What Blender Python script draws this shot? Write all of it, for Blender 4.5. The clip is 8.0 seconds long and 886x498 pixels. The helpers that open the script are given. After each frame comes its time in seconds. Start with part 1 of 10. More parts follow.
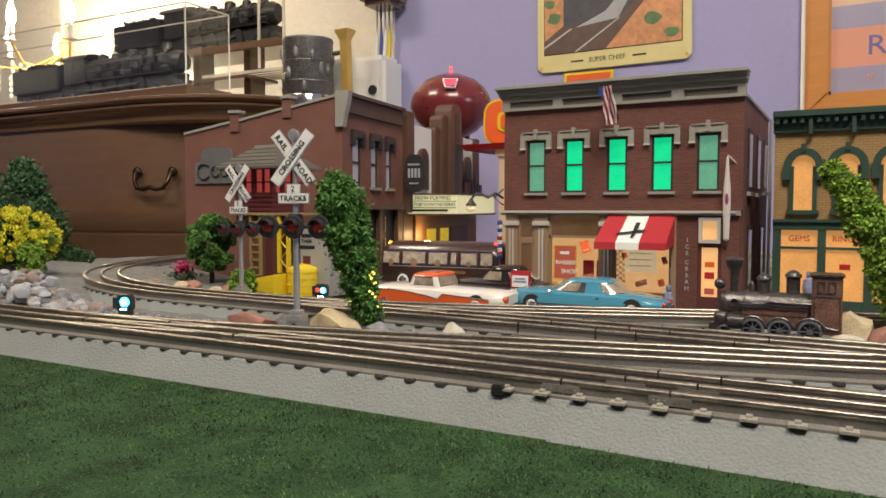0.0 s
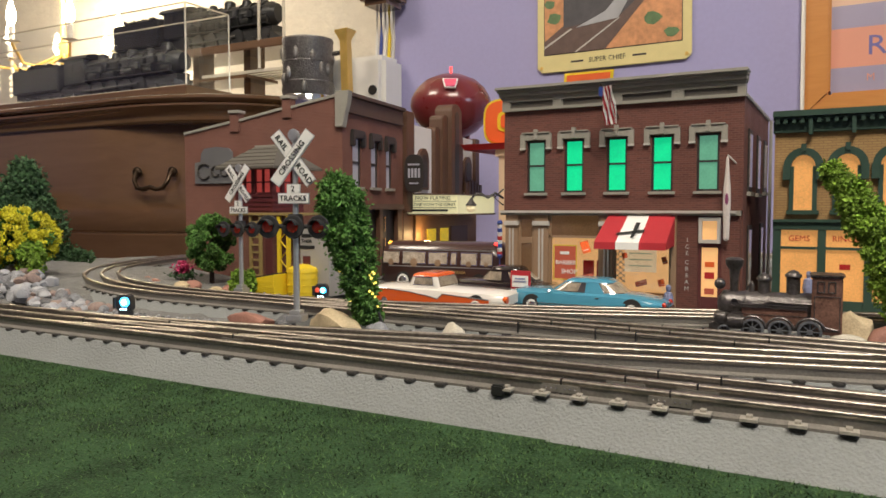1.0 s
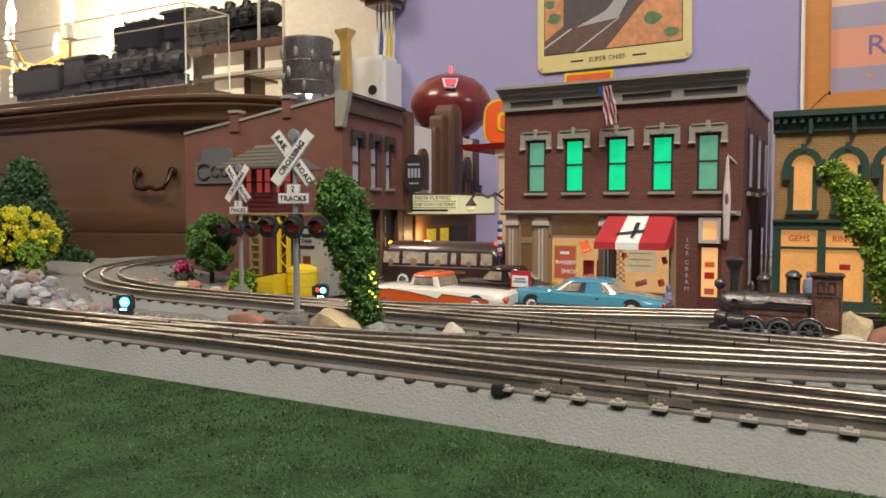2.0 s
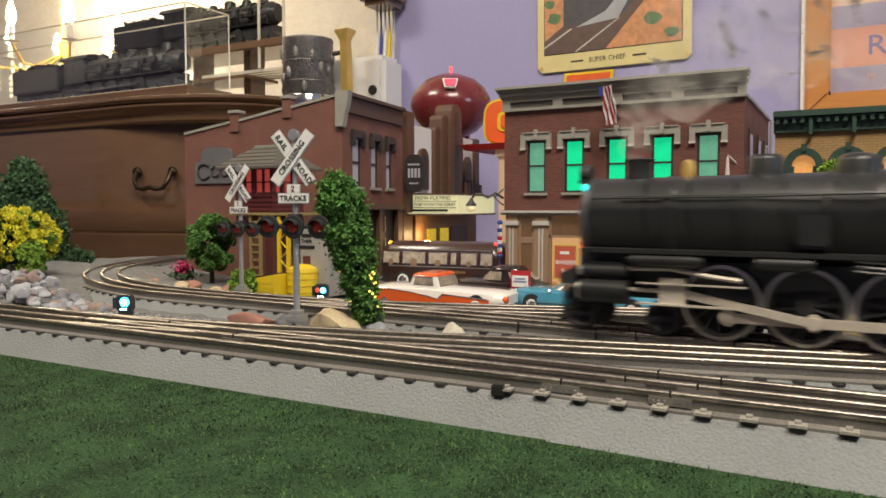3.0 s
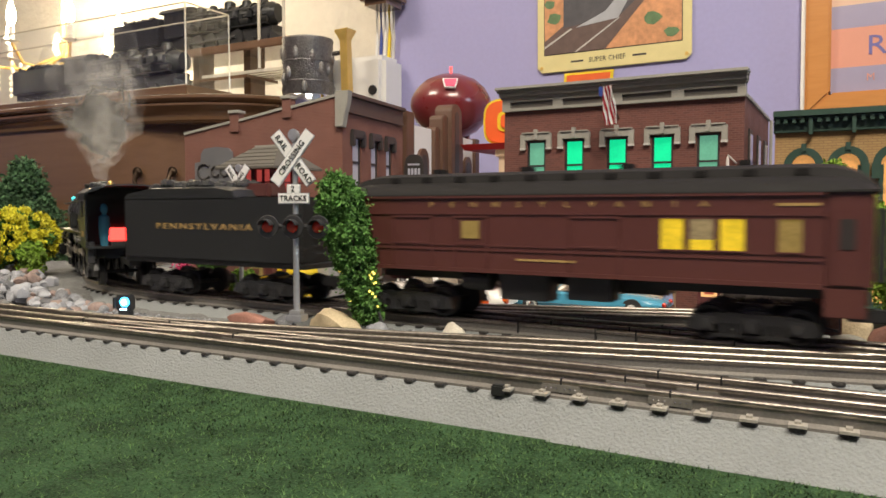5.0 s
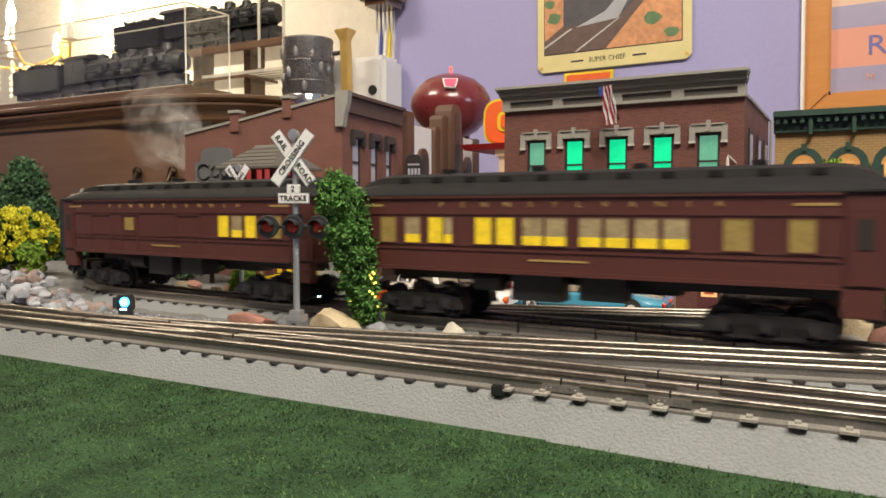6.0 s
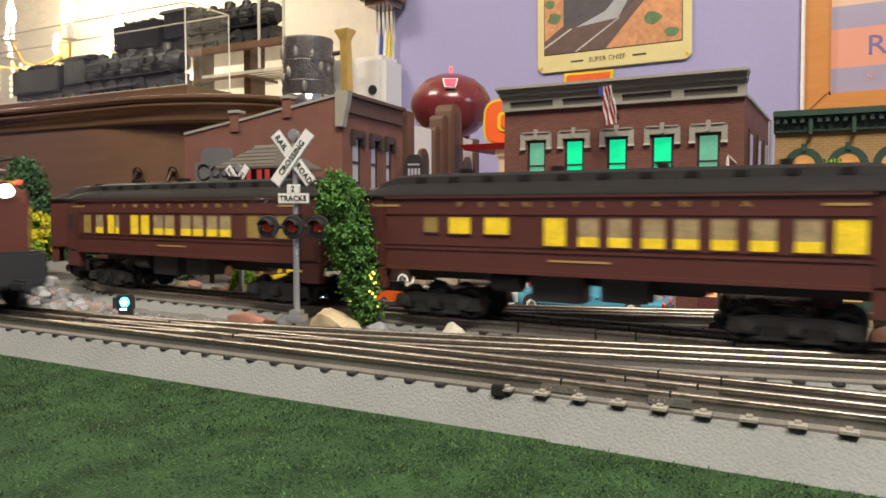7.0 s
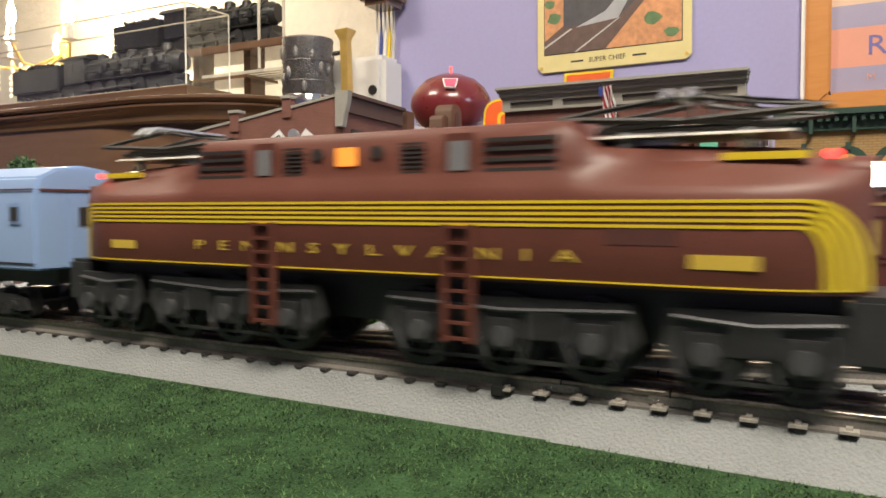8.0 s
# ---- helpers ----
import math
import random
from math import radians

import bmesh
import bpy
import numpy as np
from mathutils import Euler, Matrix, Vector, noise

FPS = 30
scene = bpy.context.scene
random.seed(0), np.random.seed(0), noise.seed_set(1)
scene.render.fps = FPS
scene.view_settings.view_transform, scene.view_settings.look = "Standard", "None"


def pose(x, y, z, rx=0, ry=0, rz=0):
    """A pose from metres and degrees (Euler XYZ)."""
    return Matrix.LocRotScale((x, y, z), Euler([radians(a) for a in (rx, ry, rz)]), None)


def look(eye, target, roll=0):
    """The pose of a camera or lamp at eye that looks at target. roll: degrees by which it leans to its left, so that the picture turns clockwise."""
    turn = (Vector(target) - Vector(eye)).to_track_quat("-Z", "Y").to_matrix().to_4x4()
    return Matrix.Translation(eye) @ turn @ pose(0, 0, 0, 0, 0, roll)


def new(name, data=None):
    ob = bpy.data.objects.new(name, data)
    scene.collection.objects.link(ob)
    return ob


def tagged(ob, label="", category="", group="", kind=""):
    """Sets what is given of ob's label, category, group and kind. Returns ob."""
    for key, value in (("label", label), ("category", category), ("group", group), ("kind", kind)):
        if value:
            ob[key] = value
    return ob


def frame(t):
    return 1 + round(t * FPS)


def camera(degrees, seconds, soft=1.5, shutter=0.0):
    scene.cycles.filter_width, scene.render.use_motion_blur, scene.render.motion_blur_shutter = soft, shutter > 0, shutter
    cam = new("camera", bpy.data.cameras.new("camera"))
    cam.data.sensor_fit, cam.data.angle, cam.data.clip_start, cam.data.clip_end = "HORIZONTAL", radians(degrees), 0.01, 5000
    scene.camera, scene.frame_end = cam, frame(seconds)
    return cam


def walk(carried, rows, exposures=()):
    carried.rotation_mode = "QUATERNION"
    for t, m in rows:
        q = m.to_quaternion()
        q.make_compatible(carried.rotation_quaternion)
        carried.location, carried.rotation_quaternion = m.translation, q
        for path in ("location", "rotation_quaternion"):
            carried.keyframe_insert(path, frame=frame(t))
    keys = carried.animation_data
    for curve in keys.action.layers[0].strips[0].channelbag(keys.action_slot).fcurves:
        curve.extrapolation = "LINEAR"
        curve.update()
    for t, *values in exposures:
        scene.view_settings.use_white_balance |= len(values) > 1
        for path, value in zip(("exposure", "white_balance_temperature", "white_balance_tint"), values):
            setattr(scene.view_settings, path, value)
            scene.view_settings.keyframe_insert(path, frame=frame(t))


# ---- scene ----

# ================= camera =================
EYE_Z = 0.0848
RAIL = 0.0198          # top of the rails above the table
GROUND = 0.009         # top of the gravel base
cam = camera(61.4, 8.0, soft=1.6, shutter=0.35)
walk(cam, [(0.0, pose(0, 0, EYE_Z, 86.92, 0, 28.6)), (8.0, pose(0, 0, EYE_Z, 86.92, 0, 28.6))],
     exposures=[(0.0, 0.04), (2.7, 0.04), (3.5, 0.26), (4.5, 0.35), (6.5, 0.38), (7.2, 0.40), (8.0, 0.50)])

# ================= world and lights =================
world = bpy.data.worlds.new("room_world")
scene.world = world
world.use_nodes = True
world.node_tree.nodes["Background"].inputs[0].default_value = (0.6, 0.7, 1.0, 1)
world.node_tree.nodes["Background"].inputs[1].default_value = 0.15
scene.view_settings.exposure = 0.0


def area_lamp(name, power, size, size_y, colour, m):
    data = bpy.data.lights.new(name, "AREA")
    data.energy, data.shape, data.size, data.size_y, data.color = power, "RECTANGLE", size, size_y, colour
    ob = new(name, data)
    ob.matrix_world = m
    return ob


def point_lamp(name, power, radius, colour, place):
    data = bpy.data.lights.new(name, "POINT")
    data.energy, data.shadow_soft_size, data.color = power, radius, colour
    ob = new(name, data)
    ob.location = place
    return ob


area_lamp("ceiling_lamp_light", 46, 0.9, 0.5, (1.0, 0.90, 0.75), look((0.35, -0.35, 1.62), (-0.2, 0.5, 0.0)))
area_lamp("window_light", 18, 0.9, 0.9, (0.62, 0.80, 1.0), look((3.15, 0.3, 0.78), (0.0, 0.5, 0.1)))
# unseen fill lamp, added to brighten the dresser and the left tracks
area_lamp("ceiling_lamp_light_left", 20, 0.7, 0.4, (1.0, 0.88, 0.72), look((-1.5, 0.0, 1.64), (-1.3, 0.9, 0.0)))
point_lamp("chandelier_light", 30, 0.05, (1.0, 0.83, 0.58), (-2.50, 1.74, 0.80))
point_lamp("shop_light", 0.07, 0.008, (1.0, 0.62, 0.26), (-0.17, 0.66, 0.07))
point_lamp("gem_shop_light", 0.02, 0.008, (1.0, 0.6, 0.22), (0.0, 0.69, 0.06))
point_lamp("theatre_light", 0.055, 0.006, (1.0, 0.62, 0.25), (-0.478, 0.835, 0.05))

# ================= mesh helpers =================


def box(bm, x0, x1, y0, y1, z0, z1, m=None):
    mm = Matrix.Translation(((x0 + x1) / 2, (y0 + y1) / 2, (z0 + z1) / 2)) @ Matrix.Diagonal((x1 - x0, y1 - y0, z1 - z0, 1))
    return bmesh.ops.create_cube(bm, size=1.0, matrix=(m @ mm) if m else mm)["verts"]


def rod(bm, p, q, r0, r1=None, seg=14, cap=True):
    p, q = Vector(p), Vector(q)
    d = q - p
    m = Matrix.Translation((p + q) / 2) @ d.to_track_quat("Z", "Y").to_matrix().to_4x4()
    return bmesh.ops.create_cone(bm, cap_ends=cap, segments=seg, radius1=r0, radius2=r0 if r1 is None else r1, depth=d.length, matrix=m)["verts"]


def ball(bm, c, rx, ry=None, rz=None, u=16, v=10):
    m = Matrix.Translation(c) @ Matrix.Diagonal((rx, ry or rx, rz or rx, 1))
    return bmesh.ops.create_uvsphere(bm, u_segments=u, v_segments=v, radius=1.0, matrix=m)["verts"]


def loft(bm, rings, cap=True, closed=True):
    rows = [[bm.verts.new(p) for p in ring] for ring in rings]
    n = len(rows[0])
    for a, b in zip(rows, rows[1:]):
        for i in range(n if closed else n - 1):
            j = (i + 1) % n
            bm.faces.new((a[i], a[j], b[j], b[i]))
    if cap and closed:
        bm.faces.new(list(reversed(rows[0])))
        bm.faces.new(rows[-1])
    return rows


def lathe(bm, profile, centre=(0, 0, 0), seg=20, turn=None):
    c = Vector(centre)
    rings = []
    for r, z in profile:
        ring = []
        for k in range(seg):
            a = 2 * math.pi * k / seg
            p = Vector((r * math.cos(a), r * math.sin(a), z))
            ring.append(c + (turn @ p if turn else p))
        rings.append(ring)
    loft(bm, rings)


def prism_x(bm, poly, x0, x1):
    loft(bm, [[(x0, y, z) for y, z in poly], [(x1, y, z) for y, z in poly]])


def prism_y(bm, poly, y0, y1):
    loft(bm, [[(x, y0, z) for x, z in poly], [(x, y1, z) for x, z in poly]])


def prism_z(bm, poly, z0, z1):
    loft(bm, [[(x, y, z0) for x, y in poly], [(x, y, z1) for x, y in poly]])


def tube(bm, pts, r, seg=8):
    pts = [Vector(p) for p in pts]
    rings = []
    for i, p in enumerate(pts):
        d = (pts[min(i + 1, len(pts) - 1)] - pts[max(i - 1, 0)]).normalized()
        q = d.to_track_quat("Z", "Y")
        rings.append([p + q @ Vector((r * math.cos(2 * math.pi * k / seg), r * math.sin(2 * math.pi * k / seg), 0)) for k in range(seg)])
    loft(bm, rings)


def finish(bm, name, material, bevel=0.0, smooth=False, seg=2):
    bmesh.ops.recalc_face_normals(bm, faces=bm.faces)
    if bevel:
        bmesh.ops.bevel(bm, geom=[e for e in bm.edges if e.is_manifold and e.calc_face_angle(0) > 0.5], offset=bevel, segments=seg, affect="EDGES", clamp_overlap=True)
    if smooth or bevel:
        for f in bm.faces:
            f.smooth = True
        for e in bm.edges:
            if len(e.link_faces) == 2 and e.calc_face_angle(0) > 0.75:
                e.smooth = False
    me = bpy.data.meshes.new(name)
    bm.to_mesh(me)
    bm.free()
    me.materials.append(material)
    return me


def part(name, bm, material, parent=None, label="", bevel=0.0, smooth=False, m=None):
    ob = new(name, finish(bm, name, material, bevel, smooth))
    ob.parent = parent
    if m is not None:
        ob.matrix_basis = m
    if label:
        ob["label"] = label
    return ob


def thing(name, label, category, group="", m=None, kind=""):
    ob = new(name)
    ob.empty_display_size = 0.01
    if m is not None:
        ob.matrix_basis = m
    return tagged(ob, label, category, group, kind)


def lettering(name, words, size, material, parent, m, depth=0.0002, align="CENTER", label="", spacing=1.0, width=1.0):
    curve = bpy.data.curves.new(name, "FONT")
    curve.body, curve.size, curve.extrude, curve.align_x, curve.align_y = words, size, depth, align, "CENTER"
    curve.space_character, curve.resolution_u = spacing, 2
    tmp = bpy.data.objects.new(name, curve)
    scene.collection.objects.link(tmp)
    me = bpy.data.meshes.new_from_object(tmp)
    bpy.data.objects.remove(tmp)
    me.transform(Matrix.Diagonal((width, 1, 1, 1)))
    me.materials.clear()
    me.materials.append(material)
    ob = new(name, me)
    ob.parent = parent
    ob.matrix_basis = m
    if label:
        ob["label"] = label
    return ob


FRONT = pose(0, 0, 0, 90, 0, 0)     # turns flat lettering upright, to be read from -y

# ================= materials =================


def mat(name, colour, rough=0.6, metal=0.0, vary=0.15, coarse=40.0, fine=900.0, bump=0.15, glow=None, power=0.0, spec=0.5, coat=0.0, island=0.0, trans=0.0, rand=0.0, bump_scale=None, depth=0.0006):
    m = bpy.data.materials.new(name)
    m.use_nodes = True
    nt = m.node_tree
    b = nt.nodes["Principled BSDF"]
    b.inputs["Roughness"].default_value = rough
    b.inputs["Metallic"].default_value = metal
    b.inputs["Specular IOR Level"].default_value = spec
    b.inputs["Coat Weight"].default_value = coat
    b.inputs["Coat Roughness"].default_value = 0.08
    b.inputs["Transmission Weight"].default_value = trans
    co = nt.nodes.new("ShaderNodeTexCoord")
    big, small = nt.nodes.new("ShaderNodeTexNoise"), nt.nodes.new("ShaderNodeTexNoise")
    for n, s, d in ((big, coarse, 4.0), (small, fine, 3.0)):
        n.inputs["Scale"].default_value, n.inputs["Detail"].default_value = s, d
        nt.links.new(co.outputs["Object"], n.inputs["Vector"])
    add = nt.nodes.new("ShaderNodeMath")
    add.operation = "ADD"
    nt.links.new(big.outputs["Fac"], add.inputs[0])
    nt.links.new(small.outputs["Fac"], add.inputs[1])
    last = add.outputs[0]
    if island or rand:
        info = nt.nodes.new("ShaderNodeNewGeometry") if island else nt.nodes.new("ShaderNodeObjectInfo")
        mul = nt.nodes.new("ShaderNodeMath")
        mul.operation = "MULTIPLY_ADD"
        mul.inputs[1].default_value = island or rand
        nt.links.new(info.outputs["Random Per Island"] if island else info.outputs["Random"], mul.inputs[0])
        nt.links.new(last, mul.inputs[2])
        sub = nt.nodes.new("ShaderNodeMath")
        sub.operation = "SUBTRACT"
        sub.inputs[1].default_value = (island or rand) / 2
        nt.links.new(mul.outputs[0], sub.inputs[0])
        last = sub.outputs[0]
    ramp = nt.nodes.new("ShaderNodeMapRange")
    ramp.inputs["From Min"].default_value, ramp.inputs["From Max"].default_value = 0.55, 1.45
    nt.links.new(last, ramp.inputs["Value"])
    mix = nt.nodes.new("ShaderNodeMix")
    mix.data_type = "RGBA"
    mix.inputs["A"].default_value = (*[c * (1 - vary) for c in colour], 1)
    mix.inputs["B"].default_value = (*[min(1.0, c * (1 + vary)) for c in colour], 1)
    nt.links.new(ramp.outputs["Result"], mix.inputs["Factor"])
    nt.links.new(mix.outputs["Result"], b.inputs["Base Color"])
    if bump:
        bp = nt.nodes.new("ShaderNodeBump")
        bp.inputs["Strength"].default_value, bp.inputs["Distance"].default_value = bump, depth
        src = small
        if bump_scale:
            src = nt.nodes.new("ShaderNodeTexNoise")
            src.inputs["Scale"].default_value, src.inputs["Detail"].default_value = bump_scale, 2.0
            nt.links.new(co.outputs["Object"], src.inputs["Vector"])
        nt.links.new(src.outputs["Fac"], bp.inputs["Height"])
        nt.links.new(bp.outputs["Normal"], b.inputs["Normal"])
    rr = nt.nodes.new("ShaderNodeMapRange")
    rr.inputs["To Min"].default_value, rr.inputs["To Max"].default_value = max(0.02, rough * 0.75), min(1.0, rough * 1.25)
    nt.links.new(big.outputs["Fac"], rr.inputs["Value"])
    nt.links.new(rr.outputs["Result"], b.inputs["Roughness"])
    if glow:
        b.inputs["Emission Color"].default_value = (*glow, 1)
        b.inputs["Emission Strength"].default_value = power
    return m


def brick_mat(name, c1, c2, mortar, course=0.0016, rough=0.75, axis="xz"):
    m = mat(name, c1, rough, vary=0.2, coarse=25, fine=700, bump=0)
    nt = m.node_tree
    b = nt.nodes["Principled BSDF"]
    co = nt.nodes.new("ShaderNodeTexCoord")
    sep, com = nt.nodes.new("ShaderNodeSeparateXYZ"), nt.nodes.new("ShaderNodeCombineXYZ")
    nt.links.new(co.outputs["Object"], sep.inputs[0])
    s = nt.nodes.new("ShaderNodeMath")
    s.operation = "ADD"
    nt.links.new(sep.outputs["X"], s.inputs[0])
    nt.links.new(sep.outputs["Y"], s.inputs[1])
    nt.links.new(s.outputs[0], com.inputs["X"])
    nt.links.new(sep.outputs["Z"], com.inputs["Y"])
    br = nt.nodes.new("ShaderNodeTexBrick")
    br.inputs["Scale"].default_value = 1.0
    br.inputs["Row Height"].default_value, br.inputs["Brick Width"].default_value = course, course * 3
    br.inputs["Mortar Size"].default_value = course * 0.13
    br.inputs["Color1"].default_value, br.inputs["Color2"].default_value = (*c1, 1), (*c2, 1)
    br.inputs["Mortar"].default_value = (*mortar, 1)
    nt.links.new(com.outputs[0], br.inputs["Vector"])
    mul = nt.nodes.new("ShaderNodeMix")
    mul.data_type, mul.blend_type = "RGBA", "MULTIPLY"
    mul.inputs["Factor"].default_value = 0.6
    n = nt.nodes.new("ShaderNodeTexNoise")
    n.inputs["Scale"].default_value = 30
    nt.links.new(co.outputs["Object"], n.inputs["Vector"])
    mp = nt.nodes.new("ShaderNodeMapRange")
    mp.inputs["To Min"].default_value, mp.inputs["To Max"].default_value = 0.6, 1.4
    nt.links.new(n.outputs["Fac"], mp.inputs["Value"])
    nt.links.new(br.outputs["Color"], mul.inputs["A"])
    nt.links.new(mp.outputs["Result"], mul.inputs["B"])
    nt.links.new(mul.outputs["Result"], b.inputs["Base Color"])
    bp = nt.nodes.new("ShaderNodeBump")
    bp.inputs["Strength"].default_value, bp.inputs["Distance"].default_value = 0.5, 0.0003
    bp.invert = True
    nt.links.new(br.outputs["Fac"], bp.inputs["Height"])
    nt.links.new(bp.outputs["Normal"], b.inputs["Normal"])
    return m


def wood_mat(name, dark, light, scale=14.0, rough=0.35, stretch=(1, 8, 8), coat=0.3):
    m = mat(name, dark, rough, vary=0.2, coarse=6, fine=300, bump=0, coat=coat)
    nt = m.node_tree
    b = nt.nodes["Principled BSDF"]
    co, mp, n, r = nt.nodes.new("ShaderNodeTexCoord"), nt.nodes.new("ShaderNodeMapping"), nt.nodes.new("ShaderNodeTexNoise"), nt.nodes.new("ShaderNodeMix")
    mp.inputs["Scale"].default_value = stretch
    n.inputs["Scale"].default_value, n.inputs["Detail"].default_value, n.inputs["Distortion"].default_value = scale, 6, 0.6
    r.data_type = "RGBA"
    r.inputs["A"].default_value, r.inputs["B"].default_value = (*dark, 1), (*light, 1)
    nt.links.new(co.outputs["Object"], mp.inputs["Vector"])
    nt.links.new(mp.outputs["Vector"], n.inputs["Vector"])
    nt.links.new(n.outputs["Fac"], r.inputs["Factor"])
    nt.links.new(r.outputs["Result"], b.inputs["Base Color"])
    return m


def glow_mat(name, colour, power, vary=0.25, coarse=60):
    return mat(name, [c * 0.5 for c in colour], 0.4, vary=vary, coarse=coarse, bump=0, glow=colour, power=power)


M = {}
M["felt"] = mat("green_felt", (0.031, 0.066, 0.028), 0.95, vary=1.0, coarse=50, fine=1100, bump=1.0, spec=0.1, bump_scale=700, depth=0.002)
M["bed"] = mat("grey_roadbed", (0.212, 0.224, 0.222), 0.75, vary=0.16, coarse=30, fine=900, bump=0.9, bump_scale=900, depth=0.0009)
M["deck"] = mat("roadbed_deck", (0.135, 0.128, 0.120), 0.55, vary=0.3, coarse=60, fine=500, bump=0.3)
M["tie"] = mat("dark_tie", (0.040, 0.037, 0.034), 0.6, vary=0.3, bump=0.3)
M["plate"] = mat("tie_plate", (0.42, 0.39, 0.34), 0.45, 0.3, vary=0.3)
M["rail"] = mat("nickel_rail", (0.33, 0.295, 0.255), 0.38, 1.0, vary=0.5, coarse=28, fine=400, bump=0.05)
M["web"] = mat("rail_web", (0.215, 0.20, 0.18), 0.40, 0.3, vary=0.3)
M["gravel"] = mat("gravel_ground", (0.17, 0.17, 0.165), 0.9, vary=0.5, coarse=120, fine=700, bump=1.0, depth=0.002)
M["stone"] = mat("grey_stones", (0.23, 0.235, 0.25), 0.75, vary=0.6, coarse=120, fine=800, bump=0.6, rand=1.2)
M["pebble"] = mat("loose_gravel", (0.19, 0.195, 0.21), 0.75, vary=0.65, coarse=90, fine=700, bump=0.5, island=1.2)
M["street"] = mat("street_grey", (0.20, 0.19, 0.18), 0.8, vary=0.2, bump=0.4)
M["wall"] = mat("lavender_paint", (0.36, 0.34, 0.56), 0.85, vary=0.05, coarse=3, fine=120, bump=0.15, depth=0.002)
M["white"] = mat("white_paint", (0.72, 0.70, 0.66), 0.6, vary=0.06, coarse=6)
M["plaster"] = mat("textured_plaster", (0.70, 0.66, 0.58), 0.8, vary=0.1, coarse=25, bump=1.0, bump_scale=30, depth=0.006)
M["floor"] = wood_mat("floor_boards", (0.16, 0.09, 0.05), (0.3, 0.18, 0.1))
M["mahogany"] = wood_mat("dark_mahogany", (0.120, 0.066, 0.037), (0.190, 0.112, 0.066), scale=5, rough=0.11, coat=0.9)
M["oak"] = wood_mat("oak_frame", (0.50, 0.19, 0.035), (0.62, 0.27, 0.065), scale=20, rough=0.4)
M["brick"] = brick_mat("brown_brick", (0.105, 0.034, 0.026), (0.15, 0.050, 0.036), (0.155, 0.072, 0.056), course=0.0017)
M["brick2"] = brick_mat("red_brown_brick", (0.155, 0.06, 0.042), (0.18, 0.07, 0.05), (0.21, 0.105, 0.08), course=0.0015)
M["tan"] = brick_mat("tan_brick", (0.36, 0.215, 0.085), (0.40, 0.25, 0.10), (0.26, 0.16, 0.07), course=0.0019)
M["stonegrey"] = mat("grey_stone_trim", (0.30, 0.285, 0.245), 0.7, vary=0.15, coarse=60, bump=0.2)
M["palegrey"] = mat("pale_trim", (0.50, 0.47, 0.43), 0.55, vary=0.1)
M["cream"] = mat("cream_trim", (0.30, 0.195, 0.12), 0.55, vary=0.12)
M["dkgreen"] = mat("dark_green_trim", (0.028, 0.062, 0.045), 0.5, vary=0.2)
M["sash"] = mat("dark_sash", (0.035, 0.03, 0.028), 0.5, vary=0.2)
M["brownmetal"] = mat("brown_ornament", (0.10, 0.05, 0.03), 0.5, vary=0.25)
M["green1"] = glow_mat("green_lit_pane", (0.005, 0.72, 0.30), 0.72, 0.35, 90)
M["green2"] = glow_mat("pale_green_pane", (0.14, 0.42, 0.27), 0.55, 0.4, 120)
M["warm"] = glow_mat("warm_lit_pane", (1.0, 0.47, 0.14), 0.42, 0.45, 45)
M["warm2"] = glow_mat("glowing_interior", (1.0, 0.55, 0.22), 0.62, 0.4, 80)
M["yellow_lit"] = glow_mat("yellow_lit_pane", (0.95, 0.66, 0.03), 0.36, 0.55, 150)
M["red_lit"] = glow_mat("red_lit_pane", (1.0, 0.06, 0.05), 1.1)
M["bulb"] = glow_mat("lamp_bulb", (1.0, 0.85, 0.6), 30.0, 0.0)
M["headlight"] = glow_mat("headlight_glass", (1.0, 0.93, 0.82), 14.0, 0.0)
M["bluelamp"] = glow_mat("blue_signal_lamp", (0.05, 0.55, 1.0), 6.0, 0.0)
M["bluecore"] = glow_mat("blue_signal_core", (0.65, 0.95, 1.0), 10.0, 0.0)
M["redlamp"] = mat("red_signal_lens", (0.52, 0.030, 0.016), 0.15, vary=0.1, bump=0, coat=0.6)
M["redglow"] = glow_mat("red_marker_lamp", (1.0, 0.04, 0.03), 4.0, 0.0)
M["amber"] = glow_mat("amber_lamp", (1.0, 0.45, 0.05), 4.0, 0.0)
M["teal"] = glow_mat("teal_marker", (0.05, 0.75, 0.75), 1.6, 0.0)
M["fairy"] = glow_mat("fairy_light", (1.0, 0.72, 0.12), 3.5, 0.0)
M["marquee"] = glow_mat("marquee_panel", (0.80, 0.74, 0.42), 0.55, 0.15)
M["black"] = mat("black_paint", (0.033, 0.033, 0.034), 0.42, vary=0.3, coarse=60, bump=0.08)
M["roofblack"] = mat("roof_black", (0.012, 0.011, 0.011), 0.7, spec=0.2, vary=0.3, coarse=40, bump=0.1)
M["engine"] = mat("engine_black", (0.022, 0.023, 0.023), 0.36, vary=0.35, coarse=40, bump=0.06)
M["smokebox"] = mat("graphite", (0.085, 0.085, 0.09), 0.45, 0.3, vary=0.25)
M["tender"] = mat("tender_black", (0.017, 0.018, 0.019), 0.5, vary=0.15, coarse=20, bump=0.05)
M["steel"] = mat("steel_rods", (0.55, 0.53, 0.49), 0.35, 0.9, vary=0.15)
M["rodsteel"] = mat("cast_rods", (0.60, 0.54, 0.45), 0.4, 0.2, vary=0.15)
M["ash"] = mat("ash_grey", (0.28, 0.28, 0.28), 0.5, 0.3, vary=0.2)
M["tuscan"] = mat("tuscan_red", (0.098, 0.032, 0.027), 0.40, vary=0.12, coarse=25, bump=0.05, coat=0.2)
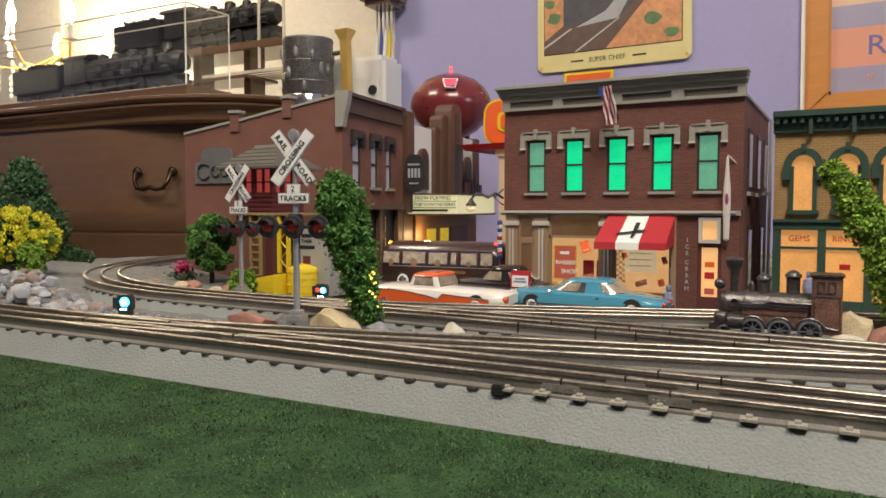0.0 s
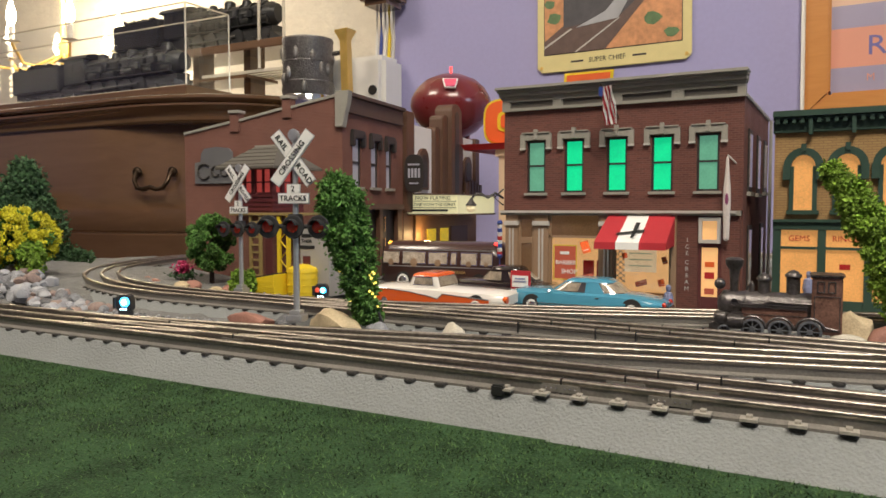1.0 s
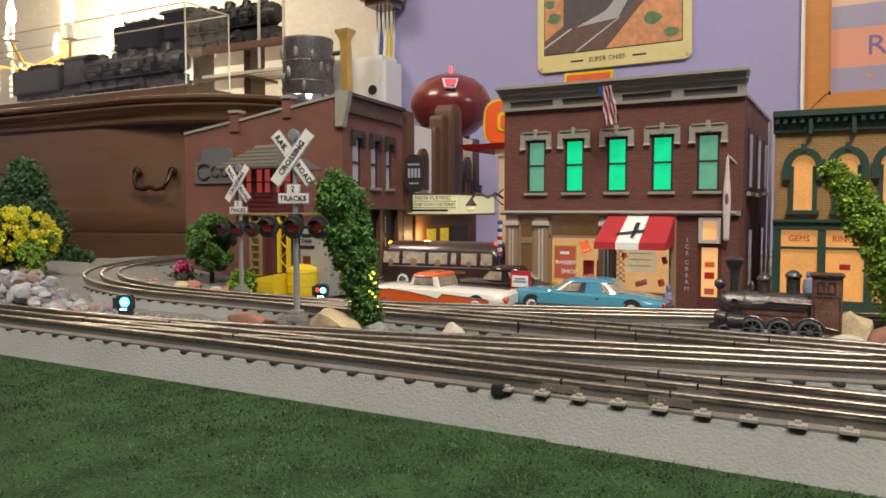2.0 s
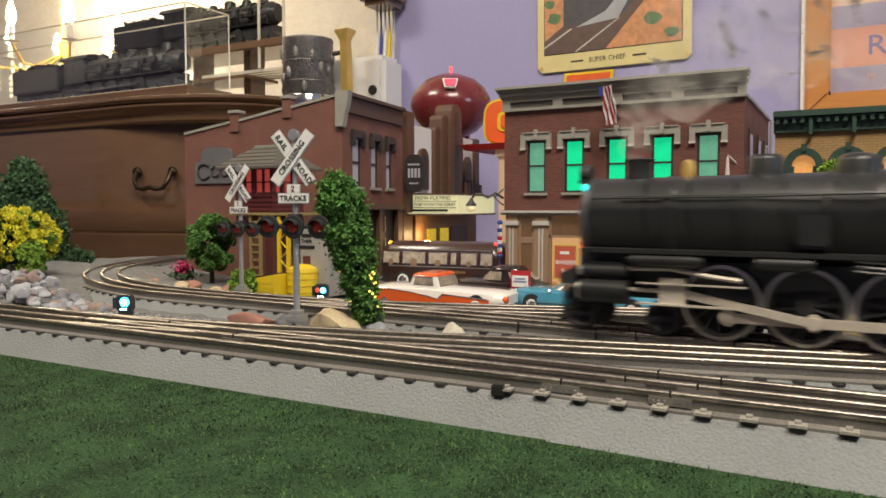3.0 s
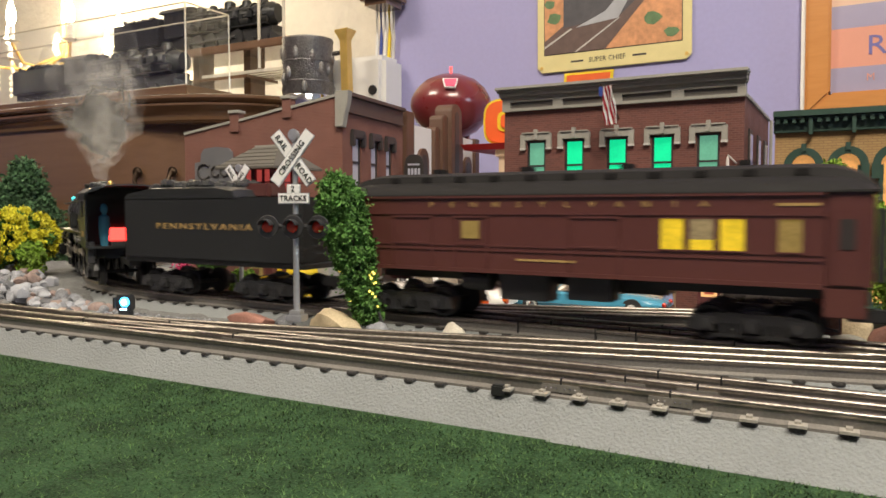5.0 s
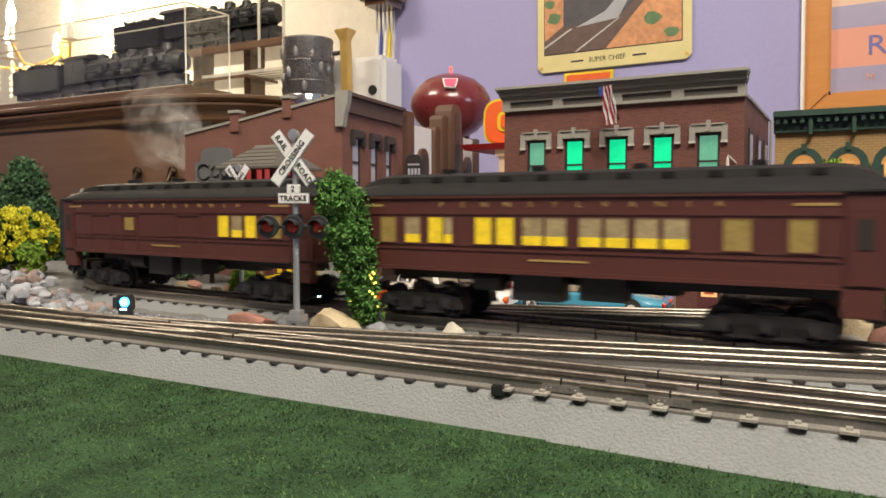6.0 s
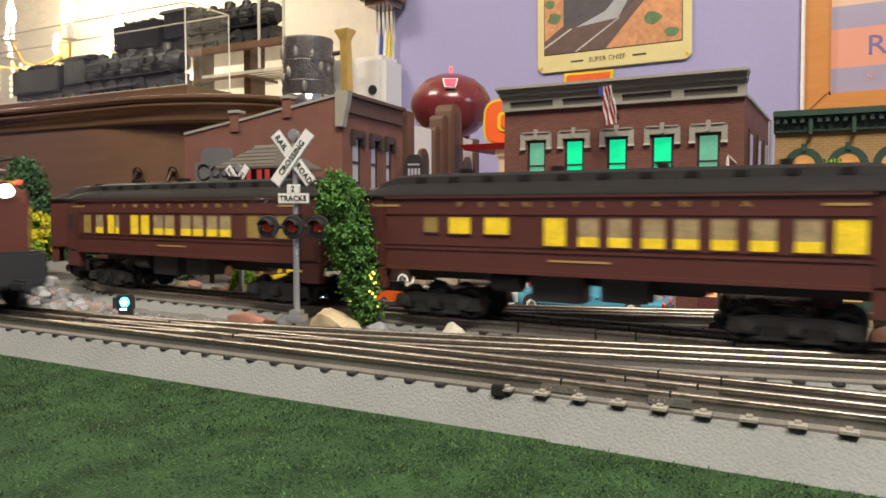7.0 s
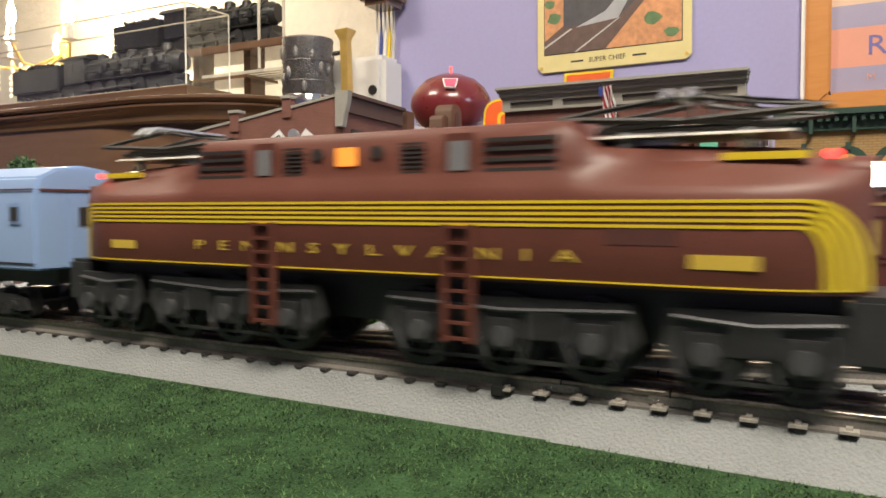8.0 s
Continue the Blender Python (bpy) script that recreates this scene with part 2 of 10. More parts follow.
M["tuscan2"] = mat("tuscan_engine", (0.122, 0.042, 0.030), 0.42, vary=0.18, coarse=25, bump=0.08, spec=0.3, coat=0.0)
M["gold"] = mat("gold_paint", (0.68, 0.50, 0.02), 0.45, vary=0.1, bump=0)
M["dullgold"] = mat("dull_gold", (0.42, 0.28, 0.10), 0.45, vary=0.15, bump=0)
M["brass"] = mat("brass", (0.85, 0.58, 0.16), 0.35, 0.7, vary=0.15)
M["silver"] = mat("silver_paint", (0.52, 0.53, 0.54), 0.35, 0.7, vary=0.15)
M["signwhite"] = mat("sign_white", (0.80, 0.79, 0.76), 0.45, vary=0.06)
M["ink"] = mat("black_ink", (0.02, 0.02, 0.02), 0.5, vary=0.1, bump=0)
M["leaf"] = mat("leaf_green", (0.085, 0.200, 0.036), 0.85, vary=0.5, coarse=90, fine=600, island=0.9, bump=0.3)
M["leaf2"] = mat("bright_leaf", (0.20, 0.33, 0.035), 0.85, vary=0.5, coarse=90, fine=600, island=0.9, bump=0.3)
M["leaf3"] = mat("dull_leaf", (0.050, 0.11, 0.042), 0.85, vary=0.5, coarse=90, fine=600, island=0.9, bump=0.3)
M["bloom"] = mat("yellow_bloom", (0.62, 0.57, 0.025), 0.7, vary=0.4, coarse=90, island=0.7, bump=0.3)
M["pink"] = mat("pink_bloom", (0.55, 0.05, 0.16), 0.7, vary=0.3, island=0.6, bump=0.2)
M["bark"] = mat("bark", (0.07, 0.05, 0.035), 0.8, vary=0.3)
M["tanrock"] = mat("tan_rock", (0.50, 0.40, 0.25), 0.75, vary=0.35, coarse=60, bump=0.5)
M["redrock"] = mat("red_rock", (0.33, 0.16, 0.12), 0.8, vary=0.3, coarse=70, bump=0.5)
M["palerock"] = mat("pale_rock", (0.50, 0.46, 0.38), 0.75, vary=0.25, coarse=60, bump=0.4)
# strong variation of tone paints in the metal's speckled highlights
M["bronze"] = mat("dark_bronze", (0.095, 0.086, 0.084), 0.33, 0.6, vary=0.75, coarse=130, fine=600, bump=0.3, depth=0.001)
M["bluecar"] = mat("blue_car_paint", (0.065, 0.27, 0.40), 0.25, vary=0.06, bump=0, coat=0.8)
M["orangecar"] = mat("orange_car_paint", (0.72, 0.11, 0.015), 0.25, vary=0.06, bump=0, coat=0.8)
M["whitecar"] = mat("white_car_paint", (0.78, 0.74, 0.68), 0.25, vary=0.05, bump=0, coat=0.8)
M["blackcar"] = mat("dark_car_paint", (0.022, 0.015, 0.014), 0.2, vary=0.1, bump=0, coat=0.9)
M["buspaint"] = mat("bus_brown_paint", (0.055, 0.025, 0.02), 0.3, vary=0.1, bump=0, coat=0.6)
M["chrome"] = mat("chrome", (0.75, 0.75, 0.76), 0.12, 1.0, vary=0.05, bump=0)
M["tyre"] = mat("tyre_rubber", (0.02, 0.02, 0.02), 0.8, vary=0.2)
M["carglass"] = mat("car_glass", (0.30, 0.25, 0.19), 0.1, vary=0.7, coarse=120, bump=0, coat=0.8)
M["redpaint"] = mat("red_paint", (0.45, 0.02, 0.02), 0.5, vary=0.12)
M["ballred"] = mat("maroon_gloss", (0.165, 0.020, 0.022), 0.28, vary=0.15, coarse=20, bump=0, coat=0.5)
M["yellowpaint"] = mat("yellow_paint", (0.72, 0.52, 0.02), 0.5, vary=0.12)
M["orangesign"] = mat("orange_sign", (0.75, 0.12, 0.02), 0.5, vary=0.1)
M["signcream"] = mat("tin_sign_cream", (0.70, 0.60, 0.28), 0.4, vary=0.08)
M["roofing"] = mat("grey_shingle", (0.10, 0.09, 0.075), 0.85, vary=0.3, bump=0.4)
M["clear"] = mat("clear_glass", (0.95, 0.97, 0.98), 0.03, vary=0.0, bump=0, trans=1.0)
M["edge"] = mat("glass_edge", (0.75, 0.70, 0.58), 0.2, 0.3, vary=0.1, bump=0)
M["pewter"] = mat("pewter", (0.22, 0.21, 0.20), 0.35, 0.8, vary=0.4, coarse=45, fine=250, bump=0.6, depth=0.003)
M["skyblue"] = mat("pale_blue_paint", (0.27, 0.39, 0.62), 0.4, vary=0.06, coarse=20, bump=0.03)
M["postersky"] = mat("poster_print", (0.50, 0.30, 0.15), 0.5, vary=0.45, coarse=18, fine=60, bump=0)

# ================= paths of the tracks =================
DECK = RAIL - 0.0074


def sweep(bm, path, profile, closed=True):
    """Carries a profile of (offset to the far side, height) along a path of (x, y)."""
    rings = []
    for i, (x, y) in enumerate(path):
        ax, ay = path[max(i - 1, 0)]
        bx, by = path[min(i + 1, len(path) - 1)]
        d = math.hypot(bx - ax, by - ay)
        nx, ny = -(by - ay) / d, (bx - ax) / d
        rings.append([(x + nx * o, y + ny * o, z) for o, z in profile])
    loft(bm, rings, closed=closed)


CURVE_X, CURVE_R = -0.455, 0.38
SLOPE = 0.04
SX = math.hypot(1, SLOPE)


def far_place(s):
    """Middle of the far track, s metres to the left of x = 0, and its heading in degrees (0: towards -x)."""
    lead = -CURVE_X * SX
    if s <= lead:
        return -s / SX, 0.404 + SLOPE * s / SX, -math.degrees(math.atan(SLOPE))
    a0 = math.atan(SLOPE)
    a = a0 + min((s - lead) / CURVE_R, math.pi - a0)
    x0, y0 = CURVE_X + CURVE_R * math.sin(a0), 0.404 - SLOPE * CURVE_X + CURVE_R * math.cos(a0)
    x, y = x0 - CURVE_R * math.sin(a), y0 - CURVE_R * math.cos(a)
    rest = max(0.0, (s - lead) - CURVE_R * (math.pi - a0))
    return x + rest, y, -math.degrees(a)


def cross_y(x):
    if x < -0.495:
        return 0.287
    if x < -0.25:
        return 0.287 + 0.449 * (x + 0.495) ** 2
    return 0.314 + 0.22 * (x + 0.25)


def spur_y(x):
    x0 = -0.43
    base = 0.404 - SLOPE * x
    if x < -0.2:
        return base + 0.80 * (x - x0) ** 2
    return 0.412 + 0.0423 + 0.33 * (x + 0.2)


def track_path(kind):
    if kind == "near":
        return [(-4.2, 0.287), (-1.0, 0.287), (0.0, 0.287), (2.9, 0.287)]
    if kind == "far":
        pts = [far_place(s) for s in [-2.9, -0.6, -0.2, 0.0, 0.2] + [0.455 + 0.03 * k for k in range(42)] + [1.78, 2.4, 3.5]]
        return [(x, y) for x, y, _ in reversed(pts)]
    if kind == "cross":
        return [(x, cross_y(x)) for x in [-0.47 + 0.03 * k for k in range(22)]]
    return [(x, spur_y(x)) for x in [-0.40 + 0.03 * k for k in range(30)]]


def rail_profile(o, lift=0.0):
    z = RAIL + lift
    pts = [(-0.0012, -0.0022), (0.0012, -0.0022), (0.0016, -0.0017), (0.0016, -0.0009), (0.0013, -0.0004), (0.0008, -0.0001), (0.0003, 0.0), (-0.0003, 0.0),
           (-0.0008, -0.0001), (-0.0013, -0.0004), (-0.0016, -0.0009), (-0.0016, -0.0017)]
    return [(o + a, z + b) for a, b in pts]


# ================= the room and the table =================
def slab(name, x0, x1, y0, y1, z0, z1, material, label):
    bm = bmesh.new()
    box(bm, x0, x1, y0, y1, z0, z1)
    return tagged(part(name, bm, material), label, name.split("_")[0], kind="structure")


slab("floor", -5.1, 3.3, -2.4, 2.3, -0.80, -0.75, M["floor"], "brown board floor of the train room")
slab("ceiling", -5.1, 3.3, -2.4, 2.3, 1.75, 1.80, M["white"], "white painted ceiling of the train room")
slab("wall_back", -0.915, 3.3, 1.45, 1.55, -0.75, 1.75, M["wall"], "lavender painted wall behind the model town")
slab("wall_alcove", -5.1, -0.915, 2.1, 2.2, -0.75, 1.75, M["plaster"], "pale plaster wall behind the display cabinet")
slab("wall_return", -1.015, -0.915, 1.55, 2.2, -0.75, 1.75, M["white"], "white painted corner of the wall")
slab("wall_left", -5.1, -5.0, -2.4, 2.3, -0.75, 1.75, M["wall"], "lavender painted end wall")
slab("wall_front", -5.0, 3.2, -2.4, -2.3, -0.75, 1.75, M["wall"], "lavender painted wall facing the town")


def wall_with_window():
    bm = bmesh.new()
    for y0, y1, z0, z1 in ((-2.3, -0.2, -0.75, 1.75), (0.8, 1.45, -0.75, 1.75), (-0.2, 0.8, -0.75, 0.3), (-0.2, 0.8, 1.25, 1.75)):
        box(bm, 3.2, 3.3, y0, y1, z0, z1)
    tagged(part("wall_right", bm, M["wall"]), "lavender painted end wall with a window opening", "wall", kind="structure")


wall_with_window()


def table():
    t = thing("layout_table", "wooden layout table covered with green felt", "table", kind="structure")
    outline = [(-4.3, -0.25), (3.0, -0.25), (3.0, 1.32), (-0.55, 1.32), (-1.06, 0.78), (-1.06, 0.40), (-4.3, 0.40)]
    bm = bmesh.new()
    prism_z(bm, outline, -0.05, -0.004)
    part("tabletop", bm, M["oak"], t)
    bm = bmesh.new()
    prism_z(bm, outline, -0.004, 0.0)
    part("felt_cover", bm, M["felt"], t, "dark green mottled felt")
    for x, y in ((-4.1, 0.0), (-2.0, 0.0), (0.0, -0.1), (2.8, -0.1), (2.8, 1.2), (0.0, 1.2)):
        bm = bmesh.new()
        box(bm, x - 0.04, x + 0.04, y - 0.04, y + 0.04, -0.75, -0.05)
        part("leg", bm, M["oak"], t, bevel=0.004)


table()


def fibres():
    """Short felt fibres in front of the roadbed."""
    rng = random.Random(5)
    verts, faces = [], []
    for _ in range(62000):
        x, y = rng.uniform(-0.80, 0.10), 0.2535 - abs(rng.gauss(0, 0.075))
        if y < 0.05:
            continue
        a, h, lean = rng.uniform(0, 6.283), rng.uniform(0.0004, 0.0013), rng.uniform(0.0004, 0.0022)
        w = 0.00022
        k = len(verts)
        ca, sa = math.cos(a), math.sin(a)
        verts += [(x - sa * w, y + ca * w, 0), (x + sa * w, y - ca * w, 0), (x + ca * lean, y + sa * lean, h)]
        faces.append((k, k + 1, k + 2))
    me = bpy.data.meshes.new("felt_pile")
    me.from_pydata(verts, [], faces)
    me.materials.append(M["pile"])
    tagged(new("felt_pile", me), "short fuzzy green felt pile on the table", "grass", kind="stuff")


M["pile"] = mat("felt_fibre", (0.048, 0.088, 0.032), 0.9, vary=1.0, coarse=60, fine=900, island=0.8, bump=0, spec=0.1)
fibres()


def gravel_base():
    bm = bmesh.new()
    nx, ny = 150, 66
    x0, x1, y0, y1 = -1.04, 0.9, 0.316, 1.28
    grid = []
    for j in range(ny + 1):
        row = []
        for i in range(nx + 1):
            x, y = x0 + (x1 - x0) * i / nx, y0 + (y1 - y0) * j / ny
            if y > 0.78 + (x + 1.04) * 1.06:
                y = 0.78 + (x + 1.04) * 1.06
            z = GROUND - 0.002 + 0.003 * noise.noise((x * 60, y * 60, 0)) + 0.002 * noise.noise((x * 160, y * 160, 3))
            if x < -0.56 and y < 0.62:      # rocky bank beside the curve
                z += 0.010 * max(0, min(1, (-0.56 - x) / 0.1))
            if y > 0.485 + 0.1 * max(0, x + 0.3) and x > -0.43:
                z -= 0.0075
            row.append(bm.verts.new((x, y, max(0.0008, z))))
        grid.append(row)
    for j in range(ny):
        for i in range(nx):
            try:
                bm.faces.new((grid[j][i], grid[j][i + 1], grid[j + 1][i + 1], grid[j + 1][i]))
            except ValueError:
                pass
    bmesh.ops.remove_doubles(bm, verts=bm.verts, dist=1e-6)
    tagged(part("ground", bm, M["gravel"], smooth=True), "grey gravel ground of the model layout", "ground", kind="structure")


gravel_base()


def build_track(kind, label, lift=0.0, bed=True, ties=()):
    t = thing("railway_track", label, "railway track", "tracks of the layout")
    path = track_path(kind)
    near = kind == "near"
    if bed:
        bm = bmesh.new()
        low = -0.002 if near or kind == "cross" else 0.002
        prof = [(-0.0335, low), (-0.0215, DECK - 0.0006), (-0.0208, DECK), (0.0208, DECK), (0.0215, DECK - 0.0006), (0.0335, low)] if near else \
               [(-0.036 if kind != "cross" else -0.0330, low), (-0.0215, DECK - 0.0008 + lift), (-0.0208, DECK + lift), (0.0208, DECK + lift), (0.0215, DECK - 0.0008 + lift), (0.036, low)]
        sweep(bm, path, prof)
        part("roadbed", bm, M["bed"], t, "grey stippled plastic roadbed")
        bm = bmesh.new()
        sweep(bm, path, [(-0.0150, DECK - 0.001), (0.0150, DECK - 0.001), (0.0150, DECK + 0.0008 + lift), (-0.0150, DECK + 0.0008 + lift)])
        part("deck", bm, M["deck"], t)
    for o in (-0.0159, 0.0, 0.0159):
        bm = bmesh.new()
        sweep(bm, path, rail_profile(o, lift))
        rl = part("rail", bm, M["rail"], t, "worn shiny nickel rail", smooth=True)
        bm = bmesh.new()
        sweep(bm, path, [(o + a, RAIL + b + lift) for a, b in ((-0.0034, -0.0076), (0.0034, -0.0076), (0.0034, -0.0064), (0.0008, -0.0054), (0.0008, -0.0016), (-0.0008, -0.0016), (-0.0008, -0.0054), (-0.0034, -0.0064))])
        part("web", bm, M["web"], rl)
    bm = bmesh.new()
    prism_z(bm, [(-0.0026, -0.0216), (-0.0014, -0.0219), (-0.0006, -0.0227), (0.0008, -0.0221), (0.0018, -0.0224), (0.0027, -0.0214), (0.0026, 0.0218), (0.0012, 0.0224), (0.0, 0.0217), (-0.0014, 0.0225), (-0.0026, 0.0219)], -0.0008, 0.0008)
    tie_mesh = finish(bm, "tie", M["tie"], 0.0004)
    bm = bmesh.new()
    box(bm, -0.0028, 0.0028, -0.0036, 0.0012, 0, 0.0010)
    box(bm, -0.0010, 0.0010, -0.0020, 0.0008, 0.001, 0.0019)
    plate_mesh = finish(bm, "tie_plate", M["plate"])
    for x, y, turn in ties:
        ob = new("tie", tie_mesh)
        ob.parent = t
        ob.matrix_basis = pose(x, y, DECK + 0.0002 + lift, 0, 0, turn)
        if near and -0.12 < x < 0.06:
            p = new("tie_plate", plate_mesh)
            p.parent = ob
            p.matrix_basis = pose(0, -0.0198, 0.0012)
    return t


near_track = build_track("near", "straight grey model railway track beside green felt", ties=[(-0.62 + 0.0148 * k, 0.287, 0) for k in range(50)])


def second_roadbed():
    """The next length of the near roadbed has a broader skirt."""
    bm = bmesh.new()
    rows = []
    for x, w in ((-0.0955, 0.0357), (-0.03, 0.0378), (0.05, 0.0400), (2.9, 0.0400)):
        rows.append([(x, 0.287 - w, -0.002), (x, 0.287 - 0.0220, DECK - 0.0006), (x, 0.287 - 0.0212, DECK - 0.0030), (x, 0.287 - 0.028, -0.002)])
    loft(bm, rows)
    part("roadbed", bm, M["bed"], near_track, "grey stippled plastic roadbed")


second_roadbed()
far_ties = []
for k in range(70):
    fx, fy, fh = far_place(-0.14 + 0.0148 * k)
    far_ties.append((fx, fy, fh))
far_track = build_track("far", "model railway track curving round behind the town", lift=0.0, ties=far_ties)
cross_ties = [(-0.14 + 0.0148 * k, cross_y(-0.14 + 0.0148 * k), 12.4) for k in range(14)]
build_track("cross", "crossover track branching from the near track", lift=-0.0004, ties=cross_ties)
build_track("spur", "siding track branching behind the far track", lift=-0.0005, ties=[])


def joints():
    """Dark gaps and bright joiners where two lengths of rail meet."""
    for x, o in ((-0.0547, -0.0159), (-0.048, 0.0), (-0.042, 0.0159), (-0.0955, -0.0159), (-0.075, 0.0), (-0.066, 0.0159), (-0.28, 0.0), (-0.345, 0.0159), (-0.40, 0.0)):
        bm = bmesh.new()
        box(bm, x - 0.00035, x + 0.00035, 0.287 + o - 0.0019, 0.287 + o + 0.0019, RAIL - 0.0062, RAIL + 0.0002)
        part("rail_gap", bm, M["ink"], near_track)
        if o < 0.01:
            bm = bmesh.new()
            box(bm, x - 0.0075, x + 0.0075, 0.287 + o - 0.0022, 0.287 + o - 0.0008, RAIL - 0.0052, RAIL - 0.0022)
            j = part("rail_joiner", bm, M["web"], near_track)
            bm = bmesh.new()
            for d in (-0.0058, -0.0038, -0.0018, 0.0018, 0.0038, 0.0058):
                ball(bm, (x + d, 0.287 + o - 0.0022, RAIL - 0.0036), 0.00035, u=6, v=4)
            part("rivets", bm, M["chrome"], j)
    for x in (-0.151, -0.105, -0.083, -0.034):
        for o in (-0.0159, 0.0, 0.0159):
            bm = bmesh.new()
            y = 0.404 - SLOPE * x + o
            xx = x + o * 0.9
            box(bm, xx - 0.00035, xx + 0.00035, y - 0.0019, y + 0.0019, RAIL - 0.006, RAIL + 0.0002)
            part("rail_gap", bm, M["ink"], far_track)
    bm = bmesh.new()
    box(bm, -0.1222, -0.1168, 0.2630, 0.2665, DECK - 0.001, DECK + 0.0036)
    part("rail_clip", bm, M["ink"], near_track, "small black plastic clip", bevel=0.0006)


joints()

# ================= trains =================
AX = 0.0315     # half width of a passenger car


def wheel_mesh(name, r, w, material, spokes=0, tyre=None):
    bm = bmesh.new()
    turn = Euler((radians(90), 0, 0)).to_matrix()
    if spokes:
        lathe(bm, [(r * 0.80, -w / 2), (r, -w / 2), (r, w / 2), (r * 0.80, w / 2), (r * 0.80, -w / 2)], seg=32, turn=turn)
        rod(bm, (0, -w / 2, 0), (0, w / 2, 0), r * 0.22, seg=12)
        for k in range(spokes):
            a = 2 * math.pi * k / spokes
            rod(bm, (0, 0, 0), (r * 0.85 * math.cos(a), 0, r * 0.85 * math.sin(a)), r * 0.055, seg=5)
        cw = [(r * 0.79 * math.cos(a), r * 0.79 * math.sin(a)) for a in [3.6 + 0.23 * k for k in range(10)]]
        prism_y(bm, cw, -w * 0.35, w * 0.35)
    else:
        lathe(bm, [(0.0005, -w * 0.2), (r * 0.25, -w * 0.5), (r * 0.3, -w * 0.2), (r * 0.75, -w * 0.15), (r * 0.8, -w * 0.5), (r, -w * 0.5), (r, w * 0.4), (r * 1.1, w * 0.45), (r * 1.1, w * 0.5), (0.0005, w * 0.5)], seg=20, turn=turn)
    return finish(bm, name, material, smooth=True)


MOVES = []      # (object, rows) filled while building


def spin_rows(speed, r, place, sign, step=1 / 30, start=0.0):
    x, y, z = place
    n = round(8.0 / step)
    return [(k * step, pose(x, y, z) @ Matrix.Rotation(sign * speed * (k * step) / r + start, 4, "Y")) for k in range(n + 1)]


def car_truck(parent, x, r=0.0088, axles=3, gap=0.0205, material=None, wheelset=None):
    """A truck with side frames, journals, springs and wheels."""
    material = material or M["black"]
    bm = bmesh.new()
    half = gap * (axles - 1) / 2
    for s in (-1, 1):
        y = s * 0.0222
        prof = [(-half - 0.010, 0.006), (-half - 0.008, 0.0125), (-half + 0.004, 0.0145), (half - 0.004, 0.0145), (half + 0.008, 0.0125), (half + 0.010, 0.006),
                (half + 0.004, 0.0052), (half - 0.005, 0.0095), (-half + 0.005, 0.0095), (-half - 0.004, 0.0052)]
        loft(bm, [[(px, y - 0.0013, pz) for px, pz in prof], [(px, y + 0.0013, pz) for px, pz in prof]])
        for k in range(axles):
            ax = -half + gap * k
            box(bm, ax - 0.0035, ax + 0.0035, y - 0.003, y + 0.003, 0.0055, 0.0125)
            rod(bm, (ax, y + s * 0.003, 0.009), (ax, y + s * 0.0045, 0.009), 0.0025, seg=8)
            if k < axles - 1:
                for d in (0.0065, 0.0105, 0.0145):
                    rod(bm, (ax + d, y, 0.0030), (ax + d, y, 0.0115), 0.0017, seg=7)
        box(bm, -half, half, y - 0.0008, y + 0.0008, 0.0026, 0.0042)
    box(bm, -0.006, 0.006, -0.022, 0.022, 0.008, 0.016)
    t = part("truck", bm, material, parent, m=pose(x, 0, 0))
    for k in range(axles):
        w = new("wheelset", wheelset)
        w.parent = t
        w.matrix_basis = pose(-half + gap * k, 0, r)
        MOVES.append((w, "spin", r))
    return t


def wheelset_mesh(r):
    bm = bmesh.new()
    turn = Euler((radians(90), 0, 0)).to_matrix()
    for s in (-1, 1):
        lathe(bm, [(0.0005, s * 0.0155), (r * 0.6, s * 0.0165), (r * 0.8, s * 0.0185), (r, s * 0.0185), (r, s * 0.0145), (r * 1.12, s * 0.0140), (r * 1.12, s * 0.0132), (0.0005, s * 0.0132)], seg=18, turn=turn)
    rod(bm, (0, -0.02, 0), (0, 0.02, 0), 0.0015, seg=8)
    box(bm, -r * 0.12, r * 0.12, -0.0187, -0.0165, -r * 0.75, r * 0.75)
    return finish(bm, "wheelset", M["black"], smooth=True)


WHEEL = wheelset_mesh(0.0088)


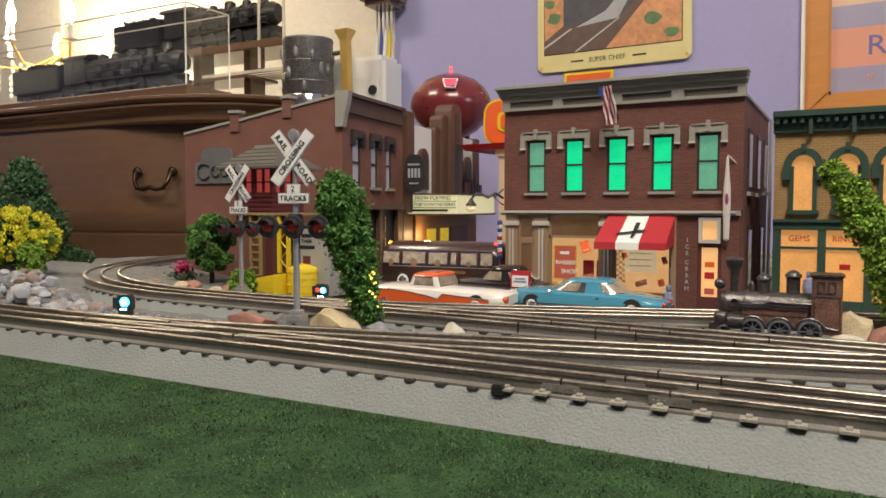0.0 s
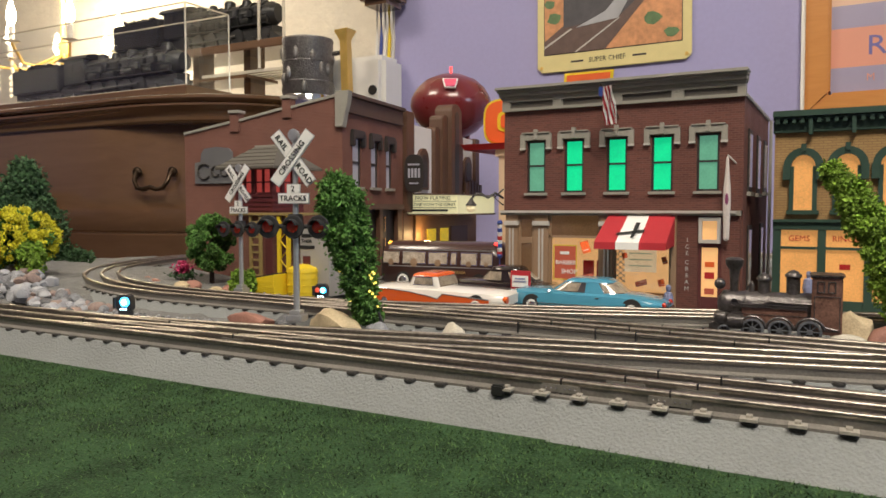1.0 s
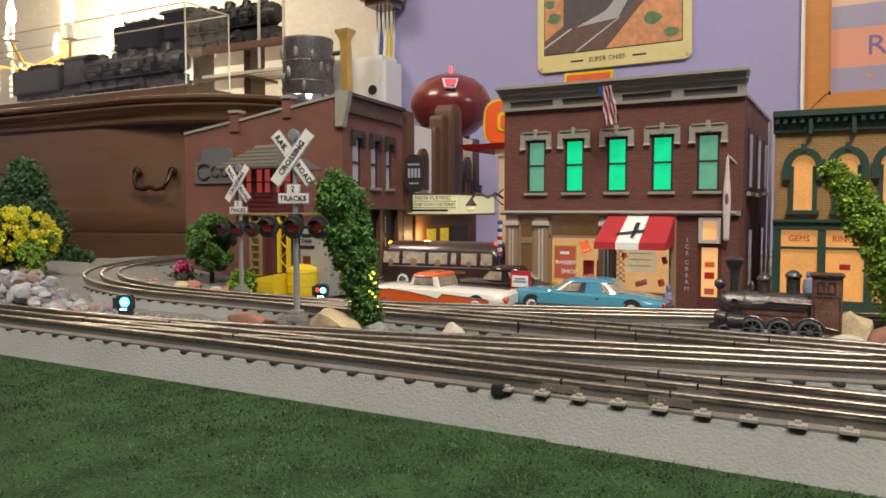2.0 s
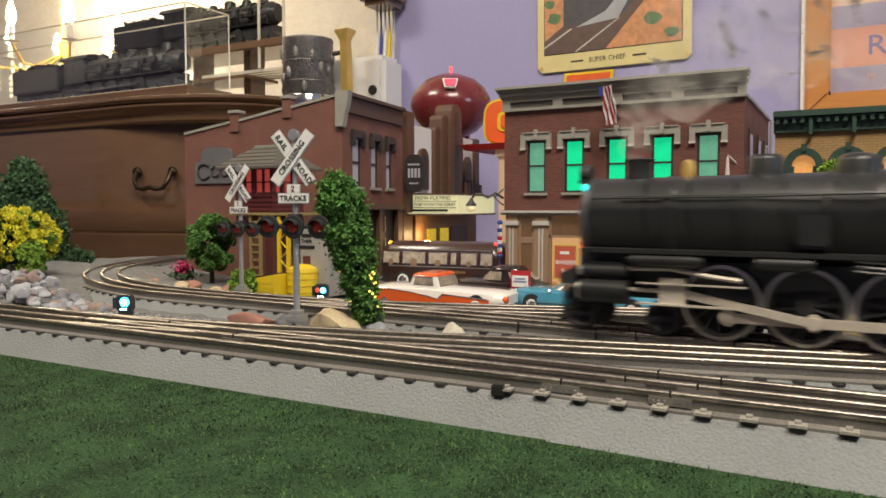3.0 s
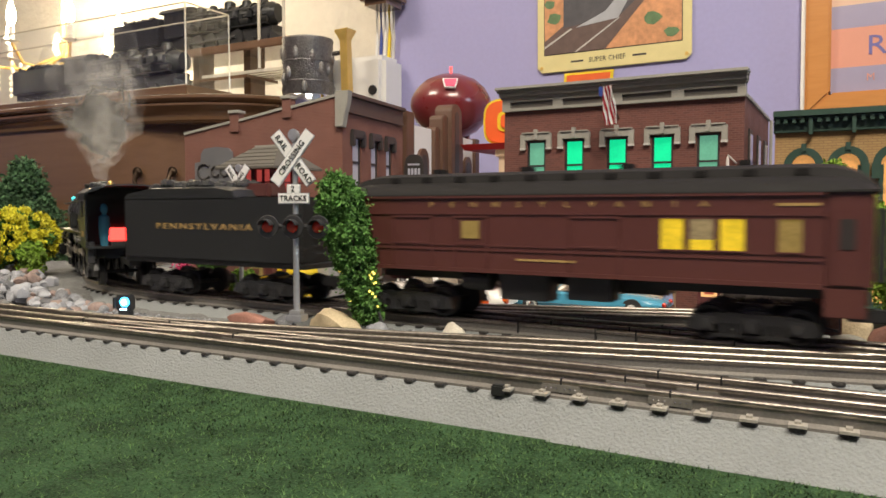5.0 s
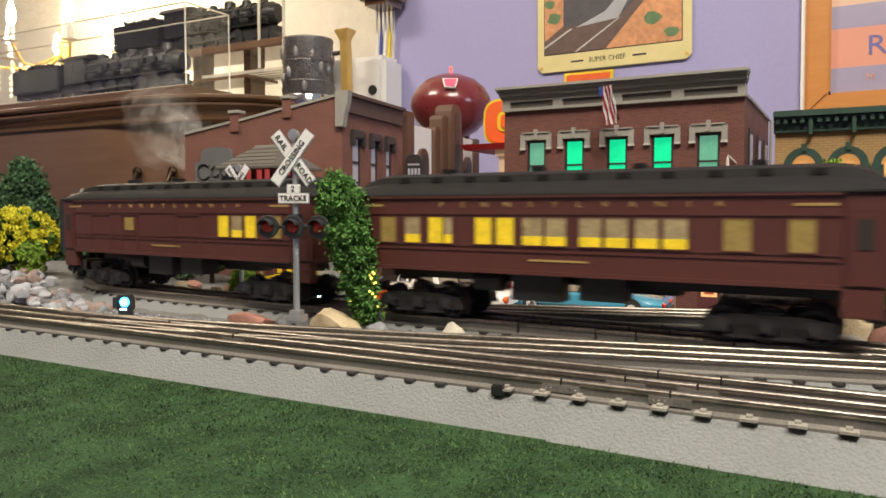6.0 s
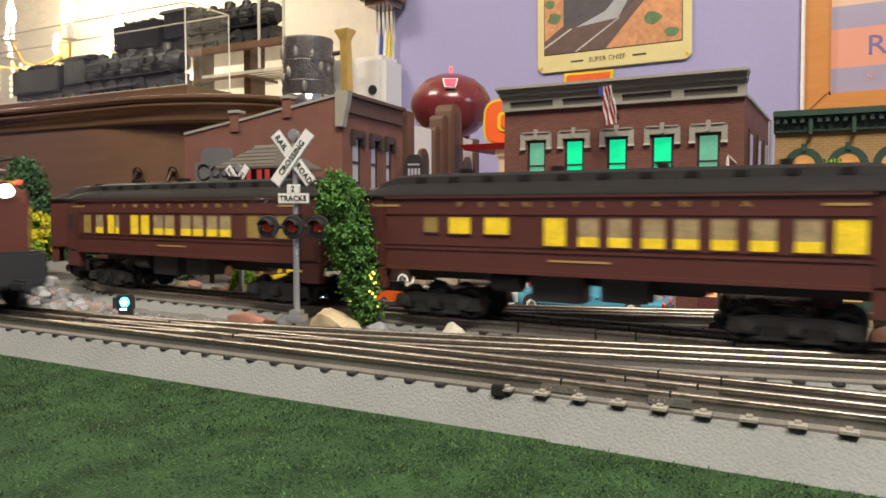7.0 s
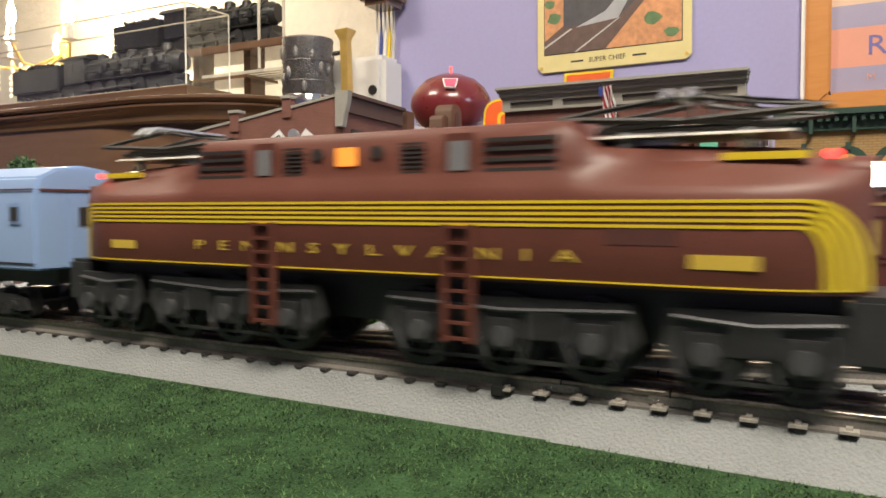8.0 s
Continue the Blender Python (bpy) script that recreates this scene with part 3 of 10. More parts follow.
def coach(label, windows, doors=(), lettered="PENNSYLVANIA", length=0.298):
    """A heavyweight passenger car; x along the car, front at -x, rail top at z = 0."""
    t = thing("passenger_car", label, "train car", "passenger cars of the train")
    h = length / 2
    body_h = h - 0.020
    bm = bmesh.new()
    poly = [(-AX, 0.0295), (AX, 0.0295), (AX, 0.0725), (-AX, 0.0725)]
    prism_x(bm, poly, -body_h, body_h)
    body = part("body", bm, M["tuscan"], t, "tuscan red riveted side panels", bevel=0.0005)
    # belt rails and letter board
    for s in (-1, 1):
        for z0, z1, d in ((0.0290, 0.0312, 0.0010), (0.0412, 0.0422, 0.0006), (0.0438, 0.0446, 0.0005), (0.0618, 0.0627, 0.0007), (0.0712, 0.0728, 0.0012)):
            bm = bmesh.new()
            box(bm, -body_h, body_h, s * (AX + d / 2 - 0.0001) - d / 2, s * (AX + d / 2 - 0.0001) + d / 2, z0, z1)
            part("belt_rail", bm, M["tuscan"], body)
    # end vestibules with open doorways and steps
    for e in (-1, 1):
        a, b = e * body_h, e * (h - 0.001)
        lo, hi = min(a, b), max(a, b)
        bm = bmesh.new()
        box(bm, lo, hi, -AX, AX, 0.0295, 0.0725)
        ves = part("vestibule", bm, M["tuscan"], t, bevel=0.0012)
        for s in (-1, 1):
            y = s * AX
            bm = bmesh.new()
            box(bm, lo + 0.003, hi - 0.004, min(y, y + s * 0.0005), max(y, y + s * 0.0005), 0.0310, 0.0640)
            door = part("vestibule_door", bm, M["tuscan"], ves, bevel=0.0003)
            bm = bmesh.new()
            box(bm, lo + 0.006, hi - 0.007, min(y, y + s * 0.0008), max(y, y + s * 0.0008), 0.0470, 0.0605)
            part("pane", bm, M["sash"], door)
            bm = bmesh.new()
            box(bm, b - e * 0.0105 - 0.0085, b - e * 0.0105 + 0.0085, s * (AX - 0.003) - 0.0029, s * (AX - 0.003) + 0.0029, 0.0165, 0.0297)
            part("steps", bm, M["tuscan"], ves, bevel=0.0003)
        bm = bmesh.new()
        box(bm, h * e - 0.004 * (e < 0), h * e + 0.004 * (e > 0), -0.0105, 0.0105, 0.031, 0.0655)
        part("diaphragm", bm, M["black"], t, "black folded diaphragm", bevel=0.0006)
        bm = bmesh.new()
        box(bm, min(e * (h - 0.012), e * (h + 0.012)), max(e * (h - 0.012), e * (h + 0.012)), -0.004, 0.004, 0.0115, 0.0175)
        box(bm, min(e * (h + 0.006), e * (h + 0.014)), max(e * (h + 0.006), e * (h + 0.014)), -0.0065, 0.0065, 0.0095, 0.0195)
        part("coupler", bm, M["black"], t, bevel=0.0008)
    # roof: clerestory with sloping ends
    def roof_ring(x, k):
        return [(x, -AX - 0.0012, 0.0725), (x, -AX - 0.001, 0.0735), (x, -0.026, 0.0735 + 0.0050 * k), (x, -0.018, 0.0735 + 0.0070 * k), (x, -0.0165, 0.0735 + 0.0110 * k), (x, -0.008, 0.0735 + 0.0130 * k), (x, 0, 0.0735 + 0.0135 * k),
                (x, 0.008, 0.0735 + 0.0130 * k), (x, 0.0165, 0.0735 + 0.0110 * k), (x, 0.018, 0.0735 + 0.0070 * k), (x, 0.026, 0.0735 + 0.0050 * k), (x, AX + 0.001, 0.0735), (x, AX + 0.0012, 0.0725)]
    bm = bmesh.new()
    loft(bm, [roof_ring(x, k) for x, k in ((-h - 0.001, 0.12), (-h + 0.003, 0.42), (-h + 0.009, 0.75), (-h + 0.018, 0.95), (-h + 0.028, 1.0), (h - 0.028, 1.0), (h - 0.018, 0.95), (h - 0.009, 0.75), (h - 0.003, 0.42), (h + 0.001, 0.12))])
    roof = part("roof", bm, M["roofblack"], t, "black clerestory roof", smooth=True)
    for k in range(11):
        bm = bmesh.new()
        box(bm, -0.115 + 0.023 * k, -0.109 + 0.023 * k, -0.0185, -0.0168, 0.0808, 0.0838)
        part("roof_vent", bm, M["roofblack"], roof)
    for k in range(4):
        bm = bmesh.new()
        box(bm, -0.09 + 0.06 * k - 0.003, -0.09 + 0.06 * k + 0.003, -0.005, 0.005, 0.0865, 0.0895)
        part("roof_vent", bm, M["roofblack"], roof, bevel=0.0005)
    # windows
    for x, w, pane, *low in windows:
        for s in (-1, 1):
            bm = bmesh.new()
            z0, z1, f = (low[0] if low else 0.0452), 0.0602, 0.0008
            y = s * AX
            for a, b, c, d in ((x - w / 2 - f, x + w / 2 + f, z0 - f, z0), (x - w / 2 - f, x + w / 2 + f, z1, z1 + f), (x - w / 2 - f, x - w / 2, z0, z1), (x + w / 2, x + w / 2 + f, z0, z1)):
                box(bm, a, b, min(y, y + s * 0.0007), max(y, y + s * 0.0007), c, d)
            win = part("window", bm, M["tuscan"], t)
            bm = bmesh.new()
            box(bm, x - w / 2, x + w / 2, min(y, y + s * 0.0003), max(y, y + s * 0.0003), z0, z1)
            part("pane", bm, M[pane], win)
            # lit lower part of the window: the seat back glows by itself
            if pane == "coachpane":
                bm = bmesh.new()
                zz = z0 + 0.0050
                box(bm, x - w / 2, x + w / 2, min(y, y + s * 0.0005), max(y, y + s * 0.0005), z0, zz)
                part("seat_back", bm, M["yellow_lit"], win)
    for x, w, pane in doors:
        for s in (-1, 1):
            y = s * AX
            bm = bmesh.new()
            f = 0.001
            for a, b, c, d in ((x - w / 2 - f, x - w / 2, 0.032, 0.0612), (x + w / 2, x + w / 2 + f, 0.032, 0.0612), (x - w / 2, x + w / 2, 0.0600, 0.0612), (x - w / 2, x + w / 2, 0.0445, 0.0455)):
                box(bm, a, b, min(y, y + s * 0.0006), max(y, y + s * 0.0006), c, d)
            d = part("baggage_door", bm, M["tuscan"], t)
            if pane:
                bm = bmesh.new()
                box(bm, x - 0.0055, x + 0.0055, min(y, y + s * 0.0005), max(y, y + s * 0.0005), 0.0482, 0.0582)
                part("pane", bm, M[pane], d)
    if lettered:
        for k, c in enumerate(lettered):
            lettering("letter", c, 0.0043, M["dullgold"], body, pose(-0.077 + 0.014 * k, -AX - 0.0002, 0.0672) @ FRONT, width=1.5)
    for x in (-0.128, 0.118):
        bm = bmesh.new()
        box(bm, x - 0.009, x + 0.009, -AX - 0.0003, -AX, 0.0664, 0.0677)
        part("letter_bar", bm, M["dullgold"], body)
    bm = bmesh.new()
    box(bm, -0.022, 0.012, -AX - 0.0003, -AX, 0.0365, 0.0376)
    part("letter_bar", bm, M["dullgold"], body)
    # underframe
    bm = bmesh.new()
    box(bm, -body_h, body_h, -0.006, 0.006, 0.022, 0.0295)
    part("underframe", bm, M["black"], t, bevel=0.0006)
    for x0, x1, y0, y1, z0 in ((-0.035, -0.005, -0.026, -0.012, 0.014), (0.005, 0.030, -0.026, -0.010, 0.016), (-0.05, -0.02, 0.01, 0.026, 0.014), (0.01, 0.05, 0.012, 0.026, 0.017)):
        bm = bmesh.new()
        box(bm, x0, x1, y0, y1, z0, 0.0295)
        part("battery_box", bm, M["black"], t, bevel=0.0006)
    bm = bmesh.new()
    rod(bm, (-0.06, -0.02, 0.0236), (-0.042, -0.02, 0.0236), 0.006, seg=12)
    part("air_tank", bm, M["black"], t, bevel=0.0006)
    for x in (-0.098, 0.098):
        car_truck(t, x, wheelset=WHEEL)
    return t


M["coachpane"] = glow_mat("coach_pane", (0.40, 0.30, 0.15), 0.28, 0.8, 170)
M["dimpane"] = mat("dim_pane", (0.16, 0.11, 0.05), 0.25, vary=0.5, coarse=150, bump=0, glow=(0.5, 0.34, 0.06), power=0.22)
Y, P_, D_ = "yellow_lit", "coachpane", "dimpane"
baggage = coach("tuscan red baggage car with sliding side doors", [(0.062, 0.011, Y), (0.076, 0.011, P_), (0.090, 0.011, Y), (0.115, 0.010, D_)],
                doors=[(-0.0907, 0.0265, None), (-0.051, 0.020, D_), (0.022, 0.026, None)])
row_a = [(-0.1145, 0.011, D_), (-0.0970, 0.0105, P_), (-0.0810, 0.0095, Y), (-0.0725, 0.0055, P_), (-0.0495, 0.0105, Y), (-0.0360, 0.0110, Y)] + [(x, 0.0118, P_) for x in (-0.0195, -0.0060, 0.0132, 0.0272, 0.0425, 0.0567)] + [(0.0853, 0.0125, D_), (0.1130, 0.0110, D_)]
combine = coach("tuscan red coach with lit yellow windows", row_a)
row_b = [(-0.0962, 0.0095, D_, 0.0515), (-0.0768, 0.0140, Y, 0.0508), (-0.0532, 0.0150, Y, 0.0508), (-0.0185, 0.0125, Y)] + [(x, 0.0112, P_) for x in (0.0003, 0.0165, 0.0340, 0.0502, 0.0673, 0.0847, 0.1037)] + [(0.1204, 0.0125, Y)]
diner = coach("tuscan red dining car with lit windows", row_b)
row_c = [(-0.1188, 0.0080, D_), (-0.1052, 0.0112, Y), (-0.0914, 0.0110, Y), (-0.0781, 0.0107, Y), (-0.0545, 0.0120, P_), (-0.0410, 0.0118, Y), (-0.0256, 0.0114, P_), (-0.0116, 0.0114, P_), (0.0064, 0.0098, P_), (0.0217, 0.0125, Y), (0.0362, 0.0101, Y), (0.0489, 0.0090, P_), (0.0640, 0.0110, Y), (0.0775, 0.0110, Y), (0.0910, 0.0110, D_), (0.1130, 0.0080, D_)]
pullman = coach("tuscan red sleeping car with paired lit windows", row_c)


DRIVERS = (-0.0660, -0.0282, 0.0096)
MAIN_ROD = 0.0650


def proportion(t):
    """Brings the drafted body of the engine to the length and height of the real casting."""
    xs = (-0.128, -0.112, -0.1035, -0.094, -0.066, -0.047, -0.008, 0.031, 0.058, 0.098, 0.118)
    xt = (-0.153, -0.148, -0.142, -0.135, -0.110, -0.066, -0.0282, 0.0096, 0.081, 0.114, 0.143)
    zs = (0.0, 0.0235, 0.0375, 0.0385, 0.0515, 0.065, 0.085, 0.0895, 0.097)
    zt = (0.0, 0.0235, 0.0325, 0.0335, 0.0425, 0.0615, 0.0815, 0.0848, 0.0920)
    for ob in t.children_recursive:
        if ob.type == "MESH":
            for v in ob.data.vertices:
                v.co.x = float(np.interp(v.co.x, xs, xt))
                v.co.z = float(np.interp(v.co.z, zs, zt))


def steam_engine():
    t = thing("steam_locomotive", "black steam locomotive with silver side rods pulling the train", "locomotive")
    # x along, front at -x, rail top z = 0
    def ring(x, r, z, n=24):
        return [(x, r * math.cos(2 * math.pi * k / n), z + r * math.sin(2 * math.pi * k / n)) for k in range(n)]
    bm = bmesh.new()
    loft(bm, [ring(x, r, z) for x, r, z in ((-0.098, 0.0205, 0.0645), (-0.060, 0.0210, 0.0645), (-0.0598, 0.0218, 0.0645), (-0.0575, 0.0218, 0.0645), (-0.057, 0.0212, 0.0645), (-0.01, 0.0215, 0.065), (0.024, 0.0222, 0.065), (0.032, 0.0248, 0.065), (0.058, 0.0252, 0.065))])
    boiler = part("boiler", bm, M["engine"], t, "matte black riveted boiler", smooth=True)
    for x in (-0.035, 0.0, 0.022):
        bm = bmesh.new()
        r = 0.0216 if x < 0 else 0.0224
        lathe(bm, [(r - 0.001, -0.0012), (r + 0.0006, -0.0012), (r + 0.0006, 0.0012), (r - 0.001, 0.0012)], (x, 0, 0.065), 28, Euler((0, radians(90), 0)).to_matrix())
        part("boiler_band", bm, M["engine"], boiler, smooth=True)
    bm = bmesh.new()
    loft(bm, [ring(x, r, 0.0645) for x, r in ((-0.1035, 0.009), (-0.1025, 0.016), (-0.099, 0.0198), (-0.097, 0.0214), (-0.0935, 0.0214))])
    part("smokebox_front", bm, M["smokebox"], t, "graphite grey smokebox door", smooth=True)
    bm = bmesh.new()
    lathe(bm, [(0.0068, 0.083), (0.0062, 0.087), (0.0060, 0.094), (0.0068, 0.0965), (0.0060, 0.097), (0.0052, 0.0945), (0.005, 0.086)], (-0.0705, 0, 0), 18)
    part("smokestack", bm, M["engine"], t, smooth=True)
    for x, r, z in ((-0.030, 0.0088, 0.0985), (0.012, 0.0098, 0.0965)):
        bm = bmesh.new()
        lathe(bm, [(r * 1.15, 0.083), (r, 0.087), (r, z - 0.004), (r * 0.85, z - 0.0015), (r * 0.4, z), (0.0004, z + 0.0002)], (x, 0, 0), 18)
        part("dome", bm, M["engine"], t, smooth=True)
    bm = bmesh.new()
    rod(bm, (-0.108, 0, 0.0885), (-0.100, 0, 0.0885), 0.0058, seg=16)
    part("headlight", bm, M["black"], t, bevel=0.0006)
    bm = bmesh.new()
    ball(bm, (-0.0985, -0.0150, 0.0800), 0.0022, u=8, v=6)
    part("marker_lamp", bm, M["teal"], t, "small teal marker lamp")
    bm = bmesh.new()
    box(bm, -0.105, -0.0985, -0.012, 0.012, 0.0825, 0.0845)
    part("lamp_shelf", bm, M["engine"], t)
    # running boards, skirts, firebox
    for s in (-1, 1):
        bm = bmesh.new()
        y0, y1 = sorted((s * 0.018, s * 0.0305))
        box(bm, -0.094, 0.060, y0, y1, 0.0515, 0.0530)
        part("running_board", bm, M["engine"], t)
        bm = bmesh.new()
        y0, y1 = sorted((s * 0.0255, s * 0.0285))
        box(bm, 0.0385, 0.058, y0, y1, 0.0385, 0.0515)
        part("firebox_side", bm, M["ash"], t, "pale ash grey firebox side", bevel=0.0006)
        for x0, x1, z0, r in ((-0.030, -0.004, 0.047, 0.0052), (-0.066, -0.050, 0.0465, 0.0055)):
            bm = bmesh.new()
            rod(bm, (x0, s * 0.0262, z0), (x1, s * 0.0262, z0), r, seg=14)
            part("air_tank", bm, M["engine"], t, bevel=0.001)
        bm = bmesh.new()
        tube(bm, [(-0.09, s * 0.024, 0.074), (-0.03, s * 0.0255, 0.0745), (0.02, s * 0.0275, 0.0755), (0.058, s * 0.0280, 0.0755)], 0.0007, 6)
        part("handrail", bm, M["engine"], t)
        bm = bmesh.new()
        box(bm, -0.012, 0.002, min(s * 0.0235, s * 0.0300), max(s * 0.0235, s * 0.0300), 0.0545, 0.0655)
        part("air_pump", bm, M["engine"], t, bevel=0.0012)
    # frame and pilot
    bm = bmesh.new()
    box(bm, -0.098, 0.034, -0.012, 0.012, 0.018, 0.045)
    box(bm, 0.034, 0.100, -0.012, 0.012, 0.0385, 0.045)
    box(bm, -0.100, -0.070, -0.019, 0.019, 0.040, 0.052)
    part("frame", bm, M["black"], t)
    bm = bmesh.new()
    loft(bm, [[(-0.112, -0.026, 0.026), (-0.112, 0.026, 0.026), (-0.112, 0.026, 0.0345), (-0.112, -0.026, 0.0345)], [(-0.100, -0.026, 0.026), (-0.100, 0.026, 0.026), (-0.100, 0.026, 0.040), (-0.100, -0.026, 0.040)]])
    for k in range(9):
        y = -0.022 + 0.0055 * k
        rod(bm, (-0.110, y, 0.027), (-0.123 + abs(y) * 0.35, y * 0.9, 0.004), 0.0011, seg=5)
    rod(bm, (-0.1235 + 0.006, -0.020, 0.004), (-0.1235, 0, 0.004), 0.0013, seg=5)
    rod(bm, (-0.1235, 0, 0.004), (-0.1235 + 0.006, 0.020, 0.004), 0.0013, seg=5)
    box(bm, -0.128, -0.111, -0.003, 0.003, 0.013, 0.020)
    part("pilot", bm, M["black"], t, "black slatted pilot")
    # cylinders
    for s in (-1, 1):
        bm = bmesh.new()
        rod(bm, (-0.094, s * 0.0262, 0.0235), (-0.066, s * 0.0262, 0.0235), 0.0078, seg=18)
        rod(bm, (-0.093, s * 0.0252, 0.0375), (-0.067, s * 0.0252, 0.0375), 0.0055, seg=16)
        box(bm, -0.090, -0.070, min(s * 0.012, s * 0.028), max(s * 0.012, s * 0.028), 0.022, 0.045)
        part("cylinder", bm, M["engine"], t, bevel=0.0008)
        for z, r in ((0.0235, 0.0060), (0.0375, 0.0040)):
            bm = bmesh.new()
            rod(bm, (-0.0965, s * 0.0258, z), (-0.094, s * 0.0258, z), r, r * 0.9, seg=16)
            part("cylinder_cap", bm, M["steel"], t)
        bm = bmesh.new()
        box(bm, -0.064, -0.034, min(s * 0.0262, s * 0.0282), max(s * 0.0262, s * 0.0282), 0.0290, 0.0302)
        box(bm, -0.064, -0.034, min(s * 0.0262, s * 0.0282), max(s * 0.0262, s * 0.0282), 0.0165, 0.0175)
        part("crosshead_guide", bm, M["rodsteel"], t)
    # cab
    bm = bmesh.new()
    for s in (-1, 1):
        y0, y1 = sorted((s * 0.0310, s * 0.0296))
        for x0, x1, z0, z1 in ((0.058, 0.098, 0.0385, 0.0625), (0.058, 0.066, 0.0625, 0.0805), (0.0735, 0.0755, 0.0625, 0.0805), (0.084, 0.098, 0.0625, 0.0805), (0.058, 0.098, 0.0755, 0.0805)):
            box(bm, x0, x1, y0, y1, z0, z1)
    box(bm, 0.0575, 0.0595, -0.031, 0.031, 0.0385, 0.0805)
    box(bm, 0.058, 0.100, -0.030, 0.030, 0.0375, 0.0400)
    part("cab", bm, M["engine"], t, "black cab with open side windows")
    bm = bmesh.new()
    arc = [(-0.0335, 0.0800), (-0.0335, 0.0810), (-0.028, 0.0850), (-0.018, 0.0883), (0, 0.0897), (0.018, 0.0883), (0.028, 0.0850), (0.0335, 0.0810), (0.0335, 0.0800), (0.018, 0.0868), (0, 0.0880), (-0.018, 0.0868)]
    prism_x(bm, arc, 0.0565, 0.118)
    part("cab_roof", bm, M["engine"], t, smooth=True)
    bm = bmesh.new()
    box(bm, 0.070, 0.086, -0.0315, -0.0310, 0.0510, 0.0545)
    part("number_bar", bm, M["dullgold"], t)
    bm = bmesh.new()
    box(bm, 0.0605, 0.0630, -0.012, 0.012, 0.045, 0.056)
    part("firebox_glow", bm, M["redglow"], t, "glowing red firebox door")
    bm = bmesh.new()
    lathe(bm, [(0.0030, 0.040), (0.0036, 0.048), (0.0046, 0.058), (0.0040, 0.063), (0.0015, 0.064), (0.0026, 0.066), (0.0030, 0.069), (0.0020, 0.072), (0.0003, 0.073)], (0.090, -0.016, 0), 10)
    part("crew_doll", bm, M["bluecar"], t, "tiny painted crew figurine")
    bm = bmesh.new()
    prism_x(bm, [(-0.0272, 0.0515), (0.0272, 0.0515), (0.0268, 0.079), (0.0235, 0.0852), (0.012, 0.0872), (-0.012, 0.0872), (-0.0235, 0.0852), (-0.0268, 0.079)], 0.0345, 0.0575)
    fb = part("square_firebox", bm, M["tender"], t, "flat-sided square-topped firebox", bevel=0.0008)
    for z in (0.0600, 0.0800):
        bm = bmesh.new()
        for s in (-1, 1):
            box(bm, 0.0345, 0.0575, s * 0.0272 - 0.0004, s * 0.0272 + 0.0004, z, z + 0.0008)
        part("firebox_rib", bm, M["engine"], fb)
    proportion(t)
    bm = bmesh.new()
    lathe(bm, [(0.0034, 0.0800), (0.0034, 0.0860), (0.0027, 0.0895), (0.0004, 0.0910)], (-0.087, 0, 0), 14)
    part("bell", bm, M["brass"], t, "small brass bell", smooth=True)
    for x in (0.026, 0.031):
        bm = bmesh.new()
        lathe(bm, [(0.0021, 0.0820), (0.0019, 0.0885), (0.0012, 0.0905), (0.0004, 0.091)], (x, 0.0, 0), 10)
        part("whistle", bm, M["brass"], t, smooth=True)
    for s in (-1, 1):
        for z, x1, mt in ((0.0400, 0.078, "ash"), (0.0375, 0.078, "ash"), (0.0352, 0.070, "black")):
            bm = bmesh.new()
            tube(bm, [(-0.008, s * 0.0280, z + 0.002), (0.022, s * 0.0292, z), (x1, s * 0.0292, z)], 0.0008, 6)
            part("side_pipe", bm, M[mt], t)
        bm = bmesh.new()
        tube(bm, [(-0.118, s * 0.0205, 0.0715), (-0.050, s * 0.0212, 0.0720), (0.012, s * 0.0236, 0.0725), (0.080, s * 0.0285, 0.0728)], 0.0006, 6)
        part("handrail", bm, M["black"], t)
        for k in range(5):
            bm = bmesh.new()
            tube(bm, [(-0.105 + 0.022 * k, s * 0.0150, 0.0780), (-0.105 + 0.022 * k, s * 0.0212, 0.0640), (-0.102 + 0.022 * k, s * 0.0215, 0.0500)], 0.0006, 5)
            part("boiler_pipe", bm, M["roofblack"], t)
    # wheels
    drv = wheel_mesh("driver_wheel", 0.0187, 0.0045, M["black"], spokes=14)
    bm = bmesh.new()
    turn = Euler((radians(90), 0, 0)).to_matrix()
    lathe(bm, [(0.0170, -0.0026), (0.0187, -0.0024), (0.0187, 0.0024), (0.0170, 0.0026), (0.0170, -0.0026)], seg=36, turn=turn)
    tyre = finish(bm, "tyre", M["steel"], smooth=True)
    for x in DRIVERS:
        for s in (-1, 1):
            w = new("driver_wheel", drv)
            w.parent = t
            w.matrix_basis = pose(x, s * 0.0178, 0.0187)
            ty = new("tyre", tyre)
            ty.parent = w
            ty["label"] = "polished steel tyre"
            MOVES.append((w, "spin", 0.0187))
    # side rods and main rods
    for s in (-1, 1):
        y0, y1 = sorted((s * 0.0212, s * 0.0226))
        bm = bmesh.new()
        box(bm, DRIVERS[0], DRIVERS[2], y0, y1, -0.0024, 0.0024)
        for x in DRIVERS:
            rod(bm, (x, y0 - 0.0003, 0), (x, y1 + 0.0003, 0), 0.0043, seg=14)
        r = part("side_rod", bm, M["rodsteel"], t, "polished steel side rod", bevel=0.0003)
        MOVES.append((r, "crank", s))
        bm = bmesh.new()
        y0, y1 = sorted((s * 0.0234, s * 0.0248))
        box(bm, -MAIN_ROD, 0.0, y0, y1, -0.0021, 0.0021)
        rod(bm, (0, y0 - 0.0004, 0), (0, y1 + 0.0004, 0), 0.0032, seg=12)
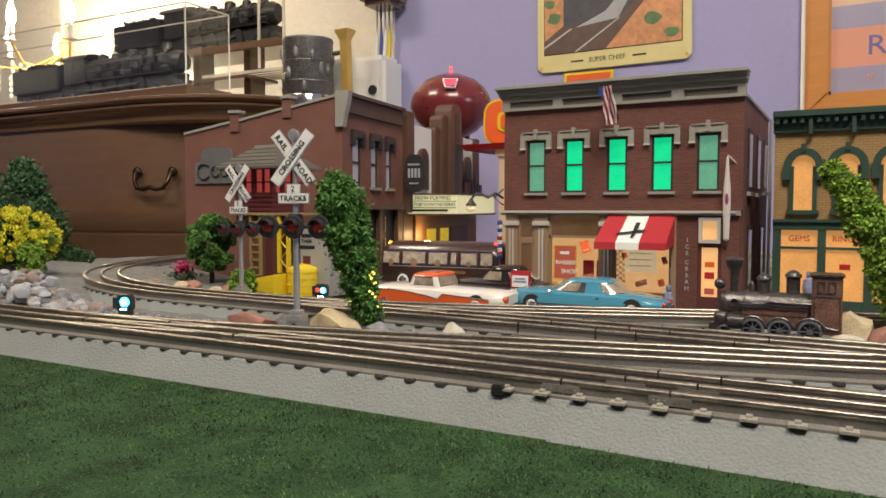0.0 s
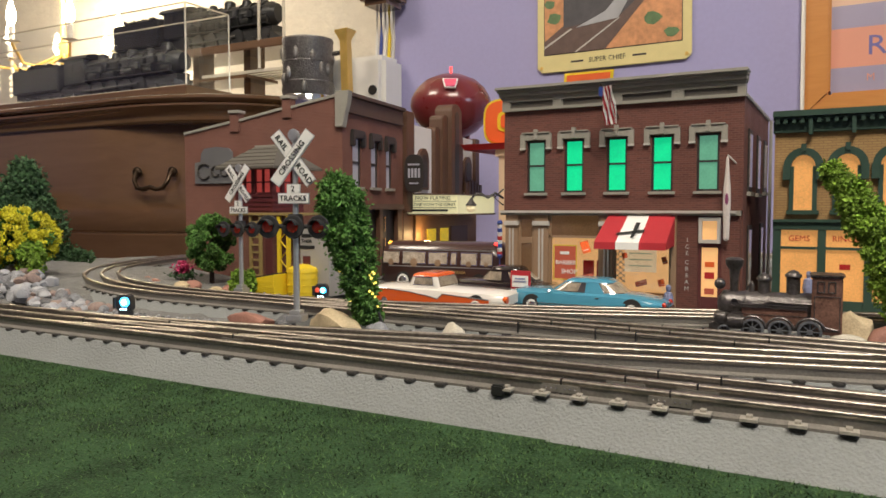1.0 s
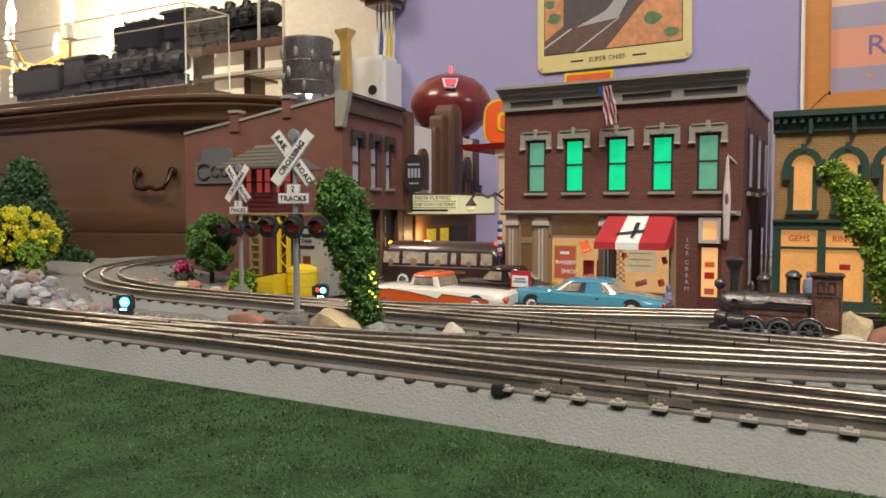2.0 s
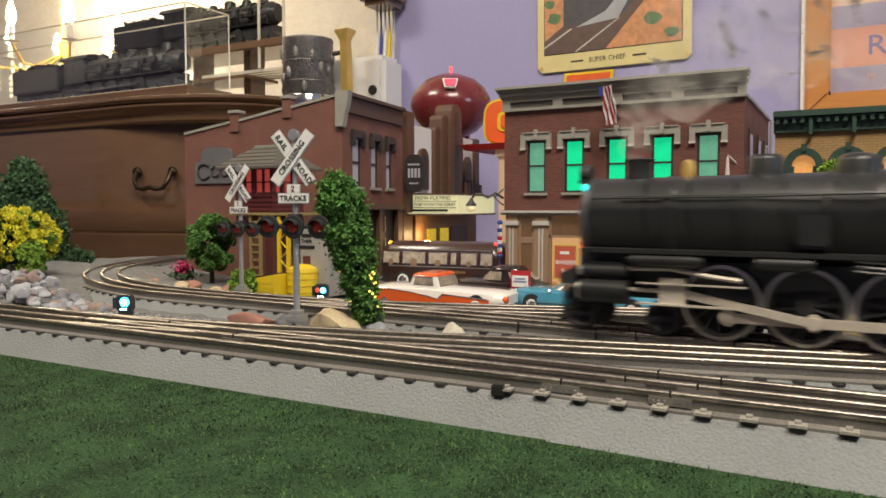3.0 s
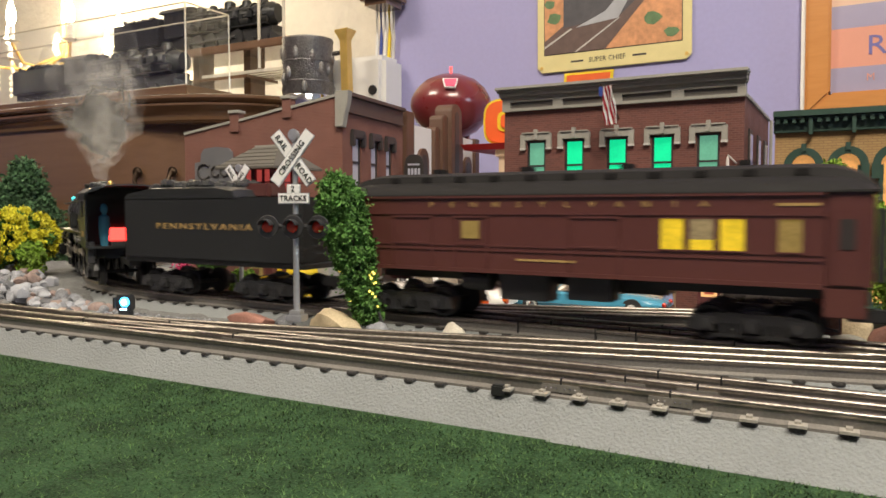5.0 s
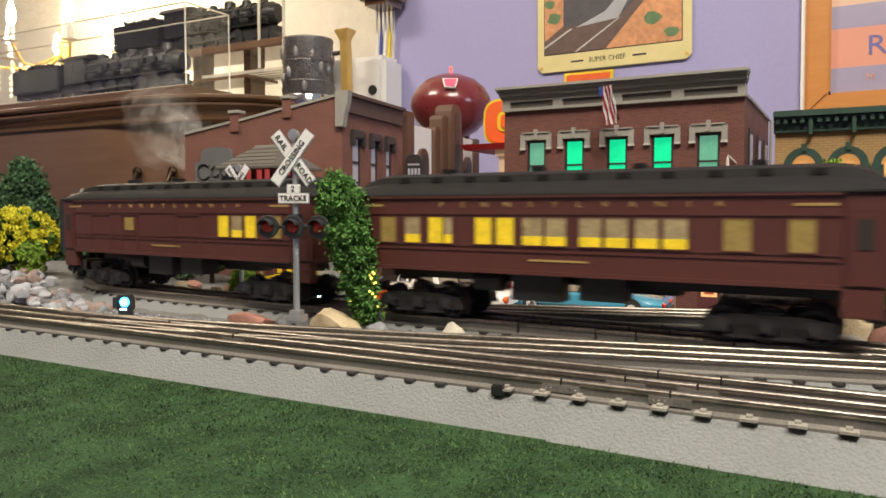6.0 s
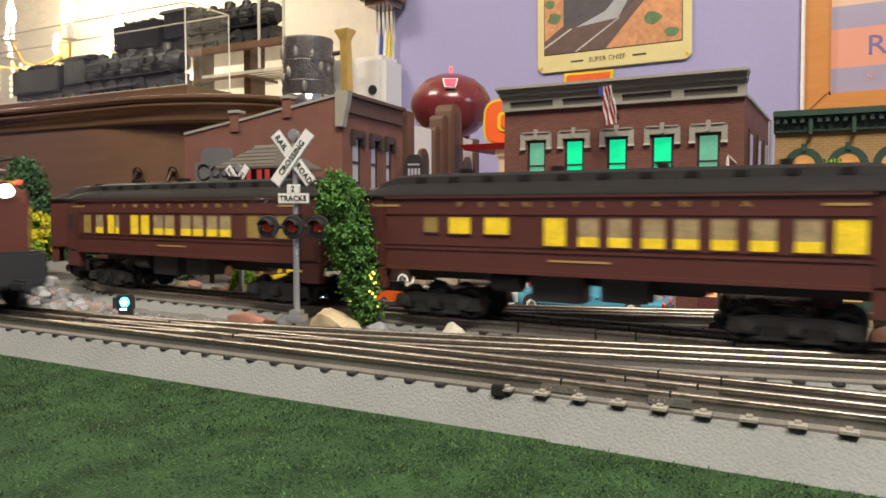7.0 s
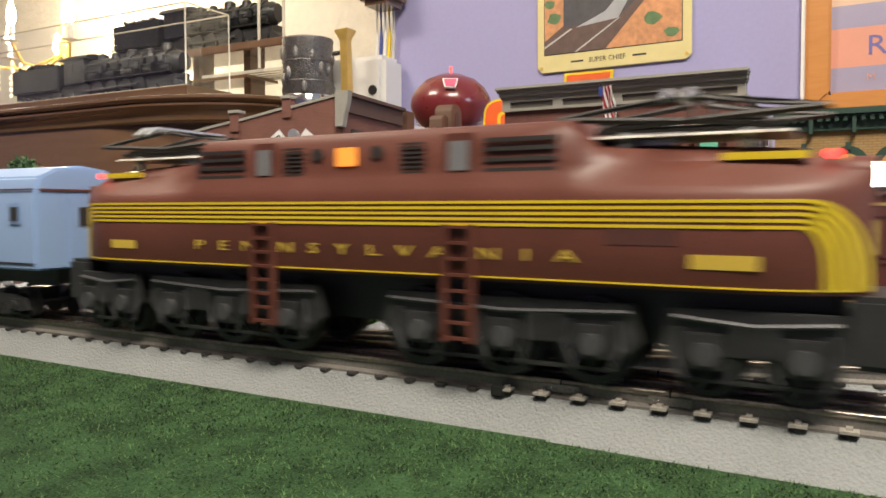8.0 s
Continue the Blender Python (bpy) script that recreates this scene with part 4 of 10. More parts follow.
        rod(bm, (-MAIN_ROD, y0 - 0.0004, 0), (-MAIN_ROD, y1 + 0.0004, 0), 0.0034, seg=12)
        r = part("main_rod", bm, M["rodsteel"], t, "polished steel main rod", bevel=0.0003)
        MOVES.append((r, "main", s))
        bm = bmesh.new()
        box(bm, -0.0065, 0.0065, s * 0.0242 - 0.002, s * 0.0242 + 0.002, -0.0068, 0.0068)
        rod(bm, (-0.030, s * 0.0242, 0), (-0.003, s * 0.0242, 0), 0.0011, seg=8)
        r = part("crosshead", bm, M["rodsteel"], t, "steel crosshead and piston rod")
        MOVES.append((r, "cross", s))
        bm = bmesh.new()
        tube(bm, [(-0.110, s * 0.0268, 0.0345), (-0.088, s * 0.0268, 0.0350), (-0.070, s * 0.0268, 0.0320), (-0.056, s * 0.0268, 0.0305)], 0.0013, 6)
        part("valve_gear", bm, M["rodsteel"], t)
    # pilot truck and trailing truck
    pw = wheelset_mesh(0.0085)
    for x in (-0.139, -0.0948):
        w = new("pilot_wheelset", pw)
        w.parent = t
        w.matrix_basis = pose(x, 0, 0.0085)
        MOVES.append((w, "spin", 0.0085))
    tw = wheelset_mesh(0.0115)
    w = new("trailing_wheelset", tw)
    w.parent = t
    w.matrix_basis = pose(0.085, 0, 0.0115)
    MOVES.append((w, "spin", 0.0115))
    for s in (-1, 1):
        bm = bmesh.new()
        prof = [(0.066, 0.012), (0.069, 0.019), (0.080, 0.022), (0.104, 0.023), (0.108, 0.014), (0.100, 0.008), (0.076, 0.007)]
        loft(bm, [[(a, s * 0.021, b) for a, b in prof], [(a, s * 0.0245, b) for a, b in prof]])
        rod(bm, (0.085, s * 0.0245, 0.0115), (0.085, s * 0.027, 0.0115), 0.0045, seg=10)
        box(bm, 0.094, 0.112, min(s * 0.024, s * 0.029), max(s * 0.024, s * 0.029), 0.020, 0.038)
        part("trailing_truck", bm, M["black"], t, bevel=0.0005)
    bm = bmesh.new()
    box(bm, 0.104, 0.150, -0.004, 0.004, 0.020, 0.025)
    part("drawbar", bm, M["black"], t)
    return t


def tender():
    t = thing("tender", "black coal tender lettered in gold behind the engine", "tender")
    L = 0.088
    bm = bmesh.new()
    poly = [(-0.0305, 0.0275), (0.0305, 0.0275), (0.0305, 0.073), (-0.0305, 0.073)]
    prism_x(bm, poly, -L, L)
    body = part("tank_body", bm, M["tender"], t, "flat black riveted tank", bevel=0.0012)
    bm = bmesh.new()
    prof = [(-L, 0.0725), (L - 0.055, 0.0725), (L - 0.058, 0.0775), (L - 0.075, 0.0800), (-L + 0.030, 0.0800), (-L + 0.004, 0.0765)]
    loft(bm, [[(a, -0.0303, b) for a, b in prof], [(a, -0.024, b + 0.0012) for a, b in prof], [(a, 0.024, b + 0.0012) for a, b in prof], [(a, 0.0303, b) for a, b in prof]])
    part("coal_bunker", bm, M["tender"], t)
    rng = random.Random(3)
    bm = bmesh.new()
    for _ in range(90):
        ball(bm, (rng.uniform(-L + 0.01, L - 0.075), rng.uniform(-0.022, 0.022), rng.uniform(0.0795, 0.084)), rng.uniform(0.0025, 0.005), u=6, v=4)
    tagged(part("coal", bm, M["engine"], t, "heaped black coal"), kind="stuff")
    bm = bmesh.new()
    box(bm, 0.022, 0.046, -0.010, 0.010, 0.0725, 0.0835)
    part("doghouse", bm, M["tuscan"], t, "red doghouse on the tender deck", bevel=0.002)
    bm = bmesh.new()
    box(bm, -L - 0.002, L + 0.006, -0.0285, 0.0285, 0.0245, 0.0278)
    part("frame", bm, M["black"], t)
    lettering("lettering", "PENNSYLVANIA", 0.0062, M["dullgold"], body, pose(0.0, -0.0307, 0.0520) @ FRONT, spacing=1.3, width=1.85)
    for x in (-0.050, 0.052):
        car_truck(t, x, axles=3, gap=0.0185, wheelset=WHEEL)
    for y in (-0.026, 0.026):
        bm = bmesh.new()
        tube(bm, [(L + 0.002, y, 0.03), (L + 0.002, y, 0.076)], 0.0008, 6)
        part("handrail", bm, M["black"], t)
    bm = bmesh.new()
    for k in range(7):
        rod(bm, (L + 0.0015, -0.012, 0.034 + 0.006 * k), (L + 0.0015, 0.0, 0.034 + 0.006 * k), 0.0005, seg=5)
    part("ladder", bm, M["black"], t)
    bm = bmesh.new()
    box(bm, L, L + 0.016, -0.004, 0.004, 0.0115, 0.0185)
    part("coupler", bm, M["black"], t, bevel=0.0008)
    return t


engine = steam_engine()
tank = tender()


def electric_engine():
    t = thing("electric_locomotive", "tuscan red streamlined electric locomotive with five gold pinstripes", "locomotive")
    H = 0.180           # half length of the body
    def width(x):
        a = abs(x)
        if a < 0.138:
            return 0.0305
        k = (a - 0.138) / (H - 0.138)
        return 0.0305 - 0.0150 * k ** 2.0
    def top(x):
        a = abs(x)
        if a < 0.083:
            return 0.0990
        if a < 0.092:
            return 0.0990 - 0.010 * ((a - 0.083) / 0.009)
        if a < 0.150:
            return 0.0890 - 0.003 * ((a - 0.092) / 0.058)
        return 0.086 - 0.012 * ((a - 0.150) / 0.030) ** 2
    def upper(x):
        a = abs(x)
        if a < 0.083:
            return 0.0265
        if a < 0.100:
            return 0.0265 - 0.007 * ((a - 0.083) / 0.017)
        return 0.0195 - 0.006 * ((a - 0.100) / 0.080)
    def ring(x):
        w, h, u = width(x), top(x), min(upper(x), width(x) - 0.001)
        low = 0.0375
        side = [(-w + 0.0004, low), (-w, low + 0.001), (-w, 0.0690), (-w + (w - u) * 0.25, 0.0735), (-u - (w - u) * 0.25, 0.0775), (-u, 0.0815 if h > 0.084 else h - 0.003), (-u + 0.001, h - 0.006), (-u + 0.004, h - 0.0018), (-u * 0.4, h), (0, h + 0.0003)]
        full = side + [(-y, z) for y, z in reversed(side[:-1])]
        return [(x, y, z) for y, z in full]
    xs = [-0.180, -0.1785, -0.175, -0.170, -0.163, -0.155, -0.147, -0.138, -0.125, -0.110, -0.100, -0.092, -0.0875, -0.083, -0.06, -0.03]
    xs = xs + [0.0] + [-x for x in reversed(xs)]
    bm = bmesh.new()
    loft(bm, [ring(x) for x in xs])
    body = part("body", bm, M["tuscan2"], t, "glossy tuscan red streamlined carbody", smooth=True)
    # stripes that follow the side
    def strip(z0, z1, x0, x1, name="pinstripe", material="gold", lift=0.0003, n=40, s=-1):
        bm = bmesh.new()
        pts = [x0 + (x1 - x0) * k / n for k in range(n + 1)]
        rings = []
        for x in pts:
            w = width(x)
            rings.append([(x, s * (w - 0.0004), z0), (x, s * (w + lift), z0), (x, s * (w + lift), z1), (x, s * (w - 0.0004), z1)])
        loft(bm, rings)
        part(name, bm, M[material], body)
    for s in (-1, 1):
        for k in range(5):
            z = 0.0585 + 0.00212 * k
            strip(z, z + 0.0011, -0.158, 0.158, s=s)
        strip(0.0388, 0.0394, -0.176, 0.176, s=s)
        # the stripes widen and sweep down round both noses
        for e in (-1, 1):
            for q in range(5):
                bm = bmesh.new()
                rings = []
                for k in range(17):
                    a = k / 16 * math.pi / 2
                    x = 0.158 + (0.0200 - 0.0032 * (4 - q)) * math.sin(a)
                    zc = 0.0390 + (0.0590 + 0.00212 * q - 0.0390) * math.cos(a) ** 0.75
                    th = 0.00055 + 0.00050 * math.sin(a)
                    dx, dz = math.sin(a) * 0.0010, math.cos(a) * th
                    xo, xi = x + dx, x - dx
                    rings.append([(e * xo, s * (width(xo) + 0.0004), zc + dz), (e * xi, s * (width(xi) + 0.0004), zc - dz), (e * xi, s * (width(xi) - 0.0005), zc - dz), (e * xo, s * (width(xo) - 0.0005), zc + dz)])
                loft(bm, rings)
                part("gold_sweep", bm, M["gold"], body, "gold nose stripe")
    for s in (-1, 1):
        strip(0.0525, 0.0655, 0.098, 0.122, "battery_door", "tuscan3", 0.00015, 8, s)
    for k, c in enumerate("PENNSYLVANIA"):
        lettering("letter", c, 0.0064, M["dullgold2"], body, pose(-0.089 + 0.0155 * k + (0.006 if k > 2 else 0) + (0.006 if k > 8 else 0), -0.0307, 0.0478) @ FRONT, width=1.9)
    for x, w, h in ((-0.132, 0.017, 0.0042), (0.136, 0.0205, 0.0048)):
        bm = bmesh.new()
        box(bm, x - w / 2, x + w / 2, -0.0308, -0.0304, 0.0450, 0.0450 + h)
        part("number_bar", bm, M["dullgold2"], body)
    # louvres, doors, windows on the cab
    for s in (-1, 1):
        y = s * 0.0262
        for x in (-0.070, 0.066):
            for z in (0.0790, 0.0830, 0.0870, 0.0905):
                bm = bmesh.new()
                box(bm, x - 0.014, x + 0.014, min(y, y + s * 0.0009), max(y, y + s * 0.0009), z, z + 0.0016)
                part("louvre", bm, M["sash"], body)
        for x in (-0.045, 0.042):
            bm = bmesh.new()
            box(bm, x - 0.0058, x + 0.0058, min(y, y + s * 0.0008), max(y, y + s * 0.0008), 0.0735, 0.0945)
            d = part("cab_door", bm, M["tuscan2"], body, bevel=0.0003)
            bm = bmesh.new()
            box(bm, x - 0.0038, x + 0.0038, min(y, y + s * 0.0012), max(y, y + s * 0.0012), 0.0800, 0.0915)
            part("pane", bm, M["greypane"], d)
        for x, pane in ((-0.005, "amberpane"),):
            bm = bmesh.new()
            box(bm, x - 0.0048, x + 0.0048, min(y, y + s * 0.0010), max(y, y + s * 0.0010), 0.0830, 0.0910)
            part("cab_window", bm, M[pane], body, "glowing orange cab window", bevel=0.0008)
        for x in (-0.0185, 0.0085):
            bm = bmesh.new()
            rod(bm, (x, y, 0.0885), (x, y + s * 0.0008, 0.0885), 0.0028, seg=12)
            part("porthole", bm, M["sash"], body)
        for x in (-0.030, 0.0235):
            for z in [0.0795 + 0.0019 * k for k in range(7)]:
                bm = bmesh.new()
                box(bm, x - 0.0048, x + 0.0048, min(y, y + s * 0.0009), max(y, y + s * 0.0009), z, z + 0.0009)
                part("louvre", bm, M["sash"], body)
        for x in (-0.0425, 0.0440):
            bm = bmesh.new()
            yy = s * 0.0315
            for a in (-0.0052, 0.0052):
                box(bm, x + a - 0.0011, x + a + 0.0011, yy - 0.0012, yy + 0.0012, 0.0130, 0.0590)
            for k in range(8):
                box(bm, x - 0.005, x + 0.005, yy - 0.001, yy + 0.001, 0.0140 + 0.0062 * k, 0.0152 + 0.0062 * k)
            part("side_ladder", bm, M["tuscan2"], t, "red side ladder")
        for e in (-1, 1):
            bm = bmesh.new()
            x = e * 0.146
            box(bm, x - 0.013, x + 0.013, min(s * 0.016, s * 0.0182), max(s * 0.016, s * 0.0182), 0.0815, 0.0840)
            part("number_board", bm, M["gold"], body)
            bm = bmesh.new()
            ball(bm, (e * 0.1655, s * 0.0165, 0.0828), 0.0022, 0.0016, 0.0016, u=8, v=6)
            part("marker_lamp", bm, M["redglow"], body, "small red marker lamp")
    for e in (-1, 1):
        bm = bmesh.new()
        rod(bm, (e * 0.170, 0, 0.0765), (e * 0.181, 0, 0.0765), 0.0062, seg=18)
        part("headlight", bm, M["tuscan2"], t, bevel=0.0005)
        bm = bmesh.new()
        ball(bm, (e * 0.181, 0, 0.0765), 0.0024, 0.0044, 0.0044, u=14, v=8)
        part("headlight_lens", bm, M["headlight"] if e > 0 else M["chrome"], t, "glowing headlight lens" if e > 0 else "")
        bm = bmesh.new()
        box(bm, min(e * 0.172, e * 0.190), max(e * 0.172, e * 0.190), -0.022, 0.022, 0.014, 0.0375)
        box(bm, min(e * 0.185, e * 0.205), max(e * 0.185, e * 0.205), -0.004, 0.004, 0.012, 0.020)
        part("pilot", bm, M["black"], t, bevel=0.002)
        # folded pantograph with insulators and diamond arms
        p = new("pantograph")
        p.parent = t
        p.empty_display_size = 0.01
        x0 = e * 0.120
        for dx in (-0.020, 0.020):
            for y in (-0.012, 0.012):
                bm = bmesh.new()
                lathe(bm, [(0.0022, 0.086), (0.0028, 0.0885), (0.0018, 0.0895), (0.0026, 0.0915), (0.0015, 0.0930)], (x0 + dx, y, 0), 10)
                part("insulator", bm, M["ash"], p)
        bm = bmesh.new()
        for y in (-0.012, 0.012):
            tube(bm, [(x0 - 0.030, y, 0.0935), (x0 + 0.030, y, 0.0935)], 0.0011, 6)
        for dx in (-0.028, 0.028):
            tube(bm, [(x0 + dx, -0.016, 0.0938), (x0 + dx, 0.016, 0.0938)], 0.0011, 6)
        part("base_frame", bm, M["sash"], p)
        bm = bmesh.new()
        bm.free()
        arms = []
        for y in (-0.013, 0.013):
            arms.append(([(x0 - 0.026, y, 0.0945), (x0 + 0.044, y * 1.15, 0.0985), (x0 + 0.002, y, 0.1045)], 0.0013))
            arms.append(([(x0 + 0.026, y, 0.0945), (x0 - 0.044, y * 1.15, 0.0985), (x0 - 0.002, y, 0.1045)], 0.0013))
        arms.append(([(x0 + 0.044, -0.015, 0.0985), (x0 - 0.020, 0.015, 0.0945)], 0.0006))
        arms.append(([(x0 - 0.044, -0.015, 0.0985), (x0 + 0.020, 0.015, 0.0945)], 0.0006))
        for pts, r in arms:
            bm = bmesh.new()
            tube(bm, pts, r, 6)
            part("arm", bm, M["sash"], p)
        for dx in (-0.0035, 0.0035):
            bm = bmesh.new()
            tube(bm, [(x0 + dx, -0.029, 0.1015), (x0 + dx, -0.023, 0.1055), (x0 + dx, 0.023, 0.1055), (x0 + dx, 0.029, 0.1015)], 0.0011, 6)
            part("contact_bar", bm, M["silver"], p)
        bm = bmesh.new()
        prism_x(bm, [(-0.016, 0.0905), (0.016, 0.0905), (0.014, 0.0918), (-0.014, 0.0918)], x0 - 0.034, x0 + 0.034)
        part("base_plate", bm, M["palegrey"], p, "pale pantograph base plate", bevel=0.0004)
        bm = bmesh.new()
        box(bm, x0 - e * 0.012 - 0.009, x0 - e * 0.012 + 0.009, -0.006, 0.006, 0.0885, 0.0955)
        part("air_cylinder", bm, M["silver"], p, bevel=0.0015)
    # running gear
    bm = bmesh.new()
    box(bm, -0.170, 0.170, -0.012, 0.012, 0.016, 0.0385)
    part("underframe", bm, M["black"], t)
    drv = wheel_mesh("driver_wheel", 0.0165, 0.0045, M["black"], spokes=10)
    small = wheelset_mesh(0.0105)
    for x in (-0.108, -0.074, -0.040, 0.020 - 0.0, 0.054, 0.088):
        for s in (-1, 1):
            w = new("driver_wheel", drv)
            w.parent = t
            w.matrix_basis = pose(x + 0.004, s * 0.0178, 0.0165)
            MOVES.append((w, "spin2", 0.0165))
    for x in (-0.163, -0.139, 0.130, 0.158):
        w = new("pilot_wheelset", small)
        w.parent = t
        w.matrix_basis = pose(x, 0, 0.0105)
        MOVES.append((w, "spin2", 0.0105))
    for x0, x1 in ((-0.174, -0.124), (-0.120, -0.016), (0.010, 0.110), (0.116, 0.174)):
        n = 3 if x1 - x0 > 0.08 else 2
        for s in (1, -1):
            bm = bmesh.new()
            y0, y1 = sorted((s * 0.0232, s * 0.0262))
            prof = [(x0, 0.0175), (x0 + 0.003, 0.0315), (x1 - 0.003, 0.0315), (x1, 0.0175), (x1 - 0.008, 0.0105), (x1 - 0.016, 0.0155), (x0 + 0.016, 0.0155), (x0 + 0.008, 0.0105)]
            loft(bm, [[(a, y0, b) for a, b in prof], [(a, y1, b) for a, b in prof]])
            for k in range(n):
                x = x0 + (x1 - x0) * (k + 0.5) / n
                box(bm, x - 0.0058, x + 0.0058, min(s * 0.026, s * 0.0285), max(s * 0.026, s * 0.0285), 0.0110, 0.0235)
            for k in range(n - 1):
                x = x0 + (x1 - x0) * (k + 1) / n
                for d in (-0.005, 0.0, 0.005):
                    rod(bm, (x + d, s * 0.0272, 0.016), (x + d, s * 0.0272, 0.0265), 0.0018, seg=7)
            f = part("truck_frame", bm, M["gear"], t, bevel=0.0004)
            for k in range(n):
                x = x0 + (x1 - x0) * (k + 0.5) / n
                for d in (-0.0085, 0.0085):
                    bm = bmesh.new()
                    tube(bm, [(x + d, s * 0.0268, 0.0250), (x + d * 1.15, s * 0.0272, 0.0150), (x + d * 0.8, s * 0.0268, 0.0075)], 0.0009, 6)
                    part("brake_hanger", bm, M["smokebox"], f)
            bm = bmesh.new()
            tube(bm, [(x0 + 0.004, s * 0.0270, 0.0285), (x0 + (x1 - x0) * 0.5, s * 0.0276, 0.0265), (x1 - 0.004, s * 0.0270, 0.0285)], 0.0010, 6)
            part("leaf_spring", bm, M["smokebox"], f)
            bm = bmesh.new()
            box(bm, x0 + 0.010, x1 - 0.010, s * 0.0250 - 0.0008, s * 0.0250 + 0.0008, 0.0064, 0.0078)
            part("lower_bar", bm, M["gear"], f)
        for k in range(n):
            x = x0 + (x1 - x0) * (k + 0.5) / n
            bm = bmesh.new()
            rod(bm, (x, -0.0285, 0.0165), (x, -0.0300, 0.0165), 0.0040, seg=12)
            part("journal_cap", bm, M["smokebox"], f)
    # final lengths of the cab, hoods and noses
    xs, xt = (0.0, 0.0435, 0.068, 0.163, 0.181, 0.205), (0.0, 0.0500, 0.0760, 0.1755, 0.1910, 0.215)
    done = set()
    for ob in t.children_recursive:
        if ob.type != "MESH" or ob.name.startswith("letter"):
            continue
        if ob.matrix_basis.translation.length > 0:
            x = ob.matrix_basis.translation.x
            ob.matrix_basis.translation.x = math.copysign(float(np.interp(abs(x), xs, xt)), x)
        elif ob.data.name not in done:
            done.add(ob.data.name)
            for v in ob.data.vertices:
                v.co.x = math.copysign(float(np.interp(abs(v.co.x), xs, xt)), v.co.x)
    return t


M["gear"] = mat("gear_grey_black", (0.040, 0.040, 0.041), 0.42, 0.2, vary=0.5, coarse=120, bump=0.2)
M["dullgold2"] = mat("aged_gold", (0.60, 0.42, 0.06), 0.45, vary=0.15, bump=0)
M["tuscan3"] = mat("dark_tuscan", (0.085, 0.030, 0.024), 0.5, vary=0.15, bump=0.1)
M["greypane"] = mat("grey_pane", (0.20, 0.20, 0.21), 0.15, vary=0.2, bump=0)
M["amberpane"] = glow_mat("amber_pane", (1.0, 0.35, 0.05), 0.7)
gg1 = electric_engine()


def blue_car():
    t = thing("mail_car", "pale blue streamlined car coupled behind the electric engine", "train car")
    bm = bmesh.new()
    poly = [(-0.030, 0.030), (0.030, 0.030), (0.030, 0.074), (0.027, 0.083), (0.016, 0.0885), (0, 0.0905), (-0.016, 0.0885), (-0.027, 0.083), (-0.030, 0.074)]
    prism_x(bm, poly, -0.15, 0.15)
    body = part("body", bm, M["skyblue"], t, bevel=0.0012, smooth=True)
    for s in (-1, 1):
        for k in range(7):
            x = 0.132 - 0.038 * k
            bm = bmesh.new()
            y = s * 0.030
            box(bm, x - 0.0055, x + 0.0055, min(y, y + s * 0.0006), max(y, y + s * 0.0006), 0.056, 0.068)
            w = part("window_frame", bm, M["skyblue"], body, bevel=0.0003)
            bm = bmesh.new()
            box(bm, x - 0.0035, x + 0.0035, min(y, y + s * 0.0009), max(y, y + s * 0.0009), 0.058, 0.066)
            part("pane", bm, M["sash"], w)
        for z in (0.0335, 0.0755):
            bm = bmesh.new()
            box(bm, -0.149, 0.149, min(s * 0.030, s * 0.0305), max(s * 0.030, s * 0.0305), z, z + 0.0009)
            part("trim_line", bm, M["tuscan2"] if z > 0.05 else M["sash"], body)
    bm = bmesh.new()
    box(bm, -0.14, 0.14, -0.010, 0.010, 0.020, 0.030)
    box(bm, -0.05, 0.05, -0.026, 0.026, 0.016, 0.030)
    part("underframe", bm, M["black"], t, bevel=0.001)
    bm = bmesh.new()
    box(bm, 0.15, 0.1515, -0.010, 0.010, 0.031, 0.072)
    door = part("end_door", bm, M["skyblue"], t, bevel=0.0005)
    bm = bmesh.new()
    box(bm, 0.1515, 0.1520, -0.0035, 0.0035, 0.055, 0.066)
    part("pane", bm, M["sash"], door)
    bm = bmesh.new()
    box(bm, 0.1496, 0.1508, -0.027, 0.027, 0.0752, 0.0764)
    part("end_line", bm, M["tuscan2"], t)
    for x in (-0.10, 0.10):
        car_truck(t, x, wheelset=WHEEL)
    return t


mail_car = blue_car()

# speeds in metres a second
V1, V2 = 0.312, 0.458


